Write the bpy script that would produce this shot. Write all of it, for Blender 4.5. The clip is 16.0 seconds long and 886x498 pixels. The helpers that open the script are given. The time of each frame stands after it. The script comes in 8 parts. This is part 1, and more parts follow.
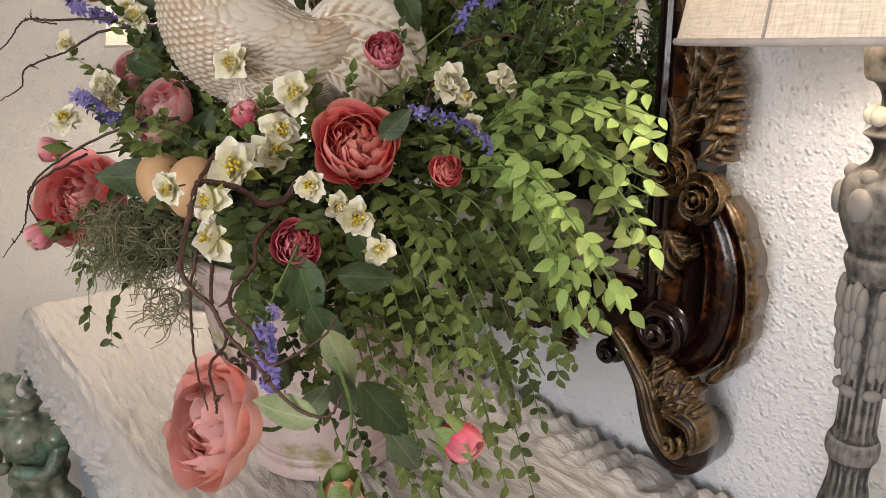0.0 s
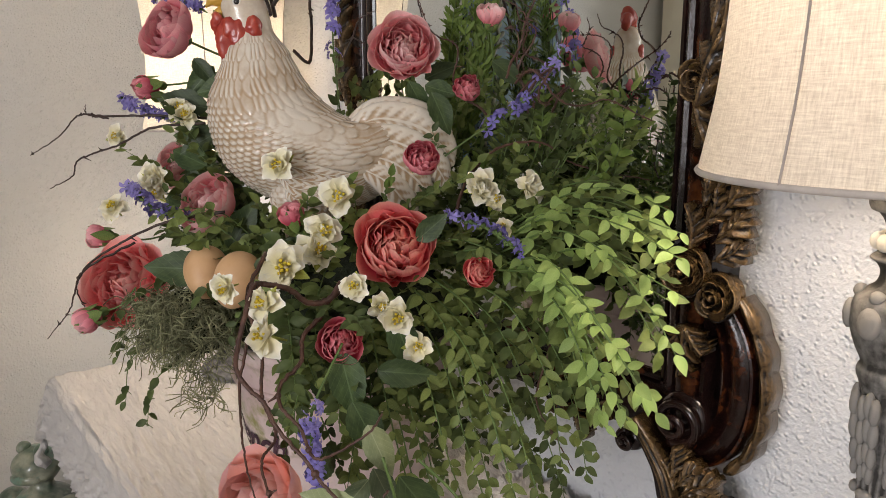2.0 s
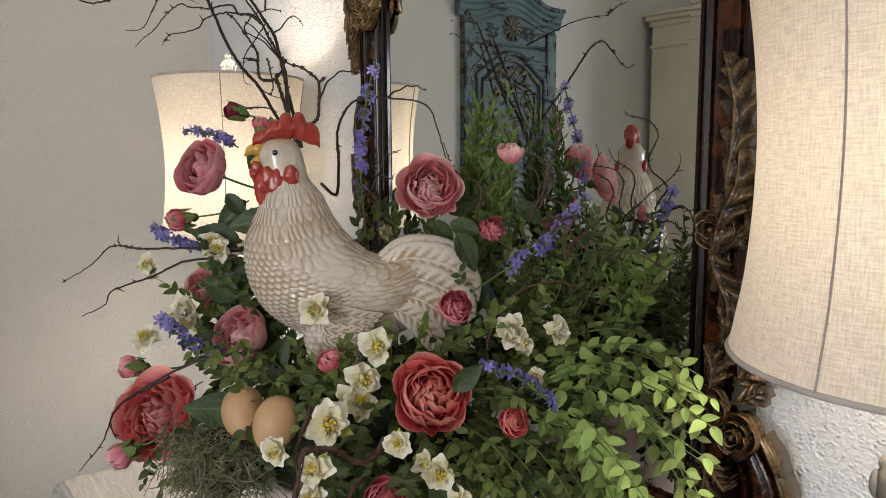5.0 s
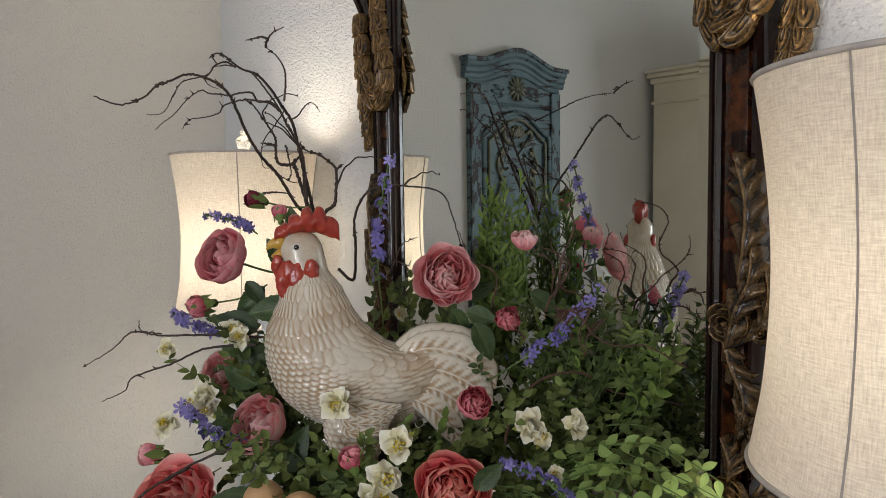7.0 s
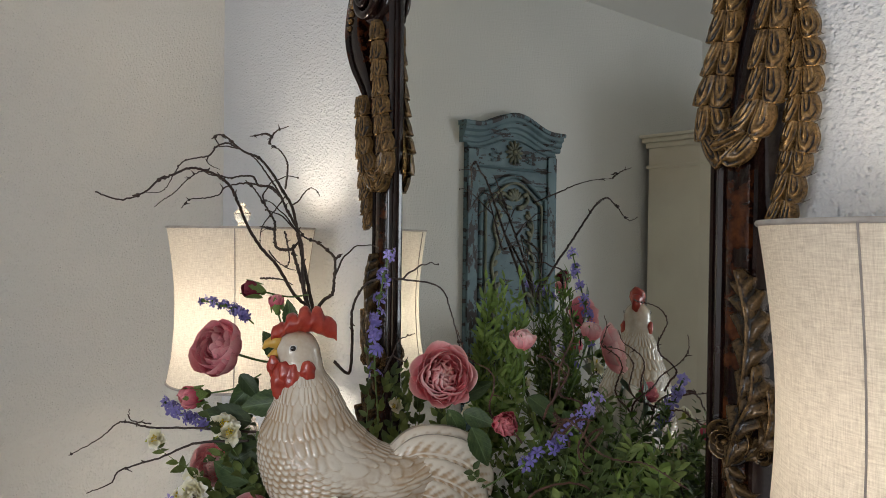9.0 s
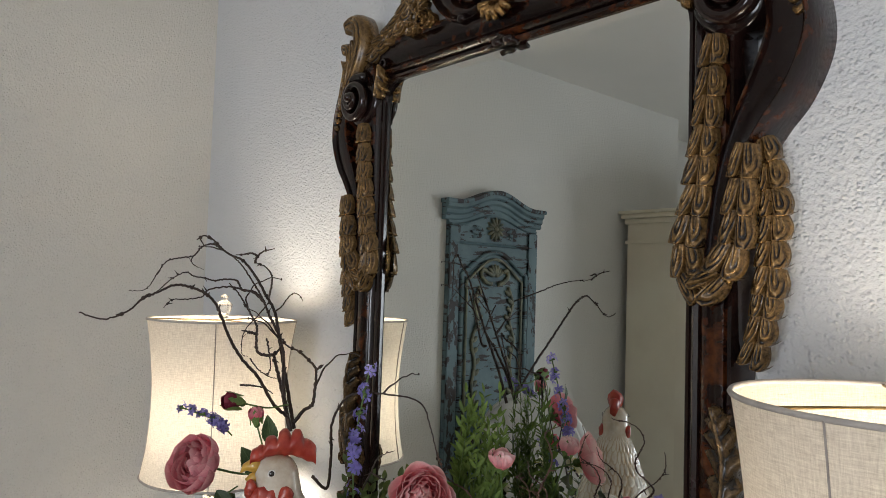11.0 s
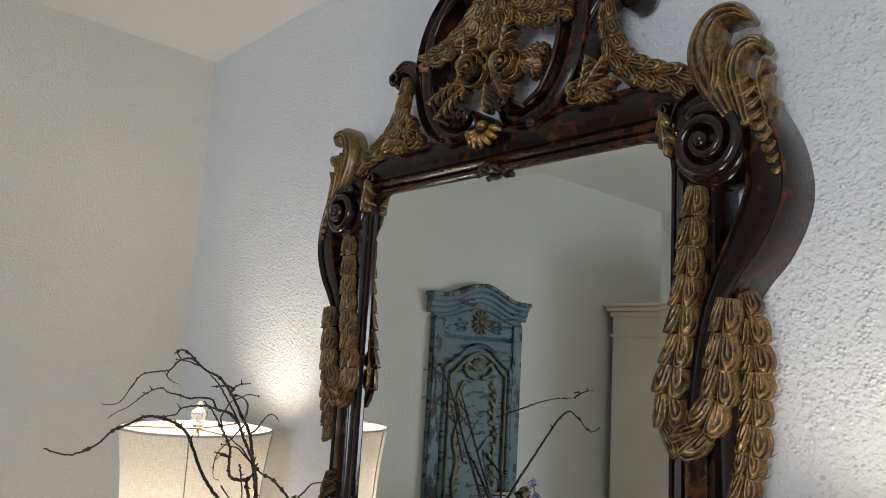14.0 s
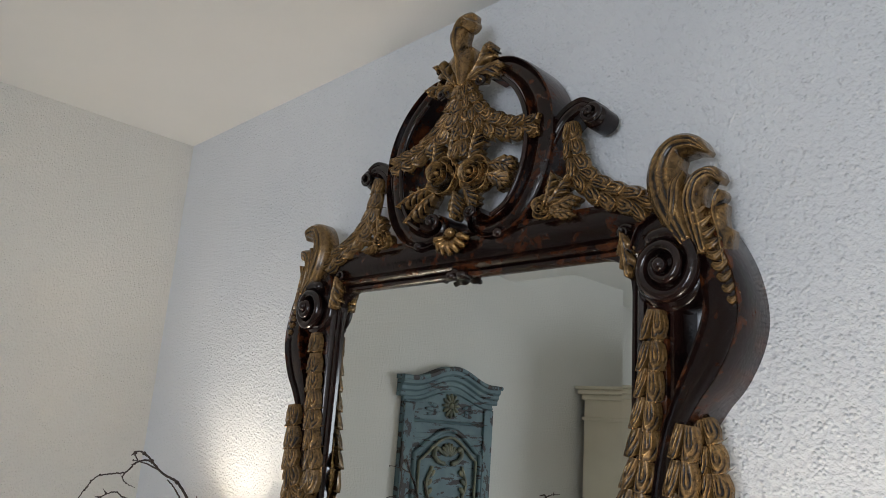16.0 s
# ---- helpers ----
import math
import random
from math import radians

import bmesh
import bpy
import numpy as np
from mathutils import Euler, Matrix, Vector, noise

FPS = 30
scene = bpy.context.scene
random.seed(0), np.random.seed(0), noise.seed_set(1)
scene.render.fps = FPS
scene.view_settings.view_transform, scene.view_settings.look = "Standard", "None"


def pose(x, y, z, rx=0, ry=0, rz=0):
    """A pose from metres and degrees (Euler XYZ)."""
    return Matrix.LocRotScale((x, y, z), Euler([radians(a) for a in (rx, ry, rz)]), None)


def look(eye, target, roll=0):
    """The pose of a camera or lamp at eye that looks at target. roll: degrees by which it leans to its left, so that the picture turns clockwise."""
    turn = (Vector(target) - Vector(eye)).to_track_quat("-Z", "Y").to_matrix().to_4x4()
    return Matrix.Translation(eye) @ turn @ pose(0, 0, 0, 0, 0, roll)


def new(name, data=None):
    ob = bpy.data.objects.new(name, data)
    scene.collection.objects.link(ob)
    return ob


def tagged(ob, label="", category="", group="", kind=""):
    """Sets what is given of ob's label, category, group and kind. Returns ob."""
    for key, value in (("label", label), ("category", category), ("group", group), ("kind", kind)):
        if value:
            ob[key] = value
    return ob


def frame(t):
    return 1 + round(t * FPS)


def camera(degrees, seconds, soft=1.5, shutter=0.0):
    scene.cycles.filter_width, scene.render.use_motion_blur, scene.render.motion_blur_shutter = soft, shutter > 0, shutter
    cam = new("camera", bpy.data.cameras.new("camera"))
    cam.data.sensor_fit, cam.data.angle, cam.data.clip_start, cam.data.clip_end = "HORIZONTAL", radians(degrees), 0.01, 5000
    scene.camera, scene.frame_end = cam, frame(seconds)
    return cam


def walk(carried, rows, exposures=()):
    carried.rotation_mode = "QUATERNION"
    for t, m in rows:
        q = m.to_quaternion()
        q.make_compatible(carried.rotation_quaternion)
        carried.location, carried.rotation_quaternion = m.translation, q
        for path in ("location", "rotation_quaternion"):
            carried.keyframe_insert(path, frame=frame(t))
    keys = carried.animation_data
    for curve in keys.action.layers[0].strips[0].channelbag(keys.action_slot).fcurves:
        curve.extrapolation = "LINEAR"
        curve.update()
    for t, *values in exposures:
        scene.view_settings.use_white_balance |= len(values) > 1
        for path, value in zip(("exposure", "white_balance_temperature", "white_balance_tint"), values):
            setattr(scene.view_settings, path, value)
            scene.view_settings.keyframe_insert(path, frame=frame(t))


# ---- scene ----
cam = camera(63.1, 16.0, soft=0.7)
PATH = [
    (0, (0.8508, -0.7905, 1.318), (-0.4208, 0.2312, 0.8394), -1.0),
    (0.5, (0.8585, -0.7973, 1.3307), (-0.4343, 0.2133, 0.8879), -0.8),
    (1, (0.8627, -0.8066, 1.3418), (-0.4394, 0.2074, 0.9355), -0.5),
    (1.5, (0.8627, -0.8228, 1.3571), (-0.4428, 0.2006, 0.9856), -0.4),
    (2, (0.8602, -0.8381, 1.3681), (-0.442, 0.2006, 1.0281), -0.2),
    (2.5, (0.8627, -0.85, 1.3809), (-0.436, 0.2006, 1.0698), -0.1),
    (3, (0.867, -0.861, 1.3945), (-0.4301, 0.2006, 1.1072), -0.0),
    (3.5, (0.8636, -0.8755, 1.4166), (-0.431, 0.1921, 1.1471), 0.0),
    (4, (0.8542, -0.8806, 1.4336), (-0.442, 0.1904, 1.1811), -0.1),
    (4.5, (0.8432, -0.8882, 1.4565), (-0.453, 0.1853, 1.2219), -0.3),
    (5, (0.8423, -0.8942, 1.4837), (-0.4539, 0.1836, 1.2678), -0.4),
    (5.2, (0.8398, -0.9001, 1.4956), (-0.4547, 0.1827, 1.2891), -0.3),
    (7.3, (0.8407, -0.918, 1.5636), (-0.4675, 0.1632, 1.4574), -0.6),
    (7.5, (0.8415, -0.9188, 1.5704), (-0.4658, 0.164, 1.4752), -0.4),
    (8, (0.8423, -0.9256, 1.5942), (-0.4624, 0.1615, 1.5203), -0.1),
    (8.5, (0.8356, -0.9222, 1.6129), (-0.4675, 0.1683, 1.5619), 0.3),
    (9, (0.827, -0.9188, 1.6401), (-0.4717, 0.1776, 1.6129), 0.7),
    (9.5, (0.8194, -0.9214, 1.6758), (-0.476, 0.1793, 1.6758), 1.0),
    (9.7, (0.827, -0.9214, 1.6877), (-0.4683, 0.1802, 1.7047), 1.1),
    (11.8, (0.8389, -0.9418, 1.7642), (-0.4174, 0.1955, 1.8968), 2.3),
    (12, (0.8381, -0.9401, 1.7693), (-0.4182, 0.1963, 1.9147), 2.4),
    (12.5, (0.8432, -0.9375, 1.788), (-0.408, 0.2006, 1.9597), 2.4),
    (13, (0.8466, -0.9307, 1.7957), (-0.4021, 0.2057, 1.9946), 2.7),
    (13.5, (0.844, -0.9341, 1.8178), (-0.4012, 0.2006, 2.043), 3.0),
    (14, (0.8415, -0.9341, 1.839), (-0.3995, 0.1997, 2.0932), 3.3),
    (14.5, (0.8483, -0.9384, 1.862), (-0.3842, 0.1963, 2.1501), 3.7),
    (15, (0.8508, -0.9418, 1.8773), (-0.3681, 0.1972, 2.2054), 4.0),
    (15.5, (0.8585, -0.9401, 1.8917), (-0.3451, 0.2023, 2.2623), 4.1),
    (16, (0.8661, -0.9418, 1.907), (-0.3213, 0.204, 2.315), 4.2),
]
EXPO = [(0, 0.60, 7150, 19), (2.5, 0.37, 7000, 18), (5, 0.20, 6800, 15), (9, -0.02, 6550, 13), (12.5, 0.06, 6450, 12), (16, 0.17, 6350, 12)]
walk(cam, [(t, look(eye, target, roll)) for t, eye, target, roll in PATH], EXPO)

# room: mirror wall is y = 0, side wall x = WEST, table top z = TOP
WEST, EAST, SOUTH, CEIL, TOP = -1.316, 2.6, -4.0, 2.74, 0.735
LAMPS = ((-0.72, -0.21), (0.655, -0.21))

world = bpy.data.worlds.new("sky")
scene.world = world
world.use_nodes = True
_wn = world.node_tree.nodes
_sky = _wn.new("ShaderNodeTexSky")
_sky.sky_type, _sky.sun_disc, _sky.sun_elevation, _sky.sun_rotation = "NISHITA", False, radians(40), radians(200)
world.node_tree.links.new(_sky.outputs[0], _wn["Background"].inputs[0])
_wn["Background"].inputs[1].default_value = 0.1


def lamp_light(name, kind, at, power, colour, size=0.03, target=None):
    data = bpy.data.lights.new(name, kind)
    data.energy, data.color = power, colour
    if kind == "AREA":
        data.shape, data.size, data.size_y = "RECTANGLE", size[0], size[1]
    else:
        data.shadow_soft_size = size
    ob = new(name, data)
    ob.matrix_world = look(at, target) if target else pose(*at)
    return ob


# daylight through the window in the south wall, behind the camera
WINDOW = (0.9, 2.3, 0.85, 2.25)
lamp_light("window_daylight", "AREA", (1.6, SOUTH + 0.06, 1.55), 55, (0.85, 0.92, 1.0), (1.36, 1.36), (1.5, 0, 1.55))
# a bulb in each table lamp
for (_x, _y), _watts, _z in zip(LAMPS, (9.6, 4.5), (1.43, 1.47)):
    lamp_light("lamp_bulb_light", "POINT", (_x, _y, _z), _watts, (1.0, 0.94, 0.82), 0.085)


# ---- materials ----
def nodes_of(name):
    m = bpy.data.materials.new(name)
    m.use_nodes = True
    n, l = m.node_tree.nodes, m.node_tree.links
    return m, n, l, n["Principled BSDF"]


def ramp(n, l, source, stops):
    r = n.new("ShaderNodeValToRGB")
    e = r.color_ramp.elements
    while len(e) < len(stops):
        e.new(0.5)
    for el, (p, c) in zip(e, stops):
        el.position, el.color = p, (c[0], c[1], c[2], 1) if len(c) == 3 else c
    l.new(source, r.inputs[0])
    return r.outputs[0]


def noise_tex(n, l, scale, detail=3.0, rough=0.55, coord="Object", stretch=None, distortion=0.0):
    tc = n.new("ShaderNodeTexCoord")
    t = n.new("ShaderNodeTexNoise")
    t.inputs["Scale"].default_value, t.inputs["Detail"].default_value = scale, detail
    t.inputs["Roughness"].default_value, t.inputs["Distortion"].default_value = rough, distortion
    if stretch:
        mp = n.new("ShaderNodeMapping")
        mp.inputs["Scale"].default_value = stretch
        l.new(tc.outputs[coord], mp.inputs[0])
        l.new(mp.outputs[0], t.inputs["Vector"])
    else:
        l.new(tc.outputs[coord], t.inputs["Vector"])
    return t.outputs["Fac"]


def mixed(n, l, fac, a, b, mode="MIX"):
    m = n.new("ShaderNodeMix")
    m.data_type, m.blend_type = "RGBA", mode
    for i, v in ((0, fac), (6, a), (7, b)):
        if hasattr(v, "links"):
            l.new(v, m.inputs[i])
        else:
            m.inputs[i].default_value = v if i == 0 else (*v, 1)
    return m.outputs[2]


def bumped(n, l, bsdf, height, strength, distance):
    b = n.new("ShaderNodeBump")
    b.inputs["Strength"].default_value, b.inputs["Distance"].default_value = strength, distance
    l.new(height, b.inputs["Height"])
    l.new(b.outputs[0], bsdf.inputs["Normal"])
    return b


def mat(name, a, b, scale=12.0, rough=0.5, metal=0.0, bump=0.15, bump_scale=150.0, depth=0.002, coat=0.0, spec=0.5, lo=0.35, hi=0.68, rand=0.0,
        through_light=0.0, stretch=None, coord="Object"):
    """Two colours mixed by noise, with fine relief; rand: how far the lightness differs from piece to piece."""
    m, n, l, p = nodes_of(name)
    f = noise_tex(n, l, scale, 4, 0.6, coord, stretch)
    col = ramp(n, l, f, ((lo, a), (hi, b)))
    if rand:
        oi = n.new("ShaderNodeObjectInfo")
        geo = n.new("ShaderNodeNewGeometry")
        add = n.new("ShaderNodeMath")
        add.operation = "ADD"
        l.new(oi.outputs["Random"], add.inputs[0])
        l.new(geo.outputs["Random Per Island"], add.inputs[1])
        frac = n.new("ShaderNodeMath")
        frac.operation = "FRACT"
        l.new(add.outputs[0], frac.inputs[0])
        mr = n.new("ShaderNodeMapRange")
        mr.inputs["To Min"].default_value, mr.inputs["To Max"].default_value = 1 - rand, 1 + rand
        l.new(frac.outputs[0], mr.inputs[0])
        hsv = n.new("ShaderNodeHueSaturation")
        l.new(mr.outputs[0], hsv.inputs["Value"])
        l.new(col, hsv.inputs["Color"])
        col = hsv.outputs[0]
    l.new(col, p.inputs["Base Color"])
    p.inputs["Roughness"].default_value, p.inputs["Metallic"].default_value = rough, metal
    p.inputs["Coat Weight"].default_value, p.inputs["Specular IOR Level"].default_value = coat, spec
    p.inputs["Coat Roughness"].default_value = 0.12
    if bump:
        bumped(n, l, p, noise_tex(n, l, bump_scale, 3, 0.6, coord, stretch), bump, depth)
    if through_light:
        tr, mx = n.new("ShaderNodeBsdfTranslucent"), n.new("ShaderNodeMixShader")
        l.new(col, tr.inputs[0])
        mx.inputs[0].default_value = through_light
        l.new(p.outputs[0], mx.inputs[1])
        l.new(tr.outputs[0], mx.inputs[2])
        l.new(mx.outputs[0], n["Material Output"].inputs[0])
    return m


def plaster(name, a, b, strength):
    """Painted wall with a sprayed, knocked-down texture."""
    m, n, l, p = nodes_of(name)
    l.new(ramp(n, l, noise_tex(n, l, 1.6, 5), ((0.3, a), (0.7, b))), p.inputs["Base Color"])
    p.inputs["Roughness"].default_value = 0.75
    p.inputs["Specular IOR Level"].default_value = 0.18
    vo = n.new("ShaderNodeTexVoronoi")
    vo.feature, vo.inputs["Scale"].default_value, vo.inputs["Randomness"].default_value = "SMOOTH_F1", 160, 1.0
    vo.inputs["Smoothness"].default_value = 0.35
    l.new(n.new("ShaderNodeTexCoord").outputs["Object"], vo.inputs["Vector"])
    dots = ramp(n, l, vo.outputs["Distance"], ((0.12, (1, 1, 1)), (0.52, (0, 0, 0))))
    where = ramp(n, l, noise_tex(n, l, 60, 2, 0.5), ((0.36, (0, 0, 0)), (0.60, (0.60, 0.60, 0.60))))
    mul = n.new("ShaderNodeMath")
    mul.operation = "MULTIPLY"
    l.new(dots, mul.inputs[0])
    l.new(where, mul.inputs[1])
    add = n.new("ShaderNodeMath")
    add.operation = "MULTIPLY_ADD"
    l.new(noise_tex(n, l, 125, 2.5, 0.55), add.inputs[0])
    add.inputs[1].default_value = 1.30
    l.new(mul.outputs[0], add.inputs[2])
    bumped(n, l, p, add.outputs[0], strength, 0.0030)
    return m


def gilded(name, dark, gold, metal, scale, lo, hi, point=3.0, grain=0.0):
    """Carved wood with worn gilding: gold on the raised edges, dark in the hollows."""
    m, n, l, p = nodes_of(name)
    geo = n.new("ShaderNodeNewGeometry")
    f = noise_tex(n, l, scale, 5, 0.65)
    add = n.new("ShaderNodeMath")
    add.operation = "MULTIPLY_ADD"
    l.new(geo.outputs["Pointiness"], add.inputs[0])
    add.inputs[1].default_value = point
    sub = n.new("ShaderNodeMath")
    sub.operation = "MULTIPLY_ADD"
    l.new(f, sub.inputs[0])
    sub.inputs[1].default_value = 0.8
    sub.inputs[2].default_value = 0.1 - point * 0.5
    l.new(sub.outputs[0], add.inputs[2])
    fac = ramp(n, l, add.outputs[0], ((lo, (0, 0, 0)), (hi, (1, 1, 1))))
    cut = noise_tex(n, l, 110, 5, 0.70, "Object", None, 2.0)
    # grain: colour goes darker where this same noise lowers the relief
    worn = ramp(n, l, cut, ((0.36, (0.10, 0.10, 0.10)), (0.56, (1, 1, 1))))
    l.new(mixed(n, l, fac, dark, gold) if not grain else mixed(n, l, grain, mixed(n, l, fac, dark, gold), mixed(n, l, 1.0, mixed(n, l, fac, dark, gold), worn, "MULTIPLY")), p.inputs["Base Color"])
    mu = n.new("ShaderNodeMath")
    mu.operation = "MULTIPLY"
    l.new(fac, mu.inputs[0])
    mu.inputs[1].default_value = metal
    l.new(mu.outputs[0], p.inputs["Metallic"])
    p.inputs["Roughness"].default_value = 0.38
    p.inputs["Specular IOR Level"].default_value = 0.28
    bumped(n, l, p, cut if grain else noise_tex(n, l, 160, 4, 0.65), 0.35, 0.002 + 0.001 * grain)
    return m


def linen(name, a, b, through_light=0.0, slub=1.0, bump=0.5, crinkle=0.0):
    """Woven cloth: threads both ways, with slubs."""
    m, n, l, p = nodes_of(name)
    one = noise_tex(n, l, 42, 3, 0.7, "UV", (1.4, 14, 1))
    two = noise_tex(n, l, 42, 3, 0.7, "UV", (14, 1.4, 1))
    both = n.new("ShaderNodeMath")
    both.operation = "ADD"
    half = []
    for src in (one, two):
        h = n.new("ShaderNodeMath")
        h.operation = "MULTIPLY"
        l.new(src, h.inputs[0])
        h.inputs[1].default_value = 0.5
        half.append(h.outputs[0])
    l.new(half[0], both.inputs[0])
    l.new(half[1], both.inputs[1])
    col = ramp(n, l, both.outputs[0], ((0.5 - 0.13 * slub, a), (0.5 + 0.10 * slub, b)))
    l.new(col, p.inputs["Base Color"])
    p.inputs["Roughness"].default_value = 0.9
    p.inputs["Specular IOR Level"].default_value = 0.15
    weave = bumped(n, l, p, both.outputs[0], bump, 0.0015)
    if crinkle:
        fold = n.new("ShaderNodeBump")
        fold.inputs["Strength"].default_value, fold.inputs["Distance"].default_value = crinkle, 0.011
        l.new(noise_tex(n, l, 1.0, 5, 0.62, "Object", (26, 90, 60), 0.8), fold.inputs["Height"])
        l.new(fold.outputs[0], weave.inputs["Normal"])
    if through_light:
        tr, mx = n.new("ShaderNodeBsdfTranslucent"), n.new("ShaderNodeMixShader")
        l.new(col, tr.inputs[0])
        mx.inputs[0].default_value = through_light
        l.new(p.outputs[0], mx.inputs[1])
        l.new(tr.outputs[0], mx.inputs[2])
        l.new(mx.outputs[0], n["Material Output"].inputs[0])
    return m


M_WALL = plaster("wall_plaster", (0.635, 0.655, 0.675), (0.695, 0.71, 0.73), 1.0)
M_WALL_W = plaster("wall_plaster_warm", (0.655, 0.64, 0.595), (0.705, 0.685, 0.635), 0.8)
M_CEIL = plaster("ceiling_paint", (0.78, 0.77, 0.73), (0.83, 0.81, 0.77), 0.12)
M_FLOOR = mat("floor_wood", (0.10, 0.06, 0.035), (0.18, 0.11, 0.06), 6, 0.45, stretch=(1, 8, 1))
M_WOOD = gilded("dark_mahogany", (0.0075, 0.0026, 0.0022), (0.17, 0.049, 0.013), 0.0, 30, 0.52, 0.84, 0.8)
M_WOOD.node_tree.nodes["Principled BSDF"].inputs["Roughness"].default_value = 0.13
M_WOOD.node_tree.nodes["Principled BSDF"].inputs["Coat Weight"].default_value = 0.25
M_EBONY = mat("black_lacquer", (0.007, 0.0042, 0.004), (0.024, 0.010, 0.008), 18, 0.13, coat=0.25, bump=0.1, spec=0.35)
M_GOLD = gilded("worn_gilding", (0.012, 0.007, 0.004), (0.40, 0.235, 0.085), 0.85, 38, 0.36, 0.74, 3.4, 0.75)
M_GOLD_D = gilded("dark_bronze_gilding", (0.010, 0.0068, 0.005), (0.24, 0.145, 0.060), 0.8, 34, 0.36, 0.78, 3.4, 0.75)
for _m in (M_GOLD, M_GOLD_D):
    _p = _m.node_tree.nodes["Principled BSDF"]
    _p.inputs["Roughness"].default_value, _p.inputs["Coat Weight"].default_value, _p.inputs["Coat Roughness"].default_value = 0.27, 0.35, 0.12
M_SHADE = linen("shade_linen", (0.54, 0.465, 0.375), (0.86, 0.79, 0.67), 0.112, 1.35)
M_TRIM = mat("shade_binding", (0.46, 0.41, 0.37), (0.58, 0.53, 0.48), 60, 0.9, bump=0.4, bump_scale=900)
M_CLOTH = linen("table_linen", (0.54, 0.51, 0.48), (0.70, 0.67, 0.635), 0.0, 1.0, 0.5, 0.8)
M_CHALK = gilded("chalk_painted_wood", (0.035, 0.033, 0.030), (0.235, 0.225, 0.21), 0.0, 60, 0.40, 0.70, 5.0)
M_CHALK.node_tree.nodes["Principled BSDF"].inputs["Roughness"].default_value = 0.65
M_CHALK_W = mat("white_painted_wood", (0.50, 0.46, 0.38), (0.78, 0.76, 0.70), 40, 0.6, bump=0.3, bump_scale=90)
M_DRESSER = mat("grey_blue_paint", (0.30, 0.35, 0.40), (0.38, 0.43, 0.48), 8, 0.55)
M_BLUE = mat("distressed_blue_paint", (0.072, 0.125, 0.138), (0.125, 0.190, 0.205), 7, 0.6, bump=0.4, bump_scale=40, depth=0.003)
M_CREAM = mat("cream_paint", (0.70, 0.62, 0.48), (0.78, 0.71, 0.56), 3, 0.55, bump=0.1)
M_CRYSTAL = nodes_of("crystal")[0]
_p = M_CRYSTAL.node_tree.nodes["Principled BSDF"]
_p.inputs["Transmission Weight"].default_value, _p.inputs["Roughness"].default_value, _p.inputs["IOR"].default_value = 0.85, 0.06, 1.5
M_GLASS = nodes_of("mirror_glass")[0]
_p = M_GLASS.node_tree.nodes["Principled BSDF"]
_p.inputs["Base Color"].default_value, _p.inputs["Metallic"].default_value, _p.inputs["Roughness"].default_value = (0.80, 0.83, 0.81, 1), 1.0, 0.004
M_BRASS = mat("aged_brass", (0.22, 0.15, 0.06), (0.35, 0.25, 0.11), 30, 0.35, 0.9)


# worn spots down to dark wood on the blue panel
def chip(m, dark, lo, hi, scale, stretch):
    n, l = m.node_tree.nodes, m.node_tree.links
    p = n["Principled BSDF"]
    old = p.inputs["Base Color"].links[0].from_socket
    f = ramp(n, l, noise_tex(n, l, scale, 5, 0.7, "Object", stretch), ((lo, (0, 0, 0)), (hi, (1, 1, 1))))
    l.new(mixed(n, l, f, old, dark), p.inputs["Base Color"])


M_BLUE_EDGE = M_BLUE.copy()
M_BLUE_EDGE.name = "worn_blue_edge"
chip(M_BLUE, (0.020, 0.013, 0.010), 0.548, 0.572, 7, (1, 1.0, 5.0))
chip(M_BLUE_EDGE, (0.020, 0.013, 0.010), 0.510, 0.540, 11, (1, 2.5, 1.4))
M_SEAM = mat("shade_seam_thread", (0.36, 0.31, 0.28), (0.46, 0.41, 0.37), 60, 0.9, bump=0.4, bump_scale=900)


# ---- mesh tools ----
def smooth(bm):
    for f in bm.faces:
        f.smooth = True
    return bm


def link(name, bm, material, parent=None, label="", sharp=None):
    me = bpy.data.meshes.new(name)
    bm.normal_update()
    bm.to_mesh(me)
    bm.free()
    for mm in material if isinstance(material, (list, tuple)) else [material]:
        me.materials.append(mm)
    if sharp is not None:
        me.set_sharp_from_angle(angle=radians(sharp))
    ob = new(name, me)
    if parent is not None:
        ob.parent = parent
    return tagged(ob, label) if label else ob


def part(name, bm, material, parent, label="", sharp=None):
    """One mesh object under a thing or a part."""
    return link(name, bm, material, parent, label, sharp)


def thing(name, at, label, category, group="", turn=0.0, kind=""):
    ob = new(name)
    ob.empty_display_size = 0.05
    ob.matrix_world = pose(*at, 0, 0, turn)
    return tagged(ob, label, category, group, kind)


def box(bm, lo, hi, bevel=0.0, m=None):
    c = [(a + b) / 2 for a, b in zip(lo, hi)]
    s = [b - a for a, b in zip(lo, hi)]
    r = bmesh.ops.create_cube(bm, size=1, matrix=(m or Matrix()) @ Matrix.Translation(c) @ Matrix.Diagonal((*s, 1)))
    if bevel:
        es = list({e for v in r["verts"] for e in v.link_edges})
        bmesh.ops.bevel(bm, geom=es, offset=bevel, segments=2, profile=0.6, affect="EDGES")
    return bm


def grid(bm, rows, closed=False, mat_index=0, flip=False):
    """Faces between rows of points of equal length."""
    vs = [[bm.verts.new(p) for p in r] for r in rows]
    n = len(rows[0])
    for a, b in zip(vs, vs[1:]):
        for i in range(n if closed else n - 1):
            j = (i + 1) % n
            q = (a[i], a[j], b[j], b[i])
            f = bm.faces.new(q[::-1] if flip else q)
            f.smooth, f.material_index = True, mat_index
    return vs


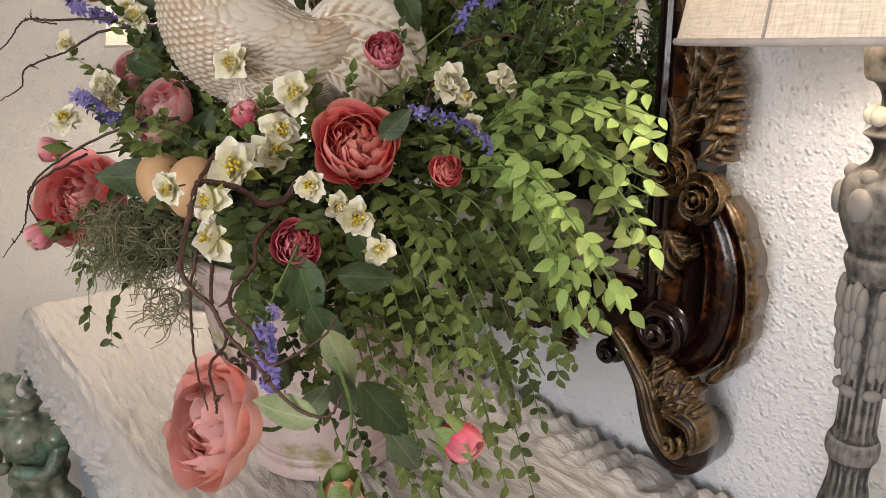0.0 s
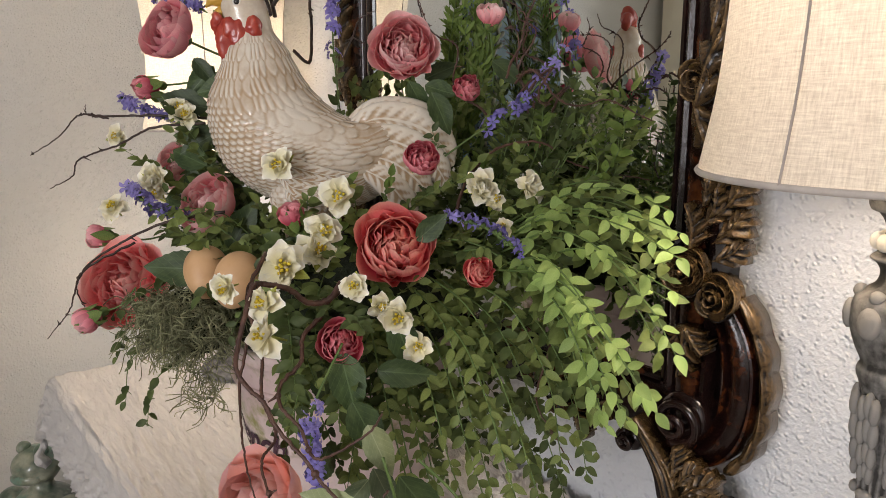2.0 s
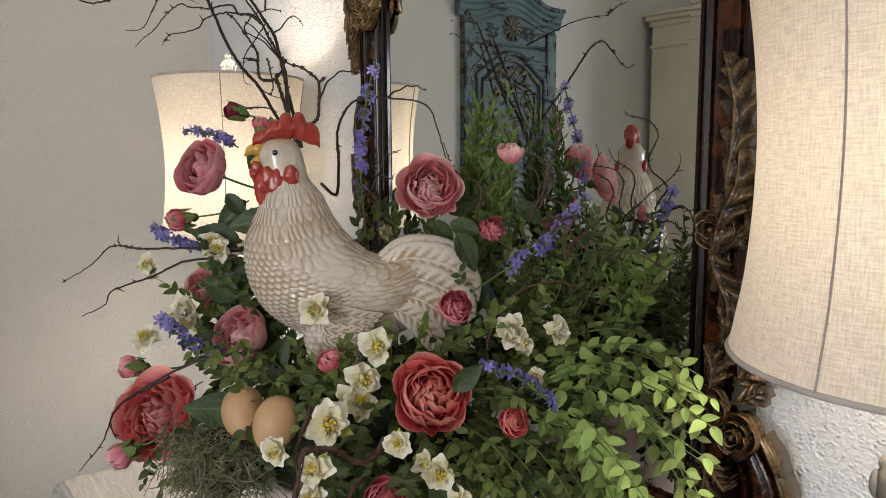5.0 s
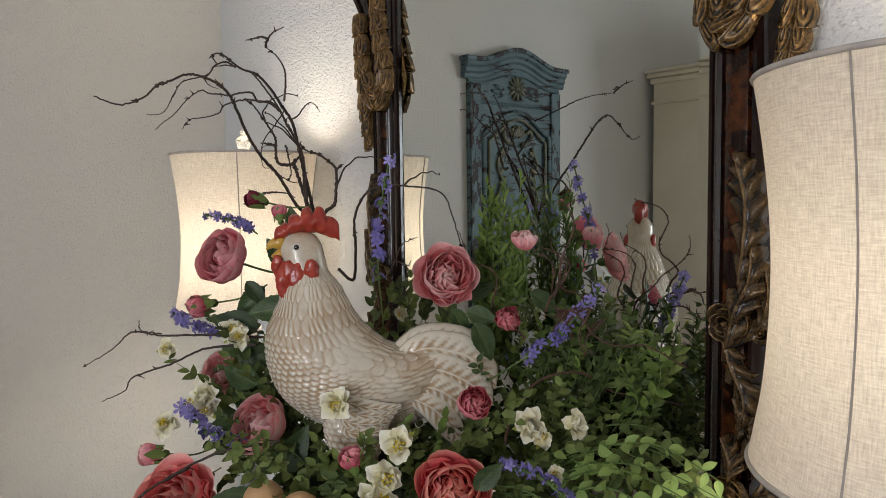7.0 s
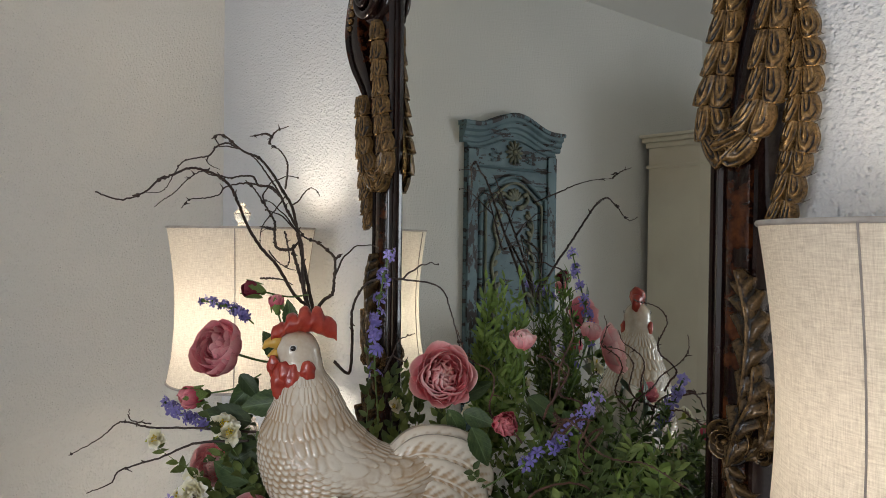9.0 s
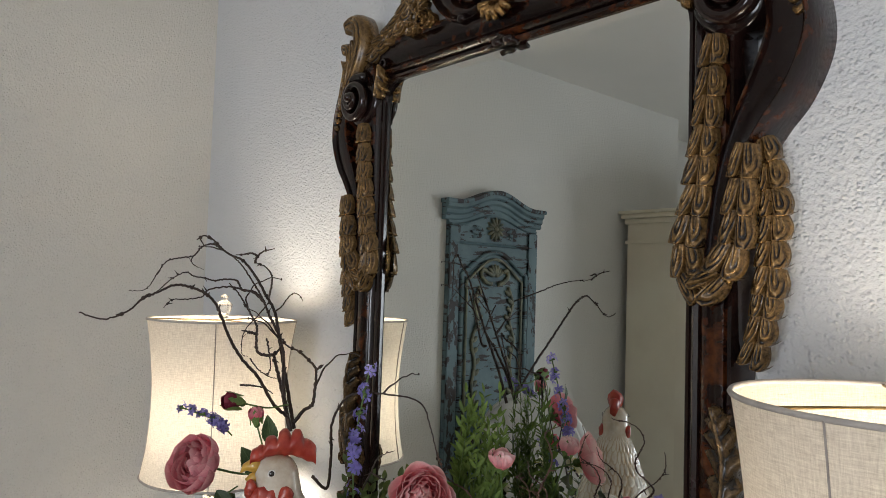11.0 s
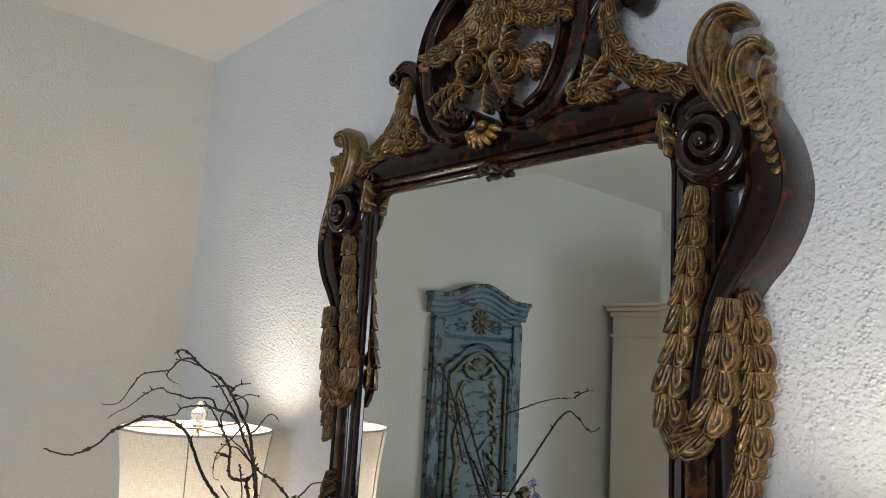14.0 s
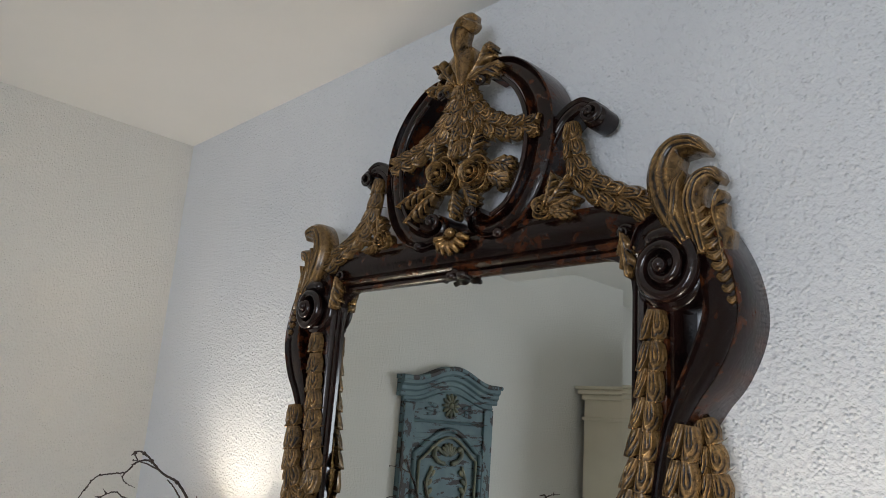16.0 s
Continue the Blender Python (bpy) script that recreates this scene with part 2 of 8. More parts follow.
def cap(bm, loop, mat_index=0):
    try:
        f = bm.faces.new(loop)
        f.smooth, f.material_index = True, mat_index
    except ValueError:
        pass


def spline(pts, per=8):
    """A smooth line through points (of any dimension)."""
    P = [np.array(p, float) for p in pts]
    P = [2 * P[0] - P[1]] + P + [2 * P[-1] - P[-2]]
    out = []
    for a, b, c, d in zip(P, P[1:], P[2:], P[3:]):
        for k in range(per):
            t = k / per
            out.append(0.5 * (2 * b + (c - a) * t + (2 * a - 5 * b + 4 * c - d) * t * t + (3 * b - a - 3 * c + d) * t ** 3))
    out.append(P[-2])
    return out


def lathe(bm, profile, sides=32, at=(0, 0, 0), mat_index=0):
    """A turned body: profile of (radius, height)."""
    rows = [[(at[0] + r * math.cos(2 * math.pi * i / sides), at[1] + r * math.sin(2 * math.pi * i / sides), at[2] + z) for i in range(sides)] for r, z in profile]
    return grid(bm, rows, True, mat_index)


def tube(bm, pts, radii, sides=6, mat_index=0, ends=True, flat=1.0, up=(0, 0, 1)):
    """A round bar along points; radii: one number or one for each point. flat: its depth along `up` against its width."""
    P = [Vector(p) for p in pts]
    n = len(P)
    R = [radii] * n if isinstance(radii, (int, float)) else radii
    tangent = [(P[min(i + 1, n - 1)] - P[max(i - 1, 0)]).normalized() for i in range(n)]
    u = Vector(up)
    rows = []
    nrm = u - tangent[0] * u.dot(tangent[0])
    if nrm.length < 1e-4:
        nrm = tangent[0].orthogonal()
    nrm.normalize()
    for p, t, r in zip(P, tangent, R):
        nrm = nrm - t * nrm.dot(t)
        nrm.normalize()
        bi = t.cross(nrm)
        rows.append([p + (bi * math.cos(2 * math.pi * k / sides) + nrm * (flat * math.sin(2 * math.pi * k / sides))) * r for k in range(sides)])
    vs = grid(bm, rows, True, mat_index)
    if ends:
        cap(bm, vs[0][::-1], mat_index)
        cap(bm, vs[-1], mat_index)
    return vs


def ball(bm, at, size, u=14, v=9, mat_index=0, m=None):
    """An ellipsoid with half-axes size."""
    r = bmesh.ops.create_uvsphere(bm, u_segments=u, v_segments=v, radius=1, matrix=Matrix.Translation(at) @ (m or Matrix()) @ Matrix.Diagonal((*size, 1)))
    for w in r["verts"]:
        for f in w.link_faces:
            f.smooth, f.material_index = True, mat_index
    return r["verts"]


def sweep(bm, pts, profile, closed_path=False, mat_index=0):
    """A moulding: profile of (out, depth) carried along a flat path of (x, z); depth goes out from the wall (-y)."""
    P = [Vector((p[0], p[1])) for p in pts]
    n = len(P)
    rows = []
    for i in range(n):
        a, b = (P[i - 1], P[(i + 1) % n]) if closed_path else (P[max(i - 1, 0)], P[min(i + 1, n - 1)])
        t = (b - a).normalized()
        nv = Vector((t.y, -t.x))
        scale = profile[1][i] if isinstance(profile, tuple) and callable(profile[0]) else 1.0
        prof = profile[0](i / (n - 1)) if isinstance(profile, tuple) and callable(profile[0]) else profile
        rows.append([(P[i].x + nv.x * o * scale, -d, P[i].y + nv.y * o * scale) for o, d in prof])
    if closed_path:
        rows.append(rows[0])
    vs = grid(bm, rows, True, mat_index)
    if not closed_path:
        cap(bm, vs[0], mat_index)
        cap(bm, vs[-1][::-1], mat_index)
    return vs


def finish(bm, dist=0.0):
    if dist:
        bmesh.ops.remove_doubles(bm, verts=bm.verts, dist=dist)
    bmesh.ops.recalc_face_normals(bm, faces=bm.faces)
    return bm


def uv_from(ob, fn):
    """UVs in metres from each corner's place."""
    me = ob.data
    layer = me.uv_layers.new(name="UVMap")
    for lp in me.loops:
        layer.data[lp.index].uv = fn(me.vertices[lp.vertex_index].co)


# ---- the room ----
def slab(name, lo, hi, material, label, category, cut=None):
    bm = bmesh.new()
    if cut is None:
        box(bm, lo, hi)
    else:
        x0, x1, z0, z1 = cut
        for a, b in (((lo[0], lo[1], lo[2]), (x0, hi[1], hi[2])), ((x1, lo[1], lo[2]), (hi[0], hi[1], hi[2])), ((x0, lo[1], lo[2]), (x1, hi[1], z0)), ((x0, lo[1], z1), (x1, hi[1], hi[2]))):
            box(bm, a, b)
    return tagged(link(name, bm, material), label, category, kind="structure")


slab("wall_north", (WEST - 0.12, 0, 0), (EAST + 0.12, 0.12, CEIL), M_WALL, "pale blue-grey wall with knocked-down plaster texture", "wall")
slab("wall_west", (WEST - 0.12, SOUTH, 0), (WEST, 0, CEIL), M_WALL_W, "warm greige wall with light plaster texture", "wall")
slab("wall_east", (EAST, SOUTH, 0), (EAST + 0.12, 0, CEIL), M_WALL_W, "plain greige wall closing the room", "wall")
slab("wall_south", (WEST - 0.12, SOUTH - 0.12, 0), (EAST + 0.12, SOUTH, CEIL), M_WALL_W, "plain greige wall with a window opening", "wall", WINDOW)
slab("ceiling", (WEST - 0.12, SOUTH - 0.12, CEIL), (EAST + 0.12, 0.12, CEIL + 0.1), M_CEIL, "off-white painted ceiling", "ceiling")
slab("floor", (WEST - 0.12, SOUTH - 0.12, -0.1), (EAST + 0.12, 0.12, 0), M_FLOOR, "brown wooden floor", "floor")


# ---- dresser that carries everything ----
def dresser():
    t = thing("dresser", (0.15, -0.3, 0), "grey-blue painted dresser under a linen cloth, against the wall", "dresser")
    bm = box(bmesh.new(), (-1.075, -0.22, 0.12), (1.25, 0.28, TOP - 0.035), 0.004)
    part("body", bm, M_DRESSER, t)
    part("top", box(bmesh.new(), (-1.105, -0.245, TOP - 0.033), (1.29, 0.285, TOP - 0.006), 0.006), M_DRESSER, t)
    for x in (-1.03, 1.2):
        for y in (-0.19, 0.24):
            part("leg", smooth(box(bmesh.new(), (x - 0.03, y - 0.03, 0), (x + 0.03, y + 0.03, 0.12), 0.005)), M_DRESSER, t)
    for i in range(3):
        x = -1.04 + i * 0.76
        d = part("drawer", box(bmesh.new(), (x, -0.238, 0.42), (x + 0.73, -0.222, TOP - 0.06), 0.006), M_DRESSER, t)
        bm = bmesh.new()
        ball(bm, (x + 0.365, -0.252, 0.55), (0.016, 0.016, 0.016))
        part("knob", bm, M_BRASS, d)
    return t


dresser()


def table_cloth():
    """Crinkled linen over the top, hanging with a gathered ruffle at the front and at the end."""
    x0, x1, yf, yb = -0.965, 1.38, -0.556, -0.018
    bm = bmesh.new()
    nx = 300
    drop = 0.13

    def height(x, y):
        z = 0.004 * noise.noise(Vector((x * 4, y * 14, 3)))
        z += 0.0050 * (1 - abs(noise.noise(Vector((x * 9 + y * 6, y * 48 + x * 7, 11))))) ** 5
        z += 0.0030 * noise.noise(Vector((x * 17 + y * 6, y * 95 + x * 9, 7))) + 0.0022 * noise.noise(Vector((x * 24 + y * 9, y * 140 + x * 10, 1)))
        # gathered edge lying along the wall
        k = max(0.0, min(1.0, (y + 0.105) / 0.02))
        z += k * (0.010 + 0.007 * math.sin(x * 150 + 5 * noise.noise(Vector((x * 14, y * 12, 4)))) + 0.008 * noise.noise(Vector((x * 55, y * 45, 6))))
        return z

    ys = [yb - (yb - yf) * k / 150 for k in range(151)]
    cols = [x0 + (x1 - x0) * i / nx for i in range(nx + 1)]
    # the end and the front hang down, rounded over the edge
    def place(a, b):
        """a: along from the end (negative hangs), b: out from the wall (beyond the edge hangs)."""
        over_x = max(0.0, x0 - a)
        over_y = max(0.0, yf - b)
        x, y, z = max(a, x0), max(b, yf), TOP
        r = 0.018
        for over, axis in ((over_x, 0), (over_y, 1)):
            if over > 0:
                ang = min(over / r, math.pi / 2)
                out = r * math.sin(ang)
                down = r * (1 - math.cos(ang)) + max(0, over - r * math.pi / 2)
                ruff = 0.0
                if over > 0.030:
                    k = min(1.0, (over - 0.030) / 0.060)
                    s = (b if axis == 0 else a)
                    fold = noise.noise(Vector((s * 34 + over * 9, over * 16, 5)))
                    ruff = k * (0.020 * fold + 0.012 * (1 - abs(noise.noise(Vector((s * 52, over * 30, 2)))) * 2) + 0.005 * noise.noise(Vector((s * 90, over * 60, 4))) + 0.014)
                    side = k * 0.010 * noise.noise(Vector((s * 45, over * 24, 8)))
                    if axis == 0:
                        y += side
                    else:
                        x += side
                if axis == 0:
                    x -= out + ruff
                else:
                    y -= out + ruff
                z -= down
        hz = height(a, b) * (1.0 if over_x + over_y == 0 else 0.9)
        if over_x + over_y == 0:
            z += hz
        elif over_y >= over_x:
            y += hz * 1.6
        else:
            x += hz * 1.6
        return (x, y, z)

    a_list = [x0 - drop * (1 - i / 56) for i in range(56)] + cols
    b_list = ys + [yf - drop * (k + 1) / 56 for k in range(56)]
    grid(bm, [[place(a, b) for b in b_list] for a in a_list], flip=True)
    ob = link("table_cloth", bm, M_CLOTH)
    uv_from(ob, lambda c: (c.x * 3 + c.z, c.y * 3 + c.z))
    tagged(ob, "crinkled off-white linen cloth with a gathered ruffle, lying on the dresser", "table cloth")
    sol = ob.modifiers.new("thick", "SOLIDIFY")
    sol.thickness, sol.offset = 0.0016, 1


table_cloth()


# ---- table lamps ----
def table_lamp(x, y, label, seam):
    t = thing("table_lamp", (x, y, TOP), label, "lamp", "pair of table lamps")
    z = lambda w: w - TOP
    # carved post: turned core with swags and leaf collars
    prof = [(0.075, 0.006), (0.078, 0.02), (0.068, 0.032), (0.050, 0.045), (0.034, 0.065), (0.026, 0.09), (0.030, 0.12), (0.030, 0.15), (0.024, 0.18), (0.0195, 0.205), (0.0162, 0.222), (0.0157, 0.245), (0.0185, 0.251), (0.0200, 0.259), (0.0185, 0.267), (0.0160, 0.272),
            (0.0160, 0.30), (0.0172, 0.33), (0.0188, 0.36), (0.0208, 0.39), (0.0222, 0.405), (0.0250, 0.413), (0.0255, 0.419), (0.0235, 0.425), (0.0285, 0.436), (0.0335, 0.452), (0.0345, 0.466), (0.0325, 0.477), (0.0255, 0.485), (0.0185, 0.491), (0.0165, 0.500),
            (0.0200, 0.507), (0.0250, 0.511), (0.0200, 0.516), (0.0165, 0.525), (0.0165, 0.538), (0.0220, 0.547), (0.0290, 0.552), (0.0300, 0.578), (0.012, 0.588), (0.006, 0.62)]
    bm = bmesh.new()
    fine = spline(prof, 4)
    rows = []
    for r, h in fine:
        row = []
        for i in range(72):
            a = 2 * math.pi * i / 72
            flute = 0.0
            if 0.222 < h < 0.245 or 0.275 < h < 0.40:
                flute = -0.0018 * abs(math.sin(a * 8)) ** 0.5
            flute += 0.0005 * noise.noise(Vector((math.cos(a) * 9, math.sin(a) * 9, h * 40)))
            row.append(((r + flute) * math.cos(a), (r + flute) * math.sin(a), h))
        rows.append(row)
    vs = grid(bm, rows, True)
    cap(bm, vs[0][::-1])
    part("post", bm, M_CHALK, t, "grey chalk-washed carved wooden post")
    # hanging husk swags round the post
    for k in range(6):
        a = 2 * math.pi * (k + 0.25) / 6
        for j, (h, r, s) in enumerate(((0.392, 0.0225, 0.85), (0.372, 0.0212, 0.85), (0.352, 0.0196, 0.75), (0.336, 0.0184, 0.6))):
            bm = bmesh.new()
            m = Matrix.Rotation(a, 4, "Z")
            for side in (-1, 0, 1):
                ball(bm, m @ Vector((r, side * 0.006 * s, h - 0.004 * abs(side))), (0.0055 * s, 0.0052 * s, 0.014 * s), 10, 7, 0, m)
            part("husk", bm, M_CHALK, t)
        bm = bmesh.new()
        m = Matrix.Rotation(a, 4, "Z")
        ball(bm, m @ Vector((0.0345, 0, 0.462)), (0.0055, 0.010, 0.013), 12, 8, 0, m)
        ball(bm, m @ Vector((0.0280, 0, 0.482)), (0.006, 0.006, 0.006), 10, 7, 0, m)
        part("leaf_boss", bm, M_CHALK, t)
        bm = bmesh.new()
        ball(bm, m @ Vector((0.0165, 0, 0.312)), (0.0045, 0.0075, 0.005), 10, 6, 0, m)
        part("bead", bm, M_CHALK, t)
    for k in range(9):
        a = 2 * math.pi * k / 9
        bm = bmesh.new()
        ball(bm, (0.0200 * math.cos(a), 0.0200 * math.sin(a), 0.524), (0.0065, 0.0065, 0.0075), 9, 6)
        part("collar_bead", bm, M_CHALK_W, t)
    # bulb, socket, harp
    bm = bmesh.new()
    lathe(bm, spline([(0.013, 0.62), (0.014, 0.66), (0.011, 0.675)], 3), 16)
    part("socket", bm, M_BRASS, t)
    bm = bmesh.new()
    for s in (-1, 1):
        tube(bm, spline([(s * 0.012, 0, 0.625), (s * 0.055, 0, 0.70), (s * 0.05, 0, 0.83), (0, 0, z(1.655))], 8), 0.002, 6)
    part("harp", bm, M_BRASS, t)
    # shade: drawn in at the waist, eight seams
    lo, hi = z(1.312), z(1.656)
    h = hi - lo
    shape = [(0.161, 0.0), (0.156, 0.08), (0.1495, 0.20), (0.1450, 0.38), (0.1445, 0.55), (0.1485, 0.72), (0.1555, 0.88), (0.1620, 1.0)]
    sp = spline([(r, lo + h * q) for r, q in shape], 5)
    n = 96

    def ring(r, a):
        """Slightly flat between the seams."""
        return r * (1 - 0.012 * abs(math.sin(2 * (a - radians(seam)))))

    bm = bmesh.new()
    rows = [[(ring(r, 2 * math.pi * i / n) * math.cos(2 * math.pi * i / n), ring(r, 2 * math.pi * i / n) * math.sin(2 * math.pi * i / n), w) for i in range(n)] for r, w in sp]
    grid(bm, rows, True)
    sh = part("shade", bm, M_SHADE, t, "oatmeal linen shade drawn in at the waist, lit from inside")
    uv_from(sh, lambda c: (math.atan2(c.y, c.x) * 0.15 * 1.0, c.z))
    for k in range(4):
        a = radians(seam + 90 * k)
        bm = bmesh.new()
        tube(bm, [((r + 0.0012) * math.cos(a), (r + 0.0012) * math.sin(a), w) for r, w in sp], 0.0010, 6)
        part("seam", bm, M_SEAM, sh)
    for r, w, nm in ((0.161, lo, "lower_binding"), (0.162, hi, "upper_binding")):
        bm = bmesh.new()
        pts = [(ring(r, 2 * math.pi * i / n) * math.cos(2 * math.pi * i / n), ring(r, 2 * math.pi * i / n) * math.sin(2 * math.pi * i / n), w) for i in range(n + 1)]
        tube(bm, pts, 0.0028, 6, ends=False)
        part(nm, bm, M_TRIM, sh)
    bm = bmesh.new()
    for k in range(3):
        a = 2 * math.pi * k / 3
        tube(bm, [(0, 0, hi - 0.002), (0.160 * math.cos(a), 0.160 * math.sin(a), hi - 0.001)], 0.0016, 6)
    part("spider", bm, M_BRASS, t)
    # faceted crystal finial
    bm = bmesh.new()
    lathe(bm, [(0.004, hi), (0.012, hi + 0.004), (0.010, hi + 0.010), (0.017, hi + 0.020), (0.020, hi + 0.034), (0.013, hi + 0.040), (0.006, hi + 0.044), (0.010, hi + 0.052), (0.001, hi + 0.058)], 8)
    for f in bm.faces:
        f.smooth = False
    part("finial", bm, M_CRYSTAL, t, "clear faceted crystal finial")
    return t


table_lamp(*LAMPS[0], "carved grey table lamp with lit linen shade, near the corner", -30)
table_lamp(*LAMPS[1], "carved grey table lamp with lit linen shade, beside the mirror", -9.7)


# ---- blue shutter panel and cream armoire on the side wall (seen in the mirror) ----
def blue_panel():
    y0, y1, zt, zb = -1.633, -1.054, 2.080, 0.86
    t = thing("shutter_panel", (WEST, (y0 + y1) / 2, zb), "distressed blue wooden shutter panel with arched crown, hung on the wall", "wall panel")
    w, h = (y1 - y0) / 2, zt - zb
    part("board", box(bmesh.new(), (0.002, -w + 0.025, 0), (0.020, w - 0.025, h), 0.004), M_BLUE, t)

    def arch(y, lift):
        k = abs(y) / w
        return lift * (0.5 + 0.5 * math.cos(math.pi * min(1, k / 0.80))) if k < 0.80 else 0.0

    def moulding(name, prof, half, low, lift, material=None):
        rows = [[(d, -half + 2 * half * i / 40, h + low + o + arch(-half + 2 * half * i / 40, lift)) for d, o in prof] for i in range(41)]
        bm = bmesh.new()
        vs = grid(bm, rows, True)
        cap(bm, vs[0]), cap(bm, vs[-1])
        part(name, finish(bm), material or M_BLUE, t, sharp=35)

    # stepped crown, its cap worn to the wood, and the frieze beads under it
    moulding("crown", [(0.021, -0.062), (0.026, -0.056), (0.026, -0.042), (0.034, -0.034), (0.034, -0.020), (0.044, -0.010), (0.044, 0.004), (0.0025, 0.004), (0.0025, -0.062)], w, 0.0, 0.058)
    moulding("crown_cap", [(0.0025, 0.0045), (0.050, 0.0045), (0.053, 0.010), (0.053, 0.018), (0.048, 0.022), (0.0025, 0.022)], w + 0.006, 0.0, 0.058, M_BLUE_EDGE)
    moulding("frieze_bead", [(0.020, -0.005), (0.027, -0.004), (0.029, 0.0), (0.027, 0.004), (0.020, 0.005)], w - 0.032, -0.078, 0.050)
    moulding("frieze_bead", [(0.020, -0.007), (0.028, -0.005), (0.031, 0.0), (0.028, 0.005), (0.020, 0.007)], w - 0.062, -0.150, 0.0)
    moulding("frieze_rail", [(0.020, -0.010), (0.025, -0.009), (0.025, 0.009), (0.020, 0.010)], w - 0.062, -0.206, 0.0)
    # stiles
    for s in (-1, 1):
        part("stile", box(bmesh.new(), (0.0205, s * (w - 0.055) - 0.028, 0), (0.030, s * (w - 0.055) + 0.028, h - 0.085), 0.004), M_BLUE_EDGE, t)
    # rosette in the frieze, with raised leaf sprays at either side
    zr = h - 0.082
    bm = bmesh.new()
    ball(bm, (0.024, 0, zr), (0.012, 0.013, 0.013))
    for k in range(12):
        a = 2 * math.pi * k / 12
        ball(bm, (0.024, 0.032 * math.cos(a), zr + 0.032 * math.sin(a)), (0.009, 0.021, 0.0072), 10, 7, 0, Matrix.Rotation(a, 4, "X"))
    part("rosette", bm, M_PANEL_GOLD, t, "dull gold carved rosette")
    for s in (-1, 1):
        for r, y, z in ((0.20, 0.10, -0.012), (0.05, 0.115, -0.030), (-0.15, 0.10, -0.046)):
            bm = bmesh.new()
            ball(bm, (0.022, s * y, zr + z + 0.01), (0.005, 0.034, 0.008), 10, 7, 0, Matrix.Rotation(s * r, 4, "X"))
            part("frieze_leaf", bm, M_BLUE_EDGE, t)
    # arched inner panel
    top = h - 0.275
    pts = [(0.026, -0.192, 0.05), (0.026, -0.192, top)] + [(0.026, -0.192 + 0.384 * i / 20, top + 0.095 * math.sin(math.pi * i / 20) ** 1.3) for i in range(1, 20)] + [(0.026, 0.192, top), (0.026, 0.192, 0.05), (0.026, -0.192, 0.05)]
    bm = bmesh.new()
    tube(bm, pts, 0.011, 8)
    part("arched_moulding", bm, M_BLUE, t)
    bm = bmesh.new()
    tube(bm, [(p[0] + 0.003, p[1] * 0.86, 0.05 + (p[2] - 0.05) * 0.970) for p in pts], 0.0065, 6)
    part("gilt_bead", bm, M_PANEL_GOLD, t)
    # shell and scrolling leaf drops
    zs = h - 0.285
    bm = bmesh.new()
    for k in range(7):
        a = radians(-66 + 22 * k)
        ball(bm, (0.027, 0.03 * math.sin(a), zs + 0.03 * math.cos(a)), (0.009, 0.009, 0.026), 10, 7, 0, Matrix.Rotation(-a, 4, "X"))
    part("shell", bm, M_PANEL_GOLD, t)
    for s in (-1, 1):
        bm = bmesh.new()
        tube(bm, spline([(0.026, s * 0.02, zs - 0.03), (0.026, s * 0.055, zs - 0.02), (0.026, s * 0.080, zs + 0.005), (0.026, s * 0.072, zs + 0.030), (0.026, s * 0.050, zs + 0.022)], 6), 0.010, 6)
        part("shell_scroll", bm, M_PANEL_GOLD, t)
        bm = bmesh.new()
        line = spline([(0.025, s * 0.085, zs - 0.04), (0.025, s * 0.115, zs - 0.11), (0.025, s * 0.095, zs - 0.18), (0.025, s * 0.125, zs - 0.27), (0.025, s * 0.105, zs - 0.36), (0.025, s * 0.12, zs - 0.45), (0.025, s * 0.10, zs - 0.53)], 8)
        tube(bm, line, 0.0075, 6)
        for i in range(3, len(line), 4):
            ball(bm, (0.026, line[i][1] + s * 0.016 * (-1) ** i, line[i][2]), (0.007, 0.019, 0.010), 8, 6, 0, Matrix.Rotation(0.7 * s * (-1) ** i, 4, "X"))
        part("leaf_drop", bm, M_PANEL_GOLD, t)


M_PANEL_GOLD = mat("panel_gold", (0.09, 0.105, 0.08), (0.22, 0.205, 0.125), 25, 0.55, 0.1, bump=0.3)
blue_panel()


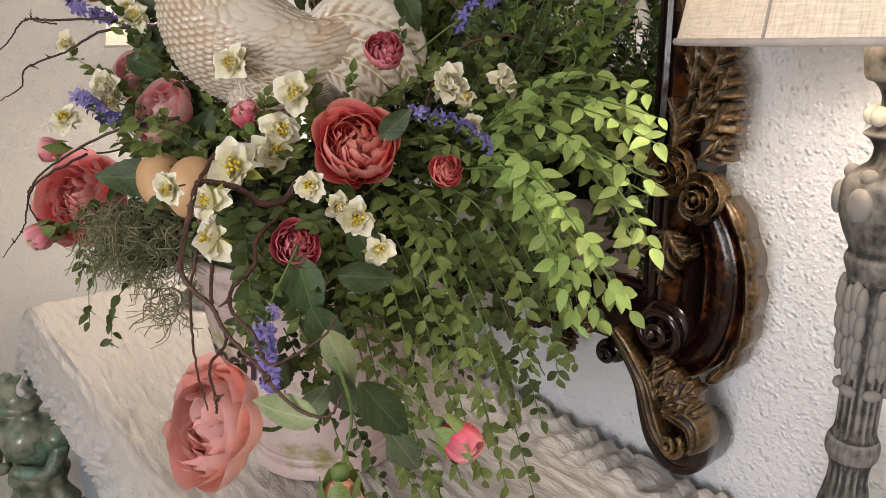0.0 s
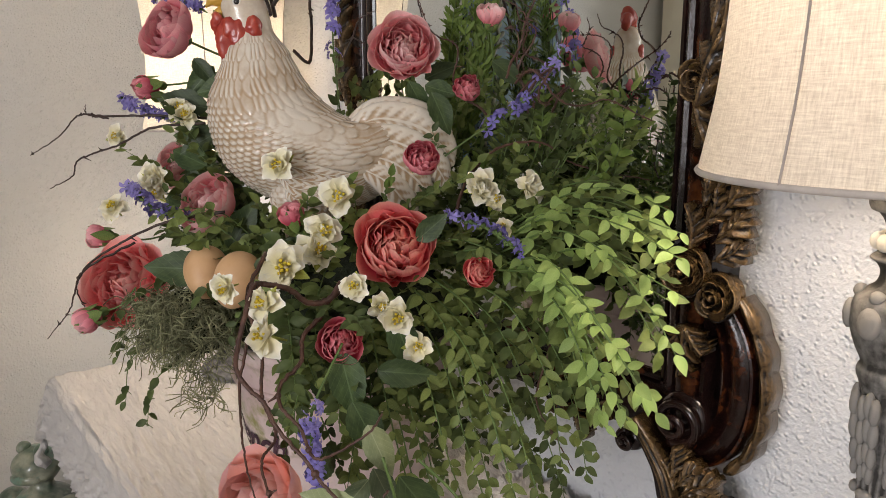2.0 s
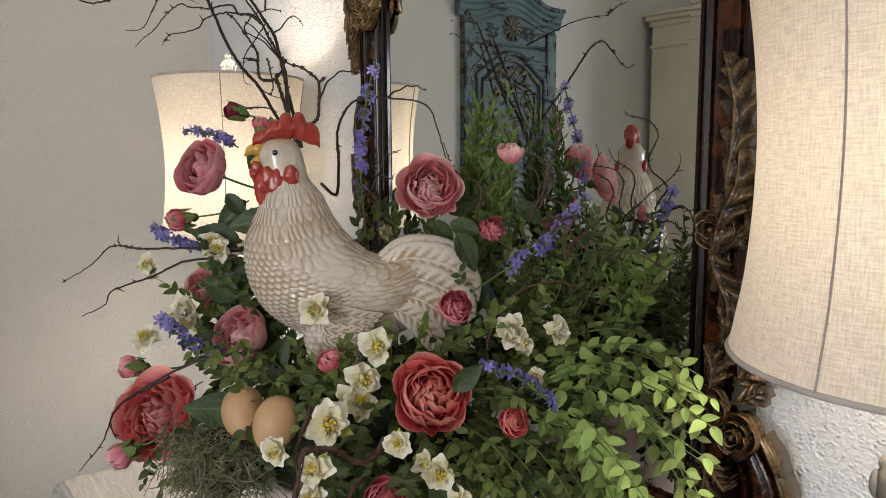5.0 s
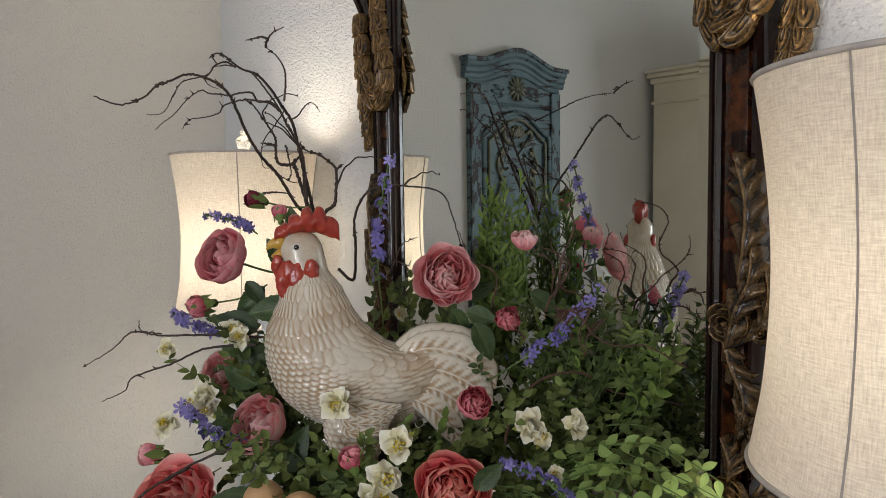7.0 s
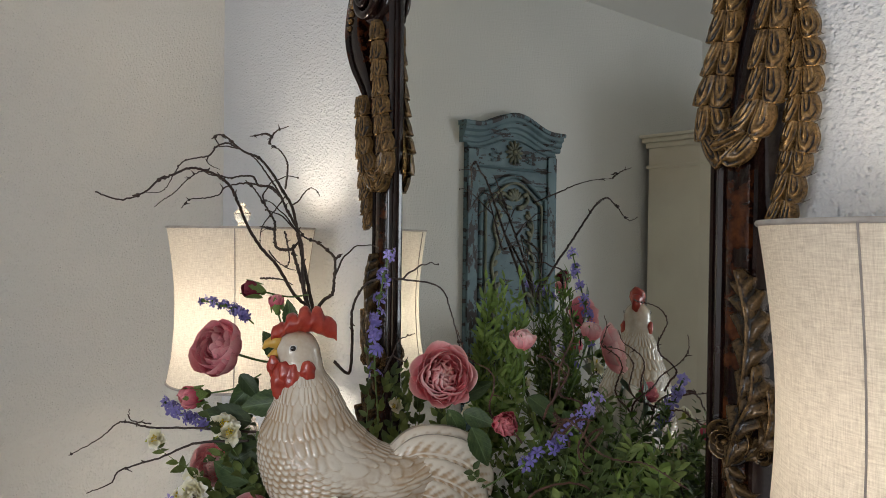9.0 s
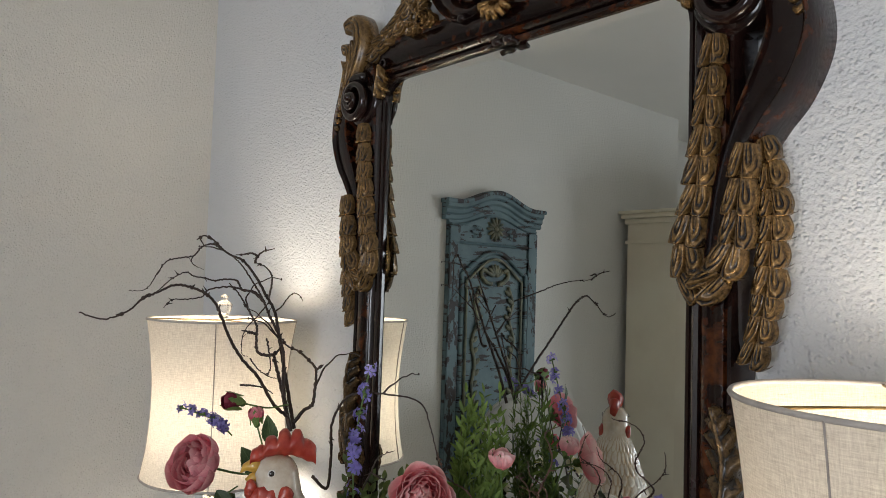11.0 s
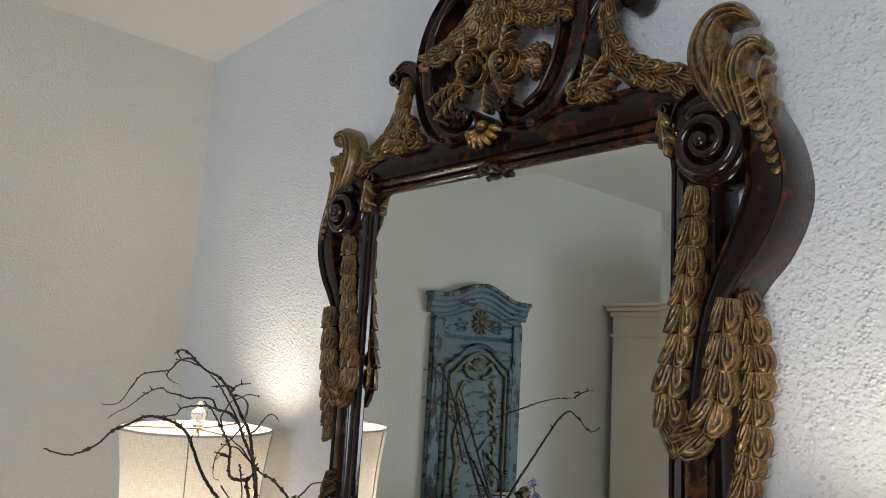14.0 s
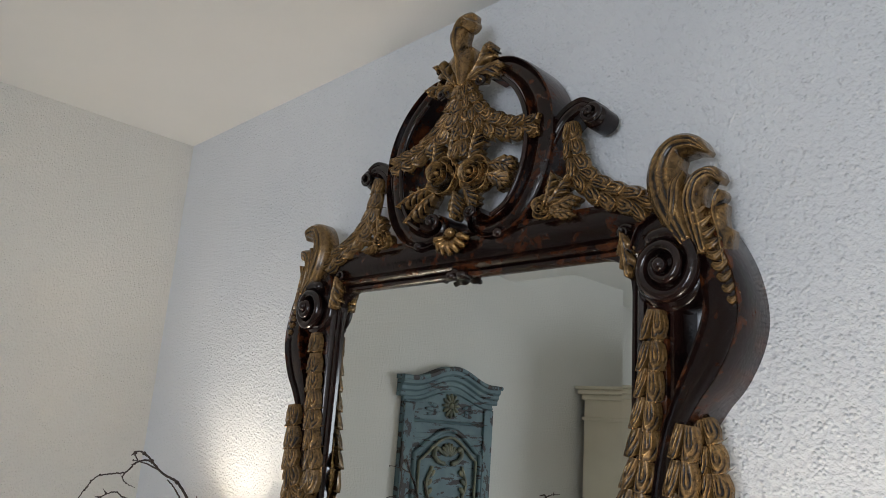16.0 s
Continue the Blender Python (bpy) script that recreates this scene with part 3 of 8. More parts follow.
def armoire():
    x0, x1, ya, yb, zt = WEST + 0.04, WEST + 0.62, -3.33, -2.286, 2.10
    t = thing("armoire", ((x0 + x1) / 2, (ya + yb) / 2, 0), "tall cream painted armoire with moulded cornice, beside the shutter panel", "armoire")
    dx, dy = (x1 - x0) / 2, (yb - ya) / 2
    part("carcass", box(bmesh.new(), (-dx, -dy, 0.06), (dx, dy, zt), 0.005), M_CREAM, t)
    part("plinth", box(bmesh.new(), (-dx - 0.012, -dy - 0.012, 0), (dx + 0.012, dy + 0.012, 0.09), 0.005), M_CREAM, t)
    for lo, hi, o in ((zt - 0.005, zt + 0.022, 0.012), (zt + 0.023, zt + 0.045, 0.026), (zt + 0.046, zt + 0.062, 0.036)):
        part("cornice", box(bmesh.new(), (-dx - o, -dy - o, lo), (dx + o, dy + o, hi), 0.006), M_CREAM, t)
    part("neck_moulding", box(bmesh.new(), (-dx - 0.009, -dy - 0.009, zt - 0.105), (dx + 0.009, dy + 0.009, zt - 0.088), 0.004), M_CREAM, t)
    bm = bmesh.new()
    rows = [[(dx - 0.03, -dy + 2 * dy * i / 24, zt + 0.06), (dx + 0.03, -dy + 2 * dy * i / 24, zt + 0.06), (dx + 0.03, -dy + 2 * dy * i / 24, zt + 0.064 + 0.16 * math.sin(math.pi * i / 24)), (dx - 0.03, -dy + 2 * dy * i / 24, zt + 0.064 + 0.16 * math.sin(math.pi * i / 24))] for i in range(25)]
    grid(bm, rows, True)
    part("pediment", finish(bm), M_CREAM, t, sharp=35)
    for s in (-1, 1):
        d = part("door", box(bmesh.new(), (dx + 0.001, s * 0.27 - 0.255, 0.12), (dx + 0.02, s * 0.27 + 0.255, zt - 0.13), 0.005), M_CREAM, t)
        bm = bmesh.new()
        ball(bm, (dx + 0.034, s * 0.035, 1.05), (0.014, 0.014, 0.014))
        part("knob", bm, M_BRASS, d)


armoire()



# ---- the carved mirror on the wall: x to the right of its middle, z up, d out from the wall ----
def side_of(path):
    """Unit normals of a flat path of (x, z, ...)."""
    n = len(path)
    out = []
    for i in range(n):
        a, b = path[max(i - 1, 0)], path[min(i + 1, n - 1)]
        t = np.array([b[0] - a[0], b[1] - a[1]])
        t = t / (np.linalg.norm(t) + 1e-9)
        out.append((t, np.array([t[1], -t[0]])))
    return out


BAND = [(-1.0, -1.0), (-1.0, 0.55), (-0.90, 0.86), (-0.78, 0.90), (-0.66, 0.62), (-0.3, 0.80), (0.0, 0.86), (0.3, 0.80), (0.66, 0.62), (0.78, 0.90), (0.90, 0.86), (1.0, 0.55), (1.0, -1.0)]


def band(bm, pts, widths, d=0.055, thick=0.045, section=BAND):
    """A carved flat scroll band along pts (x, z) or (x, z, d)."""
    pts = [(p[0], p[1], p[2] if len(p) > 2 else d) for p in pts]
    ctrl = [(*p, w) for p, w in zip(pts, widths)]
    line = spline(ctrl, 9)
    rows = []
    for p, (t, nv) in zip(line, side_of(line)):
        rows.append([(p[0] + nv[0] * o * p[3], -(p[2] + (h - 0.9) * thick * 0.5), p[1] + nv[1] * o * p[3]) for o, h in section])
    vs = grid(bm, rows, True)
    cap(bm, vs[0]), cap(bm, vs[-1])
    return bm


def volute(bm, cx, cz, r, start=0.0, turns=2.0, way=1, d=0.062, rise=0.02, w=0.24, disc=True):
    """A spiral scroll, rising to its eye."""
    n = int(26 * turns)
    pts, rad = [], []
    for i in range(n + 1):
        k = i / n
        a = start + way * 2 * math.pi * turns * k
        rr = r * (1 - k) ** 0.85 * (1 - w) + r * 0.10
        pts.append((cx + rr * math.cos(a), -(d + rise * k), cz + rr * math.sin(a)))
        rad.append(r * w * (1 - 0.55 * k))
    tube(bm, pts, rad, 8, up=(0, -1, 0))
    ball(bm, (cx, -(d + rise), cz), (r * 0.2, r * 0.2, r * 0.2), 12, 8)
    if disc:
        prof = [(r * 1.02, -0.03), (r * 1.02, 0.0), (r * 0.9, 0.006), (r * 0.3, 0.010), (0.0005, 0.010)]
        rows = [[(cx + q * math.cos(2 * math.pi * i / 28), -(d - 0.012 + h), cz + q * math.sin(2 * math.pi * i / 28)) for i in range(28)] for q, h in prof]
        grid(bm, rows, True)
    return bm


def acanthus(bm, pts, widths, d=0.06, lobes=5, relief=0.014, curl=0.0):
    """A carved leaf: toothed lobes swept towards the tip, gouged between, with a raised midrib."""
    pts = [(p[0], p[1], p[2] if len(p) > 2 else d) for p in pts]
    line = spline([(*p, w) for p, w in zip(pts, widths)], max(10, int(lobes * 9 / (len(pts) - 1))))
    n = len(line) - 1
    sec = [-1, -0.88, -0.7, -0.5, -0.3, -0.13, -0.05, 0.05, 0.13, 0.3, 0.5, 0.7, 0.88, 1]
    rows = []
    for i, (p, (t, nv)) in enumerate(zip(line, side_of(line))):
        k = i / n
        saw = (k * lobes) % 1.0
        cut = 0.50 + 0.56 * (saw / 0.78 if saw < 0.78 else (1 - saw) / 0.22)
        row, brow = [], []
        for s in sec:
            o = p[3] * cut * s
            lean = 0.60 * p[3] * abs(s) ** 1.3
            ridge = (math.sin(math.pi * saw) - 0.55) * 0.0052 * min(1, abs(s) * 2.2)
            h = relief * (1 - 0.75 * abs(s) ** 1.6) + (0.0030 if abs(s) < 0.1 else 0) + ridge - 0.0015 * (0.1 < abs(s) < 0.2) + curl * k * k
            x, z = p[0] + nv[0] * o + t[0] * lean, p[1] + nv[1] * o + t[1] * lean
            row.append((x, -(p[2] + h), z))
            brow.append((x, -(p[2] - 0.012 + curl * k * k), z))
        rows.append(row + brow[::-1])
    vs = grid(bm, rows, True)
    cap(bm, vs[0]), cap(bm, vs[-1])
    return bm


def curl_leaf(bm, pts, widths, d=0.06, grooves=2.5, relief=0.016):
    """A smooth leaf rolled over at its tip, with long gouges running along it."""
    line = spline([(p[0], p[1], p[2] if len(p) > 2 else d, w) for p, w in zip(pts, widths)], 10)
    rows = []
    for p, (t, nv) in zip(line, side_of(line)):
        row = []
        for j in range(19):
            s = -1 + 2 * j / 18
            h = relief * (1 - s * s) ** 0.5 * min(1, p[3] / 0.012) + 0.0016 * math.cos(s * grooves * math.pi * 2) * (1 - s ** 4) * min(1, p[3] / 0.015)
            row.append((p[0] + nv[0] * s * p[3], -(p[2] + h), p[1] + nv[1] * s * p[3]))
        back = [(p[0] + nv[0] * s * p[3], -(p[2] - 0.020), p[1] + nv[1] * s * p[3]) for s in (1, 0, -1)]
        rows.append(row + back)
    vs = grid(bm, rows, True)
    cap(bm, vs[0]), cap(bm, vs[-1])
    return bm


def husks(pts, widths, d=0.06, step=0.030, relief=0.014):
    """A hanging garland: its core, and overlapping husks, each grooved and lifted at its tip."""
    pts = [(p[0], p[1], p[2] if len(p) > 2 else d) for p in pts]
    line = spline([(*p, w) for p, w in zip(pts, widths)], 14)
    core = bmesh.new()
    tube(core, [(p[0], -(p[2] - 0.006), p[1]) for p in line], [p[3] * 0.72 for p in line], 8, flat=0.6, up=(0, -1, 0))
    acc = [0.0]
    for a, b in zip(line, line[1:]):
        acc.append(acc[-1] + math.hypot(b[0] - a[0], b[1] - a[1]))
    nrm = side_of(line)
    stations = max(2, round(acc[-1] / step))
    A = [-1 + 2 * i / 26 for i in range(27)]
    pieces = []
    for j in range(stations):
        want = acc[-1] * j / stations
        i = next(q for q in range(len(acc)) if acc[q] >= want)
        p, (t, nv) = line[i], nrm[i]
        i2 = next((q for q in range(len(acc)) if acc[q] >= want + step), len(acc) - 1)
        t = 0.5 * (t + nrm[i2][0])
        t = t / np.linalg.norm(t)
        nv = np.array([t[1], -t[0]])
        w = p[3] * random.uniform(0.94, 1.06)
        ln = acc[-1] / stations * random.uniform(1.08, 1.15)
        tw = random.uniform(-0.06, 0.06)
        for shift, slant in ((-0.50, -0.10), (0.50, 0.10)):
            hold = random.uniform(0.94, 1.06)
            rows = []
            for b in (0.0, 0.12, 0.24, 0.35, 0.45, 0.53, 0.60, 0.67, 0.74, 0.80, 0.86, 0.92, 0.96, 0.985, 1.0):
                row = []
                for a in A:
                    tip = 1 - 0.16 * a ** 4
                    lat = (a * 0.60 + shift) * w * (0.84 + 0.26 * math.sin(math.pi * min(b * 0.75 + 0.1, 1)))
                    al = b * ln * tip * hold
                    # U-shaped gouges one inside the other
                    ring = math.hypot(a * 1.05, max(0.0, b - 0.45) * 1.5) + 0.22 * noise.noise(Vector((a * 1.6, b * 2.2, j * 3.7 + shift)))
                    groove = 0.0015 * math.cos(ring * 2.0 * 2 * math.pi)
                    h = relief * (0.84 + 0.24 * b) * (0.55 * (max(0, 1 - a * a)) ** 0.45 + 0.45 * (1 - (lat / (1.15 * w)) ** 2)) + groove * min(1, b * 2.5) * (1 - abs(a) ** 6) - (0.007 if b == 1.0 else 0)
                    la = lat + (tw + slant) * al
                    row.append((p[0] + nv[0] * la + t[0] * al, -(p[2] + h - 0.002), p[1] + nv[1] * la + t[1] * al))
                rows.append(row)
            rows.append([(v[0] - t[0] * 0.004, v[1] + 0.010, v[2] - t[1] * 0.004) for v in rows[-1]])
            bm = bmesh.new()
            grid(bm, rows)
            pieces.append(bm)
    return core, pieces


def rosette(bm, cx, cz, r, d=0.062, seed=0):
    """A carved rose: rings of cupped petals round a bud."""
    rng = random.Random(seed)
    ball(bm, (cx, -(d + r * 0.42), cz), (r * 0.15, r * 0.20, r * 0.15), 12, 8)
    for ring, (r0, r1, cnt, base, rise) in enumerate(((0.10, 0.36, 3, 0.26, 0.36), (0.26, 0.64, 5, 0.16, 0.34), (0.46, 1.0, 5, 0.02, 0.30))):
        for k in range(cnt):
            a = 2 * math.pi * (k + 0.5 * ring) / cnt + rng.uniform(-0.12, 0.12)
            half, size, tilt = math.pi / cnt * rng.uniform(1.05, 1.3), rng.uniform(0.86, 1.08), rng.uniform(-0.07, 0.10)
            rows = []
            for u in (-1, -0.75, -0.45, -0.15, 0.15, 0.45, 0.75, 1):
                row = []
                for v in (0, 0.3, 0.6, 0.82, 0.95, 1.0, 1.04):
                    vv = min(v, 1.0)
                    rr = r * (r0 + (r1 - r0) * vv * (1 - 0.34 * abs(u) ** 2.4) * size) + (0.02 * r if v > 1 else 0)
                    h = r * (base + tilt * vv + rise * vv ** 2.2 * (1 - 0.35 * u * u) - (0.06 if v > 0.97 else 0) - (0.30 if v > 1 else 0) + 0.03 * math.sin(u * 4 + k) * vv)
                    th = a + u * half * (1 if vv > 0.3 else 0.8)
                    row.append((cx + rr * math.cos(th), -(d + h), cz + rr * math.sin(th)))
                rows.append(row)
            grid(bm, rows)
    prof = [(r * 0.8, -0.02), (r * 0.8, 0.0), (0.0005, r * 0.15)]
    grid(bm, [[(cx + q * math.cos(2 * math.pi * i / 16), -(d + h), cz + q * math.sin(2 * math.pi * i / 16)) for i in range(16)] for q, h in prof], True)
    return bm


def trim_in(bm, wide=0.86, deep=1.12):
    """Draws the outermost carving in, lowers the crest, and brings the relief to its full depth."""
    for v in bm.verts:
        if v.co.x > 0.40:
            v.co.x = 0.40 + (v.co.x - 0.40) * wide
        if v.co.z > 2.20:
            v.co.z = 2.20 + (v.co.z - 2.20) * 0.95
        v.co.x *= 1.02 + 0.025 * max(0.0, min(1.0, (v.co.z - 2.20) / 0.08))
        v.co.y *= deep
    return bm


def carved_mirror():
    t = thing("wall_mirror", (-0.008, 0, 0), "tall ornate mirror with dark mahogany and gilded carving on the wall", "mirror")

    def both(name, make, material, label="", sharp=None, deep=1.12):
        """The same piece on the right and, mirrored, on the left."""
        for s in (1, -1):
            bm = trim_in(finish(make(bmesh.new())), 0.86, deep)
            if s < 0:
                bmesh.ops.scale(bm, vec=(-1, 1, 1), verts=bm.verts)
                bmesh.ops.reverse_faces(bm, faces=bm.faces)
            part(name, bm, material, t, label, sharp)

    def garland(name, pts, widths, d, step, relief, material, label=""):
        for s in (1, -1):
            random.seed(len(name))
            core, pieces = husks(pts, widths, d, step, relief)
            owner = None
            for bm in [core] + pieces:
                trim_in(finish(bm), 0.86)
                if s < 0:
                    bmesh.ops.scale(bm, vec=(-1, 1, 1), verts=bm.verts)
                    bmesh.ops.reverse_faces(bm, faces=bm.faces)
                if owner is None:
                    owner = part(name, bm, material, t, label)
                else:
                    part("husk", bm, material, owner)

    # glass with a ground bevel
    x, z0, z1, b = 0.360, 0.985, 2.185, 0.022
    bm = bmesh.new()
    outer = [bm.verts.new(v) for v in ((-x, -0.0430, z0), (x, -0.0430, z0), (x, -0.0430, z1), (-x, -0.0430, z1))]
    inner = [bm.verts.new(v) for v in ((-x + 0.014 + b, -0.0445, z0 + 0.014 + b), (x - 0.014 - b, -0.0445, z0 + 0.014 + b), (x - 0.014 - b, -0.0445, z1 - 0.014 - b), (-x + 0.014 + b, -0.0445, z1 - 0.014 - b))]
    bm.faces.new(inner)
    for i in range(4):
        bm.faces.new((outer[i], outer[(i + 1) % 4], inner[(i + 1) % 4], inner[i]))
    back = [bm.verts.new((v.co.x, -0.004, v.co.z)) for v in outer]
    bm.faces.new(back[::-1])
    for i in range(4):
        bm.faces.new((outer[(i + 1) % 4], outer[i], back[i], back[(i + 1) % 4]))
    part("glass", bm, M_GLASS, t, "bevelled silver mirror glass")
    part("backboard", box(bmesh.new(), (-0.40, -0.0035, 0.97), (0.40, -0.001, 2.21)), M_EBONY, t)

    # side posts: reeded black mouldings either side of a mahogany face
    jin = [(-0.039, 0.006), (-0.039, 0.050), (-0.036, 0.054), (-0.032, 0.054), (-0.030, 0.050), (-0.027, 0.058), (-0.022, 0.061), (-0.017, 0.058), (-0.015, 0.052), (-0.015, 0.006)]
    jmid = [(-0.015, 0.006), (-0.015, 0.055), (-0.010, 0.060), (0.010, 0.062), (0.018, 0.060), (0.020, 0.055), (0.020, 0.006)]
    jout = [(0.020, 0.006), (0.020, 0.053), (0.023, 0.060), (0.029, 0.061), (0.033, 0.054), (0.035, 0.042), (0.035, 0.006)]
    post = [(0.374, 0.99 + 1.15 * i / 24) for i in range(25)]
    both("inner_moulding", lambda bm: (sweep(bm, post, jin), bm)[1], M_EBONY, sharp=40, deep=1.0)
    both("side_rail", lambda bm: (sweep(bm, post, jmid), bm)[1], M_WOOD, sharp=40, deep=1.0)
    both("outer_moulding", lambda bm: (sweep(bm, post, jout), bm)[1], M_EBONY, sharp=40, deep=1.0)

    # head and bottom rails; swept from left to right the normal points down
    head = [(-0.40 + 0.80 * i / 48, 2.207) for i in range(49)]
    hp = [(0.042, 0.006), (0.042, 0.050), (0.039, 0.054), (0.034, 0.054), (0.031, 0.050), (0.028, 0.058), (0.022, 0.062), (0.016, 0.057), (0.014, 0.054), (0.010, 0.058), (-0.012, 0.063), (-0.030, 0.060), (-0.036, 0.064), (-0.042, 0.062), (-0.044, 0.050), (-0.044, 0.006)]
    bm = bmesh.new()
    sweep(bm, head, hp)
    part("head_rail", trim_in(finish(bm), 0.86, 1.0), M_WOOD, t, sharp=40)
    low = [(-0.40 + 0.80 * i / 40, 0.972) for i in range(41)]
    bm = bmesh.new()
    sweep(bm, low, [(-o, d) for o, d in hp][::-1])
    part("bottom_rail", trim_in(finish(bm), 0.86, 1.0), M_WOOD, t, sharp=40)
    # rounded spandrels in the top corners of the glass
    def spandrel(bm):
        arc = [(0.336 - 0.050 + 0.050 * math.sin(a), 2.1655 - 0.050 + 0.050 * math.cos(a)) for a in [math.pi / 2 * i / 14 for i in range(15)]]
        rows = [[(px_, -0.006, pz), (px_, -0.0525, pz), (0.348, -0.0525, 2.19), (0.348, -0.006, 2.19)] for px_, pz in arc]
        grid(bm, rows, True)
        return bm
    both("spandrel", spandrel, M_EBONY, sharp=40, deep=1.0)

    # upper scrolls
    both("scroll", lambda bm: volute(bm, 0.402, 2.135, 0.056, 2.2, 2.1, -1, 0.066, 0.020, 0.22), M_EBONY)
    arm = [(-1.0, -2.4), (-1.0, 0.55), (-0.94, 0.80), (-0.82, 0.84), (-0.74, 0.66), (-0.3, 0.72), (0.1, 0.70), (0.50, 0.62), (0.60, 0.86), (0.70, 0.90), (0.80, 0.70), (0.90, 0.30), (0.97, -0.3), (1.0, -1.0), (1.0, -2.4)]
    # the curve turns clockwise, so its outer side is the negative one
    arm = [(-o, h) for o, h in arm][::-1]
    both("scroll_arm", lambda bm: band(bm, [(0.352, 2.165), (0.368, 2.196), (0.410, 2.206), (0.448, 2.182), (0.476, 2.130), (0.485, 2.080), (0.478, 2.045), (0.458, 2.005), (0.434, 1.970), (0.410, 1.925), (0.396, 1.87), (0.386, 1.80), (0.378, 1.755)],
                                       [0.014, 0.018, 0.022, 0.026, 0.030, 0.033, 0.034, 0.032, 0.026, 0.020, 0.018, 0.016, 0.014], 0.066, 0.05, arm), M_WOOD, "dark red mahogany scroll arm worn orange on the edges", 50)
    # leaf plume over each scroll: two rolled leaves and a run of gouged lobes down the arm
    both("plume", lambda bm: curl_leaf(bm, [(0.436, 2.165), (0.412, 2.205), (0.392, 2.245), (0.386, 2.282), (0.402, 2.310), (0.432, 2.310), (0.452, 2.296)], [0.014, 0.022, 0.024, 0.023, 0.019, 0.014, 0.003], 0.062, 2.0, 0.018), M_GOLD)
    both("plume", lambda bm: curl_leaf(bm, [(0.458, 2.150), (0.444, 2.195), (0.434, 2.228), (0.440, 2.254), (0.460, 2.262), (0.474, 2.252)], [0.012, 0.018, 0.017, 0.015, 0.011, 0.004], 0.058, 2.0, 0.016), M_GOLD)
    both("plume", lambda bm: curl_leaf(bm, [(0.412, 2.190), (0.414, 2.222), (0.412, 2.250), (0.420, 2.270)], [0.008, 0.012, 0.010, 0.004], 0.070, 1.5, 0.012), M_GOLD)
    both("plume_leaf", lambda bm: acanthus(bm, [(0.488, 2.13), (0.480, 2.175), (0.470, 2.212), (0.476, 2.236)], [0.012, 0.018, 0.014, 0.004], 0.050, 3, 0.014), M_GOLD)
    for k in range(9):
        f = k / 8
        cx, cz = 0.446 + 0.056 * f ** 0.75, 2.212 - 0.118 * f
        w = 0.0085 * (1 - 0.45 * f)
        both("plume_lobe", lambda bm, cx=cx, cz=cz, w=w, f=f: curl_leaf(bm, [(cx - 0.022 * (1 - 0.5 * f), cz - 0.004), (cx - 0.004, cz - 0.008), (cx + 0.014 * (1 - 0.5 * f), cz + 0.002)], [w * 0.7, w, w * 0.3], 0.066 - 0.004 * f, 1.0, 0.010), M_GOLD)

    # garlands on the sides
    garland("garland", [(0.382, 2.080), (0.376, 2.02), (0.370, 1.955), (0.364, 1.895), (0.352, 1.835), (0.344, 1.795), (0.352, 1.765), (0.376, 1.752)], [0.013, 0.015, 0.016, 0.018, 0.020, 0.020, 0.019, 0.016], 0.060, 0.040, 0.018, M_GOLD, "gilded husk garland looped round the side rail")
    garland("garland_loop", [(0.430, 1.932), (0.424, 1.885), (0.420, 1.835), (0.408, 1.790), (0.386, 1.756), (0.366, 1.748)], [0.017, 0.020, 0.020, 0.020, 0.018, 0.014], 0.064, 0.040, 0.018, M_GOLD)
    garland("garland_tail", [(0.441, 1.940), (0.453, 1.895), (0.457, 1.84), (0.454, 1.785), (0.446, 1.735), (0.436, 1.690), (0.427, 1.662)], [0.016, 0.019, 0.019, 0.019, 0.018, 0.016, 0.012], 0.042, 0.032, 0.018, M_GOLD)

    # leaves and roses down the side rail
    both("rail_leaf", lambda bm: acanthus(bm, [(0.392, 1.44), (0.398, 1.49), (0.400, 1.54), (0.392, 1.578), (0.384, 1.605)], [0.010, 0.022, 0.026, 0.018, 0.003], 0.056, 6, 0.014), M_GOLD_D)
    both("rail_leaf", lambda bm: acanthus(bm, [(0.378, 1.36), (0.390, 1.41), (0.408, 1.45), (0.412, 1.49)], [0.012, 0.024, 0.020, 0.004], 0.058, 5, 0.014), M_GOLD_D)
    both("rail_leaf", lambda bm: acanthus(bm, [(0.392, 1.37), (0.420, 1.395), (0.430, 1.43), (0.426, 1.465)], [0.012, 0.020, 0.017, 0.003], 0.050, 5, 0.012), M_GOLD_D)
    both("rail_rose", lambda bm: rosette(bm, 0.376, 1.392, 0.030, 0.058, 1), M_GOLD_D)
    both("rail_rose", lambda bm: rosette(bm, 0.420, 1.385, 0.017, 0.055, 8), M_GOLD_D)
    both("rail_leaf", lambda bm: acanthus(bm, [(0.372, 1.37), (0.384, 1.335), (0.400, 1.30), (0.396, 1.265)], [0.010, 0.020, 0.020, 0.004], 0.054, 5, 0.013), M_GOLD_D)
    # flame of leaves above the lower roses
    for k, (a, b, w) in enumerate((((0.400, 1.255), (0.430, 1.312), 0.020), ((0.392, 1.245), (0.384, 1.298), 0.015), ((0.412, 1.235), (0.446, 1.283), 0.019), ((0.398, 1.222), (0.412, 1.270), 0.017), ((0.415, 1.205), (0.453, 1.245), 0.019), ((0.418, 1.185), (0.456, 1.208), 0.016), ((0.388, 1.195), (0.378, 1.250), 0.016))):
        mx = (a[0] + b[0]) / 2 + 0.006, (a[1] + b[1]) / 2
        both("border_leaf", lambda bm, a=a, b=b, w=w, mx=mx, k=k: acanthus(bm, [a, mx, b], [w * 0.7, w, w * 0.15], 0.046 + 0.003 * k, 4, 0.014), M_GOLD_D)
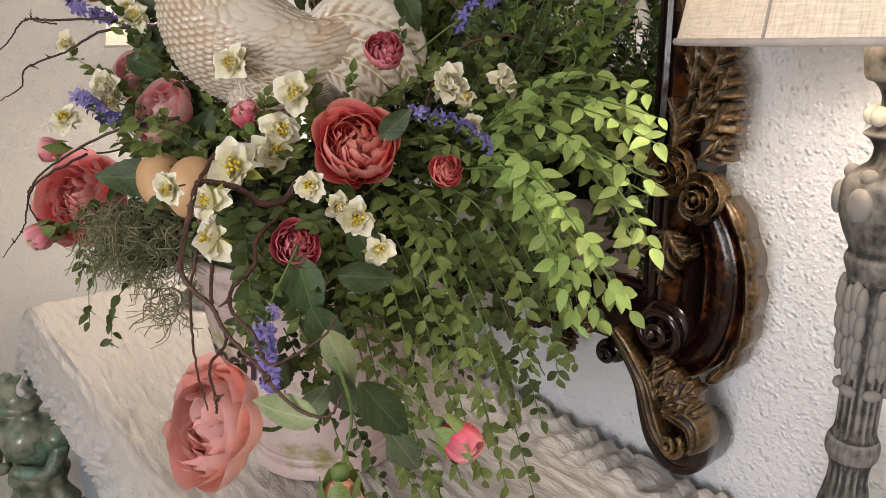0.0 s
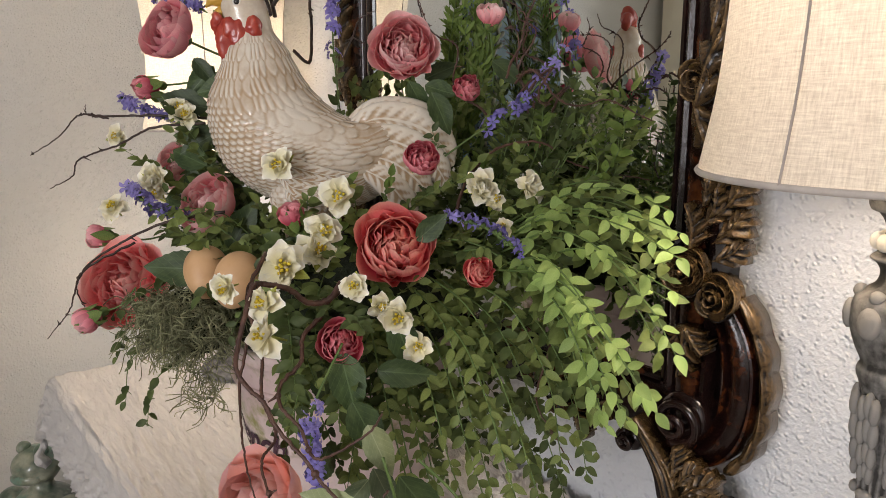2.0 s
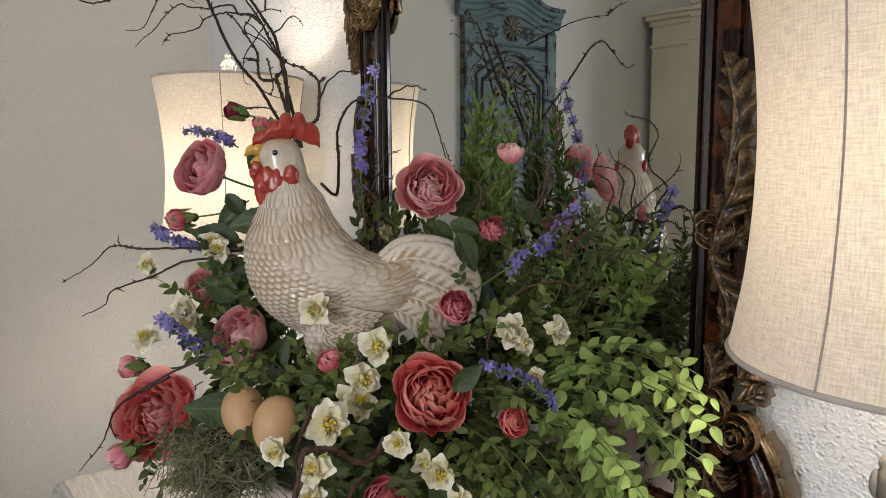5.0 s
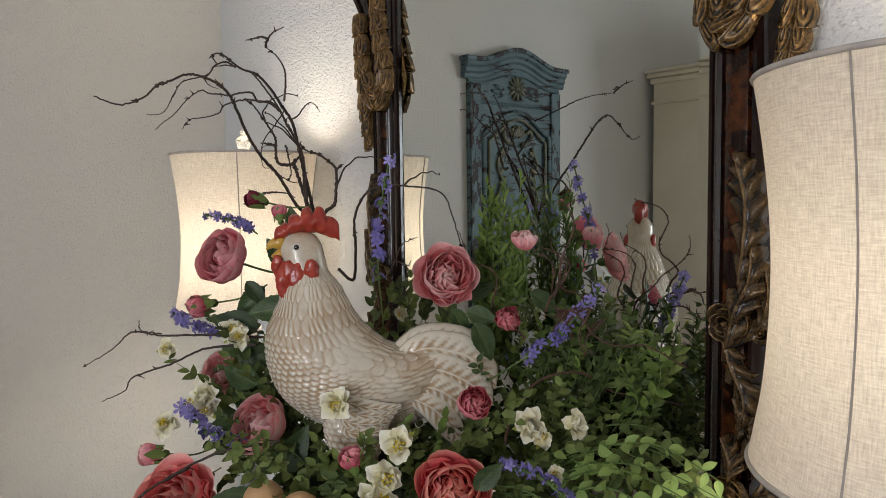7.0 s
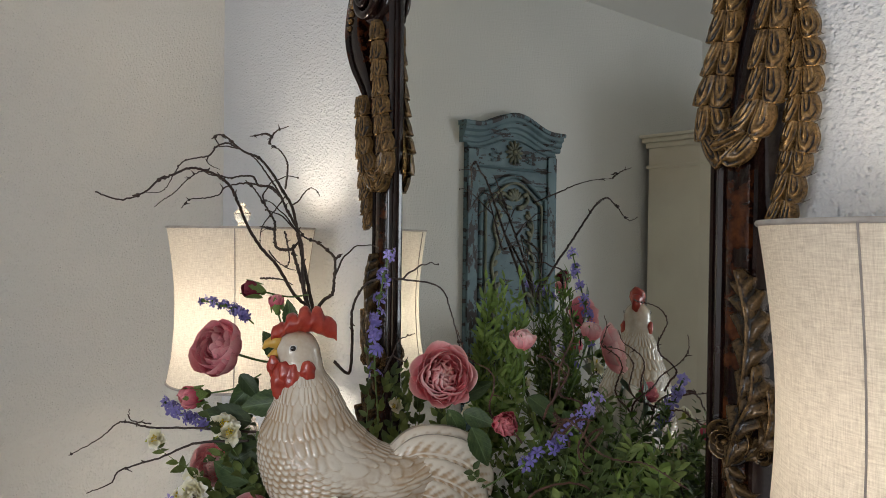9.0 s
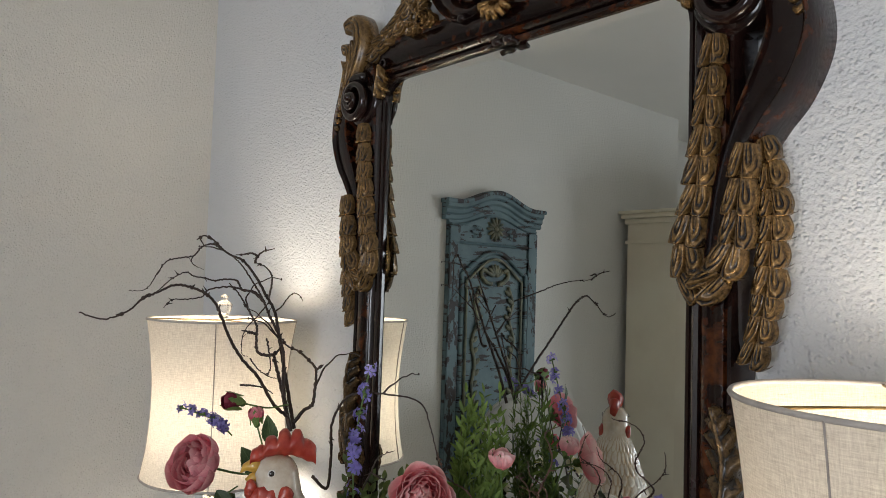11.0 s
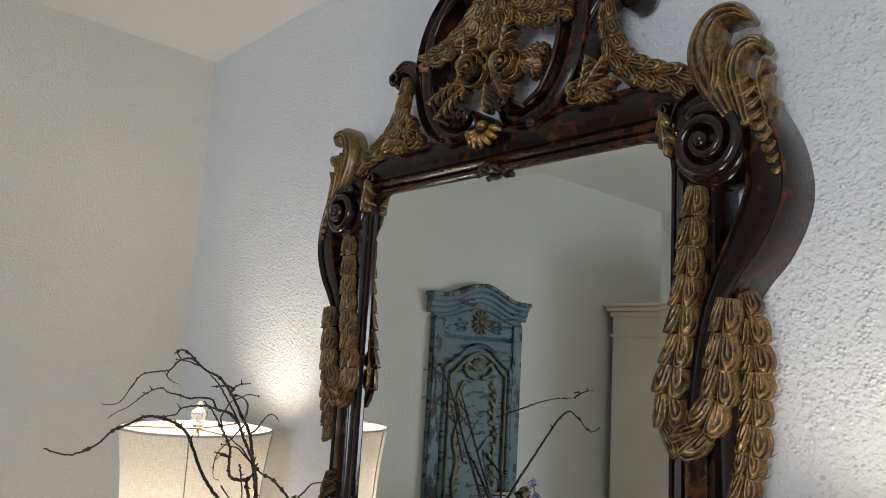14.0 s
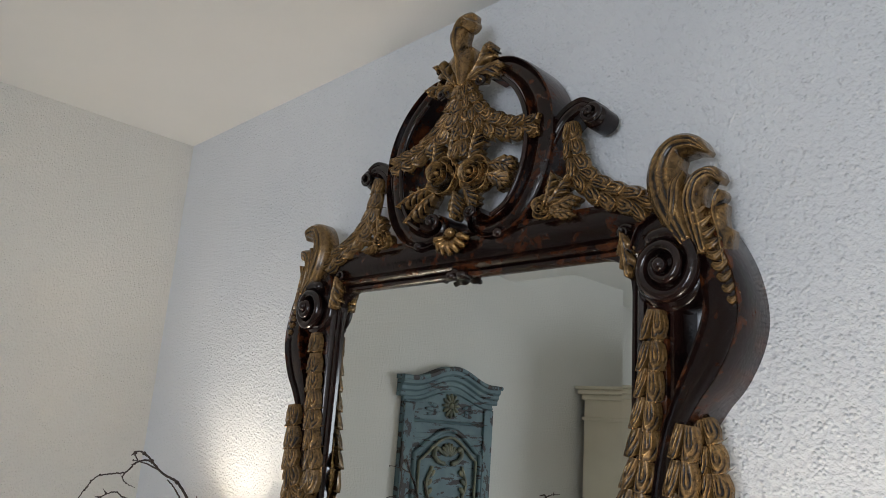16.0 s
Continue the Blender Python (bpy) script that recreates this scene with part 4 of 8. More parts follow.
    both("border_rose", lambda bm: rosette(bm, 0.378, 1.166, 0.032, 0.066, 2), M_GOLD_D, "dark bronze carved rose")
    both("border_rose", lambda bm: rosette(bm, 0.422, 1.142, 0.032, 0.064, 3), M_GOLD_D, "dark bronze carved rose")

    # lower scrolls and feet
    both("lower_arm", lambda bm: band(bm, [(0.424, 1.128), (0.446, 1.085), (0.455, 1.04), (0.449, 0.985), (0.428, 0.948), (0.398, 0.930), (0.366, 0.932), (0.345, 0.950)], [0.016, 0.023, 0.025, 0.024, 0.022, 0.018, 0.014, 0.010], 0.060, 0.055), M_WOOD, "dark red mahogany scroll arm worn orange on the edges", 45)
    both("lower_scroll", lambda bm: volute(bm, 0.378, 0.970, 0.036, 4.4, 1.8, 1, 0.064, 0.018, 0.22), M_EBONY)
    edge = spline([(0.446, 1.140), (0.474, 1.095), (0.487, 1.045), (0.485, 0.990), (0.468, 0.948), (0.442, 0.920)], 6)
    for i in range(0, 30, 5):
        p, q, r_ = edge[i], edge[i + 3], edge[min(i + 6, 30)]
        both("border_lobe", lambda bm, p=p, q=q, r_=r_: curl_leaf(bm, [tuple(p), (q[0] + 0.004, q[1]), (r_[0] + 0.002, r_[1])], [0.0055, 0.0088, 0.005], 0.050, 1.0, 0.014), M_GOLD_D)
    for b_, w in (((0.380, 1.032), 0.018), ((0.352, 1.064), 0.016), ((0.414, 1.070), 0.016)):
        both("opening_leaf", lambda bm, b_=b_, w=w: acanthus(bm, [(0.386, 1.100), ((0.386 + b_[0]) / 2, (1.092 + b_[1]) / 2), b_], [w * 0.6, w, w * 0.12], 0.064, 4, 0.012), M_GOLD_D)
    both("foot", lambda bm: band(bm, [(0.312, 0.950), (0.338, 0.925), (0.362, 0.893), (0.374, 0.855), (0.388, 0.822), (0.414, 0.806), (0.440, 0.816), (0.448, 0.840), (0.436, 0.858), (0.420, 0.852)], [0.009, 0.013, 0.016, 0.017, 0.018, 0.018, 0.017, 0.014, 0.011, 0.008], 0.070, 0.055), M_EBONY)
    both("foot_band", lambda bm: curl_leaf(bm, [(0.322, 0.958), (0.350, 0.930), (0.374, 0.898), (0.386, 0.866), (0.398, 0.842), (0.420, 0.828), (0.438, 0.838)], [0.006, 0.009, 0.011, 0.011, 0.011, 0.009, 0.004], 0.078, 1.5, 0.010), M_GOLD_D)
    for a_, b_, w in (((0.392, 0.905), (0.392, 0.945), 0.012), ((0.398, 0.895), (0.424, 0.925), 0.016), ((0.404, 0.885), (0.452, 0.918), 0.018), ((0.408, 0.872), (0.458, 0.892), 0.017), ((0.396, 0.890), (0.376, 0.925), 0.010)):
        both("foot_leaf", lambda bm, a_=a_, b_=b_, w=w: acanthus(bm, [a_, ((a_[0] + b_[0]) / 2, (a_[1] + b_[1]) / 2 + 0.004), b_], [w * 0.6, w, w * 0.15], 0.074, 4, 0.014), M_GOLD_D)
    both("foot_curl", lambda bm: curl_leaf(bm, [(0.404, 0.878), (0.428, 0.880), (0.450, 0.872), (0.456, 0.852), (0.444, 0.834)], [0.010, 0.015, 0.016, 0.013, 0.006], 0.074, 1.5, 0.016), M_GOLD_D)
    both("foot_scroll", lambda bm: volute(bm, 0.424, 0.840, 0.020, 1.0, 1.6, -1, 0.084, 0.012, 0.28, False), M_GOLD_D)
    both("curl", lambda bm: volute(bm, 0.296, 0.908, 0.018, 1.6, 1.5, 1, 0.055, 0.010, 0.3), M_EBONY)
    both("bottom_rose", lambda bm: rosette(bm, 0.195, 0.945, 0.030, 0.056, 4), M_GOLD_D)
    for a, b, w in (((0.215, 0.945), (0.270, 0.930), 0.018), ((0.205, 0.930), (0.225, 0.882), 0.016), ((0.182, 0.935), (0.15, 0.90), 0.016), ((0.17, 0.95), (0.10, 0.945), 0.018)):
        both("bottom_leaf", lambda bm, a=a, b=b, w=w: acanthus(bm, [a, ((a[0] + b[0]) / 2, (a[1] + b[1]) / 2 + 0.004), b], [w * 0.6, w, w * 0.12], 0.052, 5, 0.012), M_GOLD_D)
    bm = bmesh.new()
    rosette(bm, 0, 0.945, 0.034, 0.056, 6)
    part("bottom_rose", trim_in(finish(bm)), M_GOLD_D, t)

    # crest: open oval of two scrolls with ears
    both("crest_scroll", lambda bm: band(bm, [(0.050, 2.282), (0.036, 2.270), (0.044, 2.252), (0.078, 2.243), (0.122, 2.262), (0.156, 2.312), (0.173, 2.385), (0.168, 2.455), (0.143, 2.512), (0.102, 2.554), (0.062, 2.568), (0.040, 2.562)],
                                          [0.009, 0.011, 0.014, 0.019, 0.024, 0.027, 0.027, 0.026, 0.023, 0.019, 0.014, 0.009], 0.064, 0.06), M_WOOD, "near-black mahogany scroll of the crest", 45)
    both("crest_rim", lambda bm: (tube(bm, [(p[0], -p[2], p[1]) for p in spline([(0.085, 2.262, 0.070), (0.116, 2.286, 0.068), (0.139, 2.330, 0.068), (0.149, 2.386, 0.068), (0.145, 2.445, 0.068), (0.124, 2.495, 0.068), (0.090, 2.532, 0.066)], 8)], 0.0045, 6), bm)[1], M_EBONY)
    both("crest_volute", lambda bm: volute(bm, 0.047, 2.272, 0.017, 4.4, 1.4, -1, 0.074, 0.010, 0.3, False), M_EBONY)
    both("ear", lambda bm: band(bm, [(0.178, 2.345), (0.190, 2.385), (0.212, 2.418), (0.240, 2.432), (0.262, 2.424)], [0.010, 0.013, 0.014, 0.014, 0.012], 0.060, 0.045), M_EBONY)
    both("ear_scroll", lambda bm: volute(bm, 0.262, 2.410, 0.020, 1.8, 1.6, -1, 0.056, 0.014, 0.3), M_EBONY)
    garland("crest_garland", [(0.228, 2.402), (0.232, 2.352), (0.250, 2.302), (0.290, 2.268), (0.335, 2.248), (0.368, 2.222)], [0.012, 0.016, 0.018, 0.018, 0.018, 0.014], 0.056, 0.032, 0.014, M_GOLD)
    both("crest_flower", lambda bm: rosette(bm, 0.190, 2.258, 0.022, 0.066, 5), M_GOLD)
    for a, b, w in (((0.195, 2.262), (0.205, 2.315), 0.013), ((0.20, 2.26), (0.235, 2.305), 0.013), ((0.205, 2.255), (0.252, 2.265), 0.012), ((0.20, 2.25), (0.245, 2.238), 0.010)):
        both("crest_leaf", lambda bm, a=a, b=b, w=w: acanthus(bm, [a, ((a[0] + b[0]) / 2, (a[1] + b[1]) / 2), b], [w * 0.6, w, w * 0.12], 0.062, 4, 0.010), M_GOLD)
    both("corner_leaf", lambda bm: acanthus(bm, [(0.330, 2.196), (0.334, 2.172), (0.338, 2.150), (0.340, 2.130)], [0.012, 0.016, 0.013, 0.003], 0.056, 3, 0.012), M_GOLD)
    both("corner_curl", lambda bm: volute(bm, 0.330, 2.198, 0.014, 0.5, 1.4, 1, 0.056, 0.008, 0.3, False), M_EBONY)
    both("rail_bead", lambda bm: (ball(bm, (0.095, -0.060, 2.232), (0.011, 0.009, 0.010)), bm)[1], M_EBONY)

    # crown leaf on top, drapery, roses and sprays inside the oval
    bm = bmesh.new()
    acanthus(bm, [(0.004, 2.535), (-0.004, 2.585), (-0.014, 2.630), (-0.012, 2.664), (0.008, 2.676), (0.024, 2.662), (0.022, 2.646)], [0.022, 0.030, 0.026, 0.021, 0.016, 0.010, 0.004], 0.066, 4, 0.018, 0.016)
    part("crown_leaf", trim_in(finish(bm)), M_GOLD, t)
    both("crown_side_leaf", lambda bm: acanthus(bm, [(0.015, 2.545), (0.040, 2.575), (0.056, 2.600), (0.068, 2.598)], [0.016, 0.022, 0.015, 0.004], 0.062, 4, 0.014, 0.006), M_GOLD)
    both("crown_side_leaf", lambda bm: acanthus(bm, [(0.02, 2.545), (0.062, 2.555), (0.090, 2.556)], [0.014, 0.016, 0.004], 0.066, 4, 0.012), M_GOLD)
    both("crown_scroll", lambda bm: volute(bm, 0.046, 2.535, 0.015, 2.8, 1.3, -1, 0.070, 0.010, 0.3, False), M_EBONY)
    garland("drapery", [(0.008, 2.545), (0.026, 2.492), (0.058, 2.452), (0.104, 2.426), (0.168, 2.415)], [0.015, 0.020, 0.022, 0.021, 0.016], 0.064, 0.030, 0.014, M_GOLD)
    core, pieces = husks([(0.0, 2.535), (-0.004, 2.49), (-0.002, 2.44), (0.0, 2.395)], [0.016, 0.020, 0.020, 0.016], 0.060, 0.032, 0.014)
    drop = part("drop", trim_in(finish(core)), M_GOLD, t)
    for bm in pieces:
        part("husk", trim_in(finish(bm)), M_GOLD, drop)
    for k, (cx, cz, r) in enumerate(((-0.034, 2.362, 0.040), (0.044, 2.350, 0.037))):
        part("crest_rose", trim_in(finish(rosette(bmesh.new(), cx, cz, r, 0.066, 10 + k))), M_GOLD, t, "gilded carved rose in the crest")
    for a, b, w in (((-0.06, 2.345), (-0.150, 2.320), 0.022), ((-0.05, 2.330), (-0.125, 2.282), 0.020), ((0.070, 2.34), (0.112, 2.315), 0.020), ((0.0, 2.325), (-0.004, 2.272), 0.020), ((-0.02, 2.395), (-0.012, 2.458), 0.022), ((0.03, 2.380), (0.044, 2.440), 0.020),
                    ((0.072, 2.360), (0.125, 2.345), 0.018), ((-0.06, 2.385), (-0.055, 2.435), 0.018), ((0.02, 2.33), (0.040, 2.285), 0.016)):
        bm = bmesh.new()
        acanthus(bm, [a, ((a[0] + b[0]) / 2, (a[1] + b[1]) / 2 + 0.006), b], [w * 0.6, w, w * 0.12], 0.060, 5, 0.013)
        part("crest_leaf", trim_in(finish(bm)), M_GOLD, t)
    # shell at the foot of the oval and the knot below it
    bm = bmesh.new()
    for k in range(7):
        a = radians(-72 + 24 * k)
        tube(bm, [(-0.002 + 0.012 * math.sin(a), -0.068, 2.240 - 0.008 * math.cos(a)), (-0.002 + 0.030 * math.sin(a), -0.076, 2.240 - 0.026 * math.cos(a)), (-0.002 + 0.043 * math.sin(a), -0.068, 2.240 - 0.038 * math.cos(a))], [0.004, 0.0075, 0.005], 8)
    ball(bm, (-0.002, -0.072, 2.243), (0.012, 0.010, 0.010))
    part("shell", trim_in(finish(bm)), M_GOLD, t, "gilded scallop shell")
    bm = bmesh.new()
    for s in (-1, 1):
        ball(bm, (s * 0.013, -0.054, 2.168), (0.012, 0.009, 0.009))
    tube(bm, [(-0.030, -0.050, 2.160), (0, -0.058, 2.176), (0.030, -0.050, 2.160)], 0.005, 8)
    part("knot", trim_in(finish(bm)), M_EBONY, t)
    return t


carved_mirror()


# ---- flower arrangement materials ----
def petal_mat(name, base, edge, rand=0.12, thin=0.20):
    """Cloth petals: deeper towards the base, paler at the rim, faint veins."""
    m, n, l, p = nodes_of(name)
    tc = n.new("ShaderNodeTexCoord")
    sep = n.new("ShaderNodeSeparateXYZ")
    l.new(tc.outputs["Generated"], sep.inputs[0])
    half = tuple(0.45 * p_ + 0.55 * q_ for p_, q_ in zip(base, edge))
    col = ramp(n, l, sep.outputs[2], ((0.25, base), (0.78, half), (0.97, edge)))
    vein = noise_tex(n, l, 9, 3, 0.6, "Generated", (6, 1, 0.6))
    col = mixed(n, l, ramp(n, l, vein, ((0.35, (0.0, 0.0, 0.0)), (0.7, (0.25, 0.25, 0.25)))), col, tuple(c * 0.80 for c in base))
    oi = n.new("ShaderNodeObjectInfo")
    mr = n.new("ShaderNodeMapRange")
    mr.inputs["To Min"].default_value, mr.inputs["To Max"].default_value = 1 - rand, 1 + rand
    l.new(oi.outputs["Random"], mr.inputs[0])
    hsv = n.new("ShaderNodeHueSaturation")
    l.new(mr.outputs[0], hsv.inputs["Value"])
    l.new(col, hsv.inputs["Color"])
    l.new(hsv.outputs[0], p.inputs["Base Color"])
    p.inputs["Roughness"].default_value = 0.50
    p.inputs["Specular IOR Level"].default_value = 0.35
    bumped(n, l, p, vein, 0.20, 0.0004)
    tr, mx = n.new("ShaderNodeBsdfTranslucent"), n.new("ShaderNodeMixShader")
    l.new(hsv.outputs[0], tr.inputs[0])
    mx.inputs[0].default_value = thin
    l.new(p.outputs[0], mx.inputs[1])
    l.new(tr.outputs[0], mx.inputs[2])
    l.new(mx.outputs[0], n["Material Output"].inputs[0])
    return m


def leaf_mat(name, a, b, vein, rough=0.45, rand=0.25):
    """A broad leaf: paler midrib and side veins, mottled between."""
    m, n, l, p = nodes_of(name)
    tc = n.new("ShaderNodeTexCoord")
    sep = n.new("ShaderNodeSeparateXYZ")
    l.new(tc.outputs["Generated"], sep.inputs[0])

    def math_node(op, x, y=None, z=None):
        q = n.new("ShaderNodeMath")
        q.operation = op
        for i, v in enumerate((x, y, z)):
            if v is None:
                continue
            if hasattr(v, "links"):
                l.new(v, q.inputs[i])
            else:
                q.inputs[i].default_value = v
        return q.outputs[0]

    off = math_node("ABSOLUTE", math_node("SUBTRACT", sep.outputs[1], 0.5))
    rib = math_node("LESS_THAN", off, 0.018)
    wave = math_node("ABSOLUTE", math_node("SINE", math_node("MULTIPLY", math_node("SUBTRACT", sep.outputs[0], math_node("MULTIPLY", off, 0.7)), 24.0)))
    side = math_node("LESS_THAN", wave, 0.14)
    lines = math_node("MAXIMUM", rib, math_node("MULTIPLY", side, 0.45))
    base = ramp(n, l, noise_tex(n, l, 4, 4, 0.6, "Generated"), ((0.3, a), (0.7, b)))
    oi = n.new("ShaderNodeObjectInfo")
    mr = n.new("ShaderNodeMapRange")
    mr.inputs["To Min"].default_value, mr.inputs["To Max"].default_value = 1 - rand, 1 + rand
    l.new(oi.outputs["Random"], mr.inputs[0])
    hsv = n.new("ShaderNodeHueSaturation")
    l.new(mr.outputs[0], hsv.inputs["Value"])
    l.new(mixed(n, l, lines, base, vein), hsv.inputs["Color"])
    l.new(hsv.outputs[0], p.inputs["Base Color"])
    p.inputs["Roughness"].default_value = rough
    p.inputs["Specular IOR Level"].default_value = 0.3
    bumped(n, l, p, math_node("MULTIPLY_ADD", wave, 0.6, noise_tex(n, l, 30, 3, 0.6, "Generated")), 0.30, 0.0005)
    return m


P_CORAL = petal_mat("coral_petal", (0.88, 0.065, 0.12), (0.98, 0.54, 0.43))
P_SALMON = petal_mat("salmon_petal", (0.93, 0.16, 0.19), (0.98, 0.62, 0.55))
P_PINK = petal_mat("pink_petal", (0.94, 0.27, 0.31), (0.98, 0.74, 0.71))
P_DUSTY = petal_mat("dusty_rose_petal", (0.80, 0.18, 0.25), (0.95, 0.55, 0.55))
P_MAGENTA = petal_mat("magenta_petal", (0.66, 0.040, 0.11), (0.94, 0.44, 0.46))
P_PEACH = petal_mat("peach_pink_petal", (0.96, 0.50, 0.36), (0.97, 0.56, 0.55))
P_BURG = petal_mat("burgundy_petal", (0.14, 0.008, 0.022), (0.26, 0.035, 0.06))
P_WHITE = petal_mat("ivory_petal", (0.93, 0.87, 0.58), (0.95, 0.93, 0.86), 0.05, 0.12)
P_LAV = petal_mat("lavender_petal", (0.22, 0.19, 0.52), (0.44, 0.38, 0.80), 0.2)
M_YELLOW = mat("yellow_stamen", (0.62, 0.44, 0.02), (0.75, 0.60, 0.06), 60, 0.6)
M_LIME = mat("yellow_green_bract", (0.32, 0.36, 0.05), (0.50, 0.52, 0.12), 40, 0.6, rand=0.15, through_light=0.2, bump=0)
L_BRIGHT = mat("fresh_green_leaf", (0.26, 0.385, 0.105), (0.37, 0.505, 0.18), 60, 0.5, spec=0.3, rand=0.2, through_light=0.25, bump=0)
L_MID = mat("mid_green_leaf", (0.120, 0.160, 0.040), (0.215, 0.270, 0.088), 55, 0.5, spec=0.22, rand=0.25, through_light=0.18, bump=0)
L_FERN = mat("soft_fern_leaf", (0.095, 0.155, 0.030), (0.180, 0.255, 0.062), 55, 0.5, spec=0.22, rand=0.25, through_light=0.2, bump=0)
L_DARK = mat("dark_green_leaf", (0.052, 0.076, 0.022), (0.108, 0.146, 0.048), 45, 0.5, spec=0.22, rand=0.3, through_light=0.1, bump=0)
L_ROSE = leaf_mat("rose_leaf", (0.028, 0.052, 0.018), (0.068, 0.105, 0.036), (0.085, 0.130, 0.055))
L_GREY = leaf_mat("grey_green_leaf", (0.085, 0.125, 0.070), (0.15, 0.19, 0.105), (0.20, 0.24, 0.14), 0.6)
L_UNDER = leaf_mat("pale_leaf_underside", (0.22, 0.27, 0.13), (0.32, 0.36, 0.20), (0.36, 0.40, 0.24), 0.6)
M_STEM = mat("green_stem", (0.07, 0.13, 0.03), (0.13, 0.20, 0.05), 50, 0.55)
M_TWIG = mat("curly_willow_bark", (0.022, 0.012, 0.009), (0.060, 0.034, 0.024), 60, 0.5, bump=0.5, bump_scale=250)
M_VINE = mat("brown_vine", (0.055, 0.022, 0.015), (0.125, 0.058, 0.038), 60, 0.48, bump=0.5, bump_scale=250)
M_MOSS = mat("grey_green_moss", (0.13, 0.14, 0.068), (0.34, 0.345, 0.195), 40, 0.85, rand=0.35, bump=0)
M_FILLING = mat("near_black_filling", (0.010, 0.016, 0.006), (0.025, 0.034, 0.012), 60, 0.95, bump=0.8, bump_scale=90, depth=0.01)
M_EGG = mat("brown_egg_shell", (0.60, 0.35, 0.17), (0.70, 0.44, 0.24), 18, 0.5, bump=0.12, bump_scale=500, depth=0.0006)
M_POT = mat("washed_pink_pot", (0.56, 0.42, 0.40), (0.68, 0.55, 0.52), 14, 0.45, bump=0.15)
chip(M_POT, (0.27, 0.26, 0.08), 0.56, 0.66, 7, (1, 1, 1.3))
M_INK = mat("dark_plum_lettering", (0.05, 0.02, 0.03), (0.075, 0.03, 0.045), 50, 0.6)
G_WHITE = gilded("ivory_glaze", (0.45, 0.31, 0.185), (0.74, 0.67, 0.565), 0.0, 14, 0.33, 0.60, 6.0)
G_WHITE.node_tree.nodes["Principled BSDF"].inputs["Roughness"].default_value = 0.24
G_WHITE.node_tree.nodes["Principled BSDF"].inputs["Coat Weight"].default_value = 0.9
G_WHITE.node_tree.nodes["Principled BSDF"].inputs["Coat Roughness"].default_value = 0.08
G_RED = mat("red_glaze", (0.33, 0.022, 0.012), (0.47, 0.060, 0.030), 60, 0.38, coat=0.45, bump=0.3, bump_scale=140)
G_YELLOW = mat("yellow_glaze", (0.60, 0.34, 0.05), (0.70, 0.42, 0.08), 60, 0.3, coat=0.8)
G_BLACK = mat("black_glaze", (0.012, 0.01, 0.01), (0.02, 0.016, 0.014), 60, 0.2, coat=0.9)
G_SKIN = mat("pale_face_glaze", (0.66, 0.63, 0.58), (0.74, 0.71, 0.66), 50, 0.3, coat=0.9, bump=0.2, bump_scale=200)


# ---- ceramic rooster: u forward, v to its left side, w up ----
def scale_relief(x, y, L, half, lift, row, reach=3):
    """Height of overlapping scales: x across and y along, both in scale widths; y runs to the tips."""
    best = 0.0
    for r in range(int(math.floor(y / row)) - reach, int(math.floor(y / row)) + 1):
        off = 0.5 * (r % 2)
        c = math.floor(x - off + 0.5) + off
        for cc in (c, c - 1, c + 1):
            jit = 0.10 * math.sin(cc * 12.9 + r * 7.3)
            dx, dy = (x - cc) / half, (y - r * row - jit) / L
            if dy < 0 or dy > 1 or abs(dx) > 1:
                continue
            edge = 1.0 if dy < 0.55 else math.sqrt(max(0.0, 1 - ((dy - 0.55) / 0.45) ** 2))
            if abs(dx) > edge:
                continue
            h = lift * (0.25 + 0.75 * dy) * (1 - 0.35 * (dx / max(edge, 0.05)) ** 2)
            best = max(best, h)
    return best


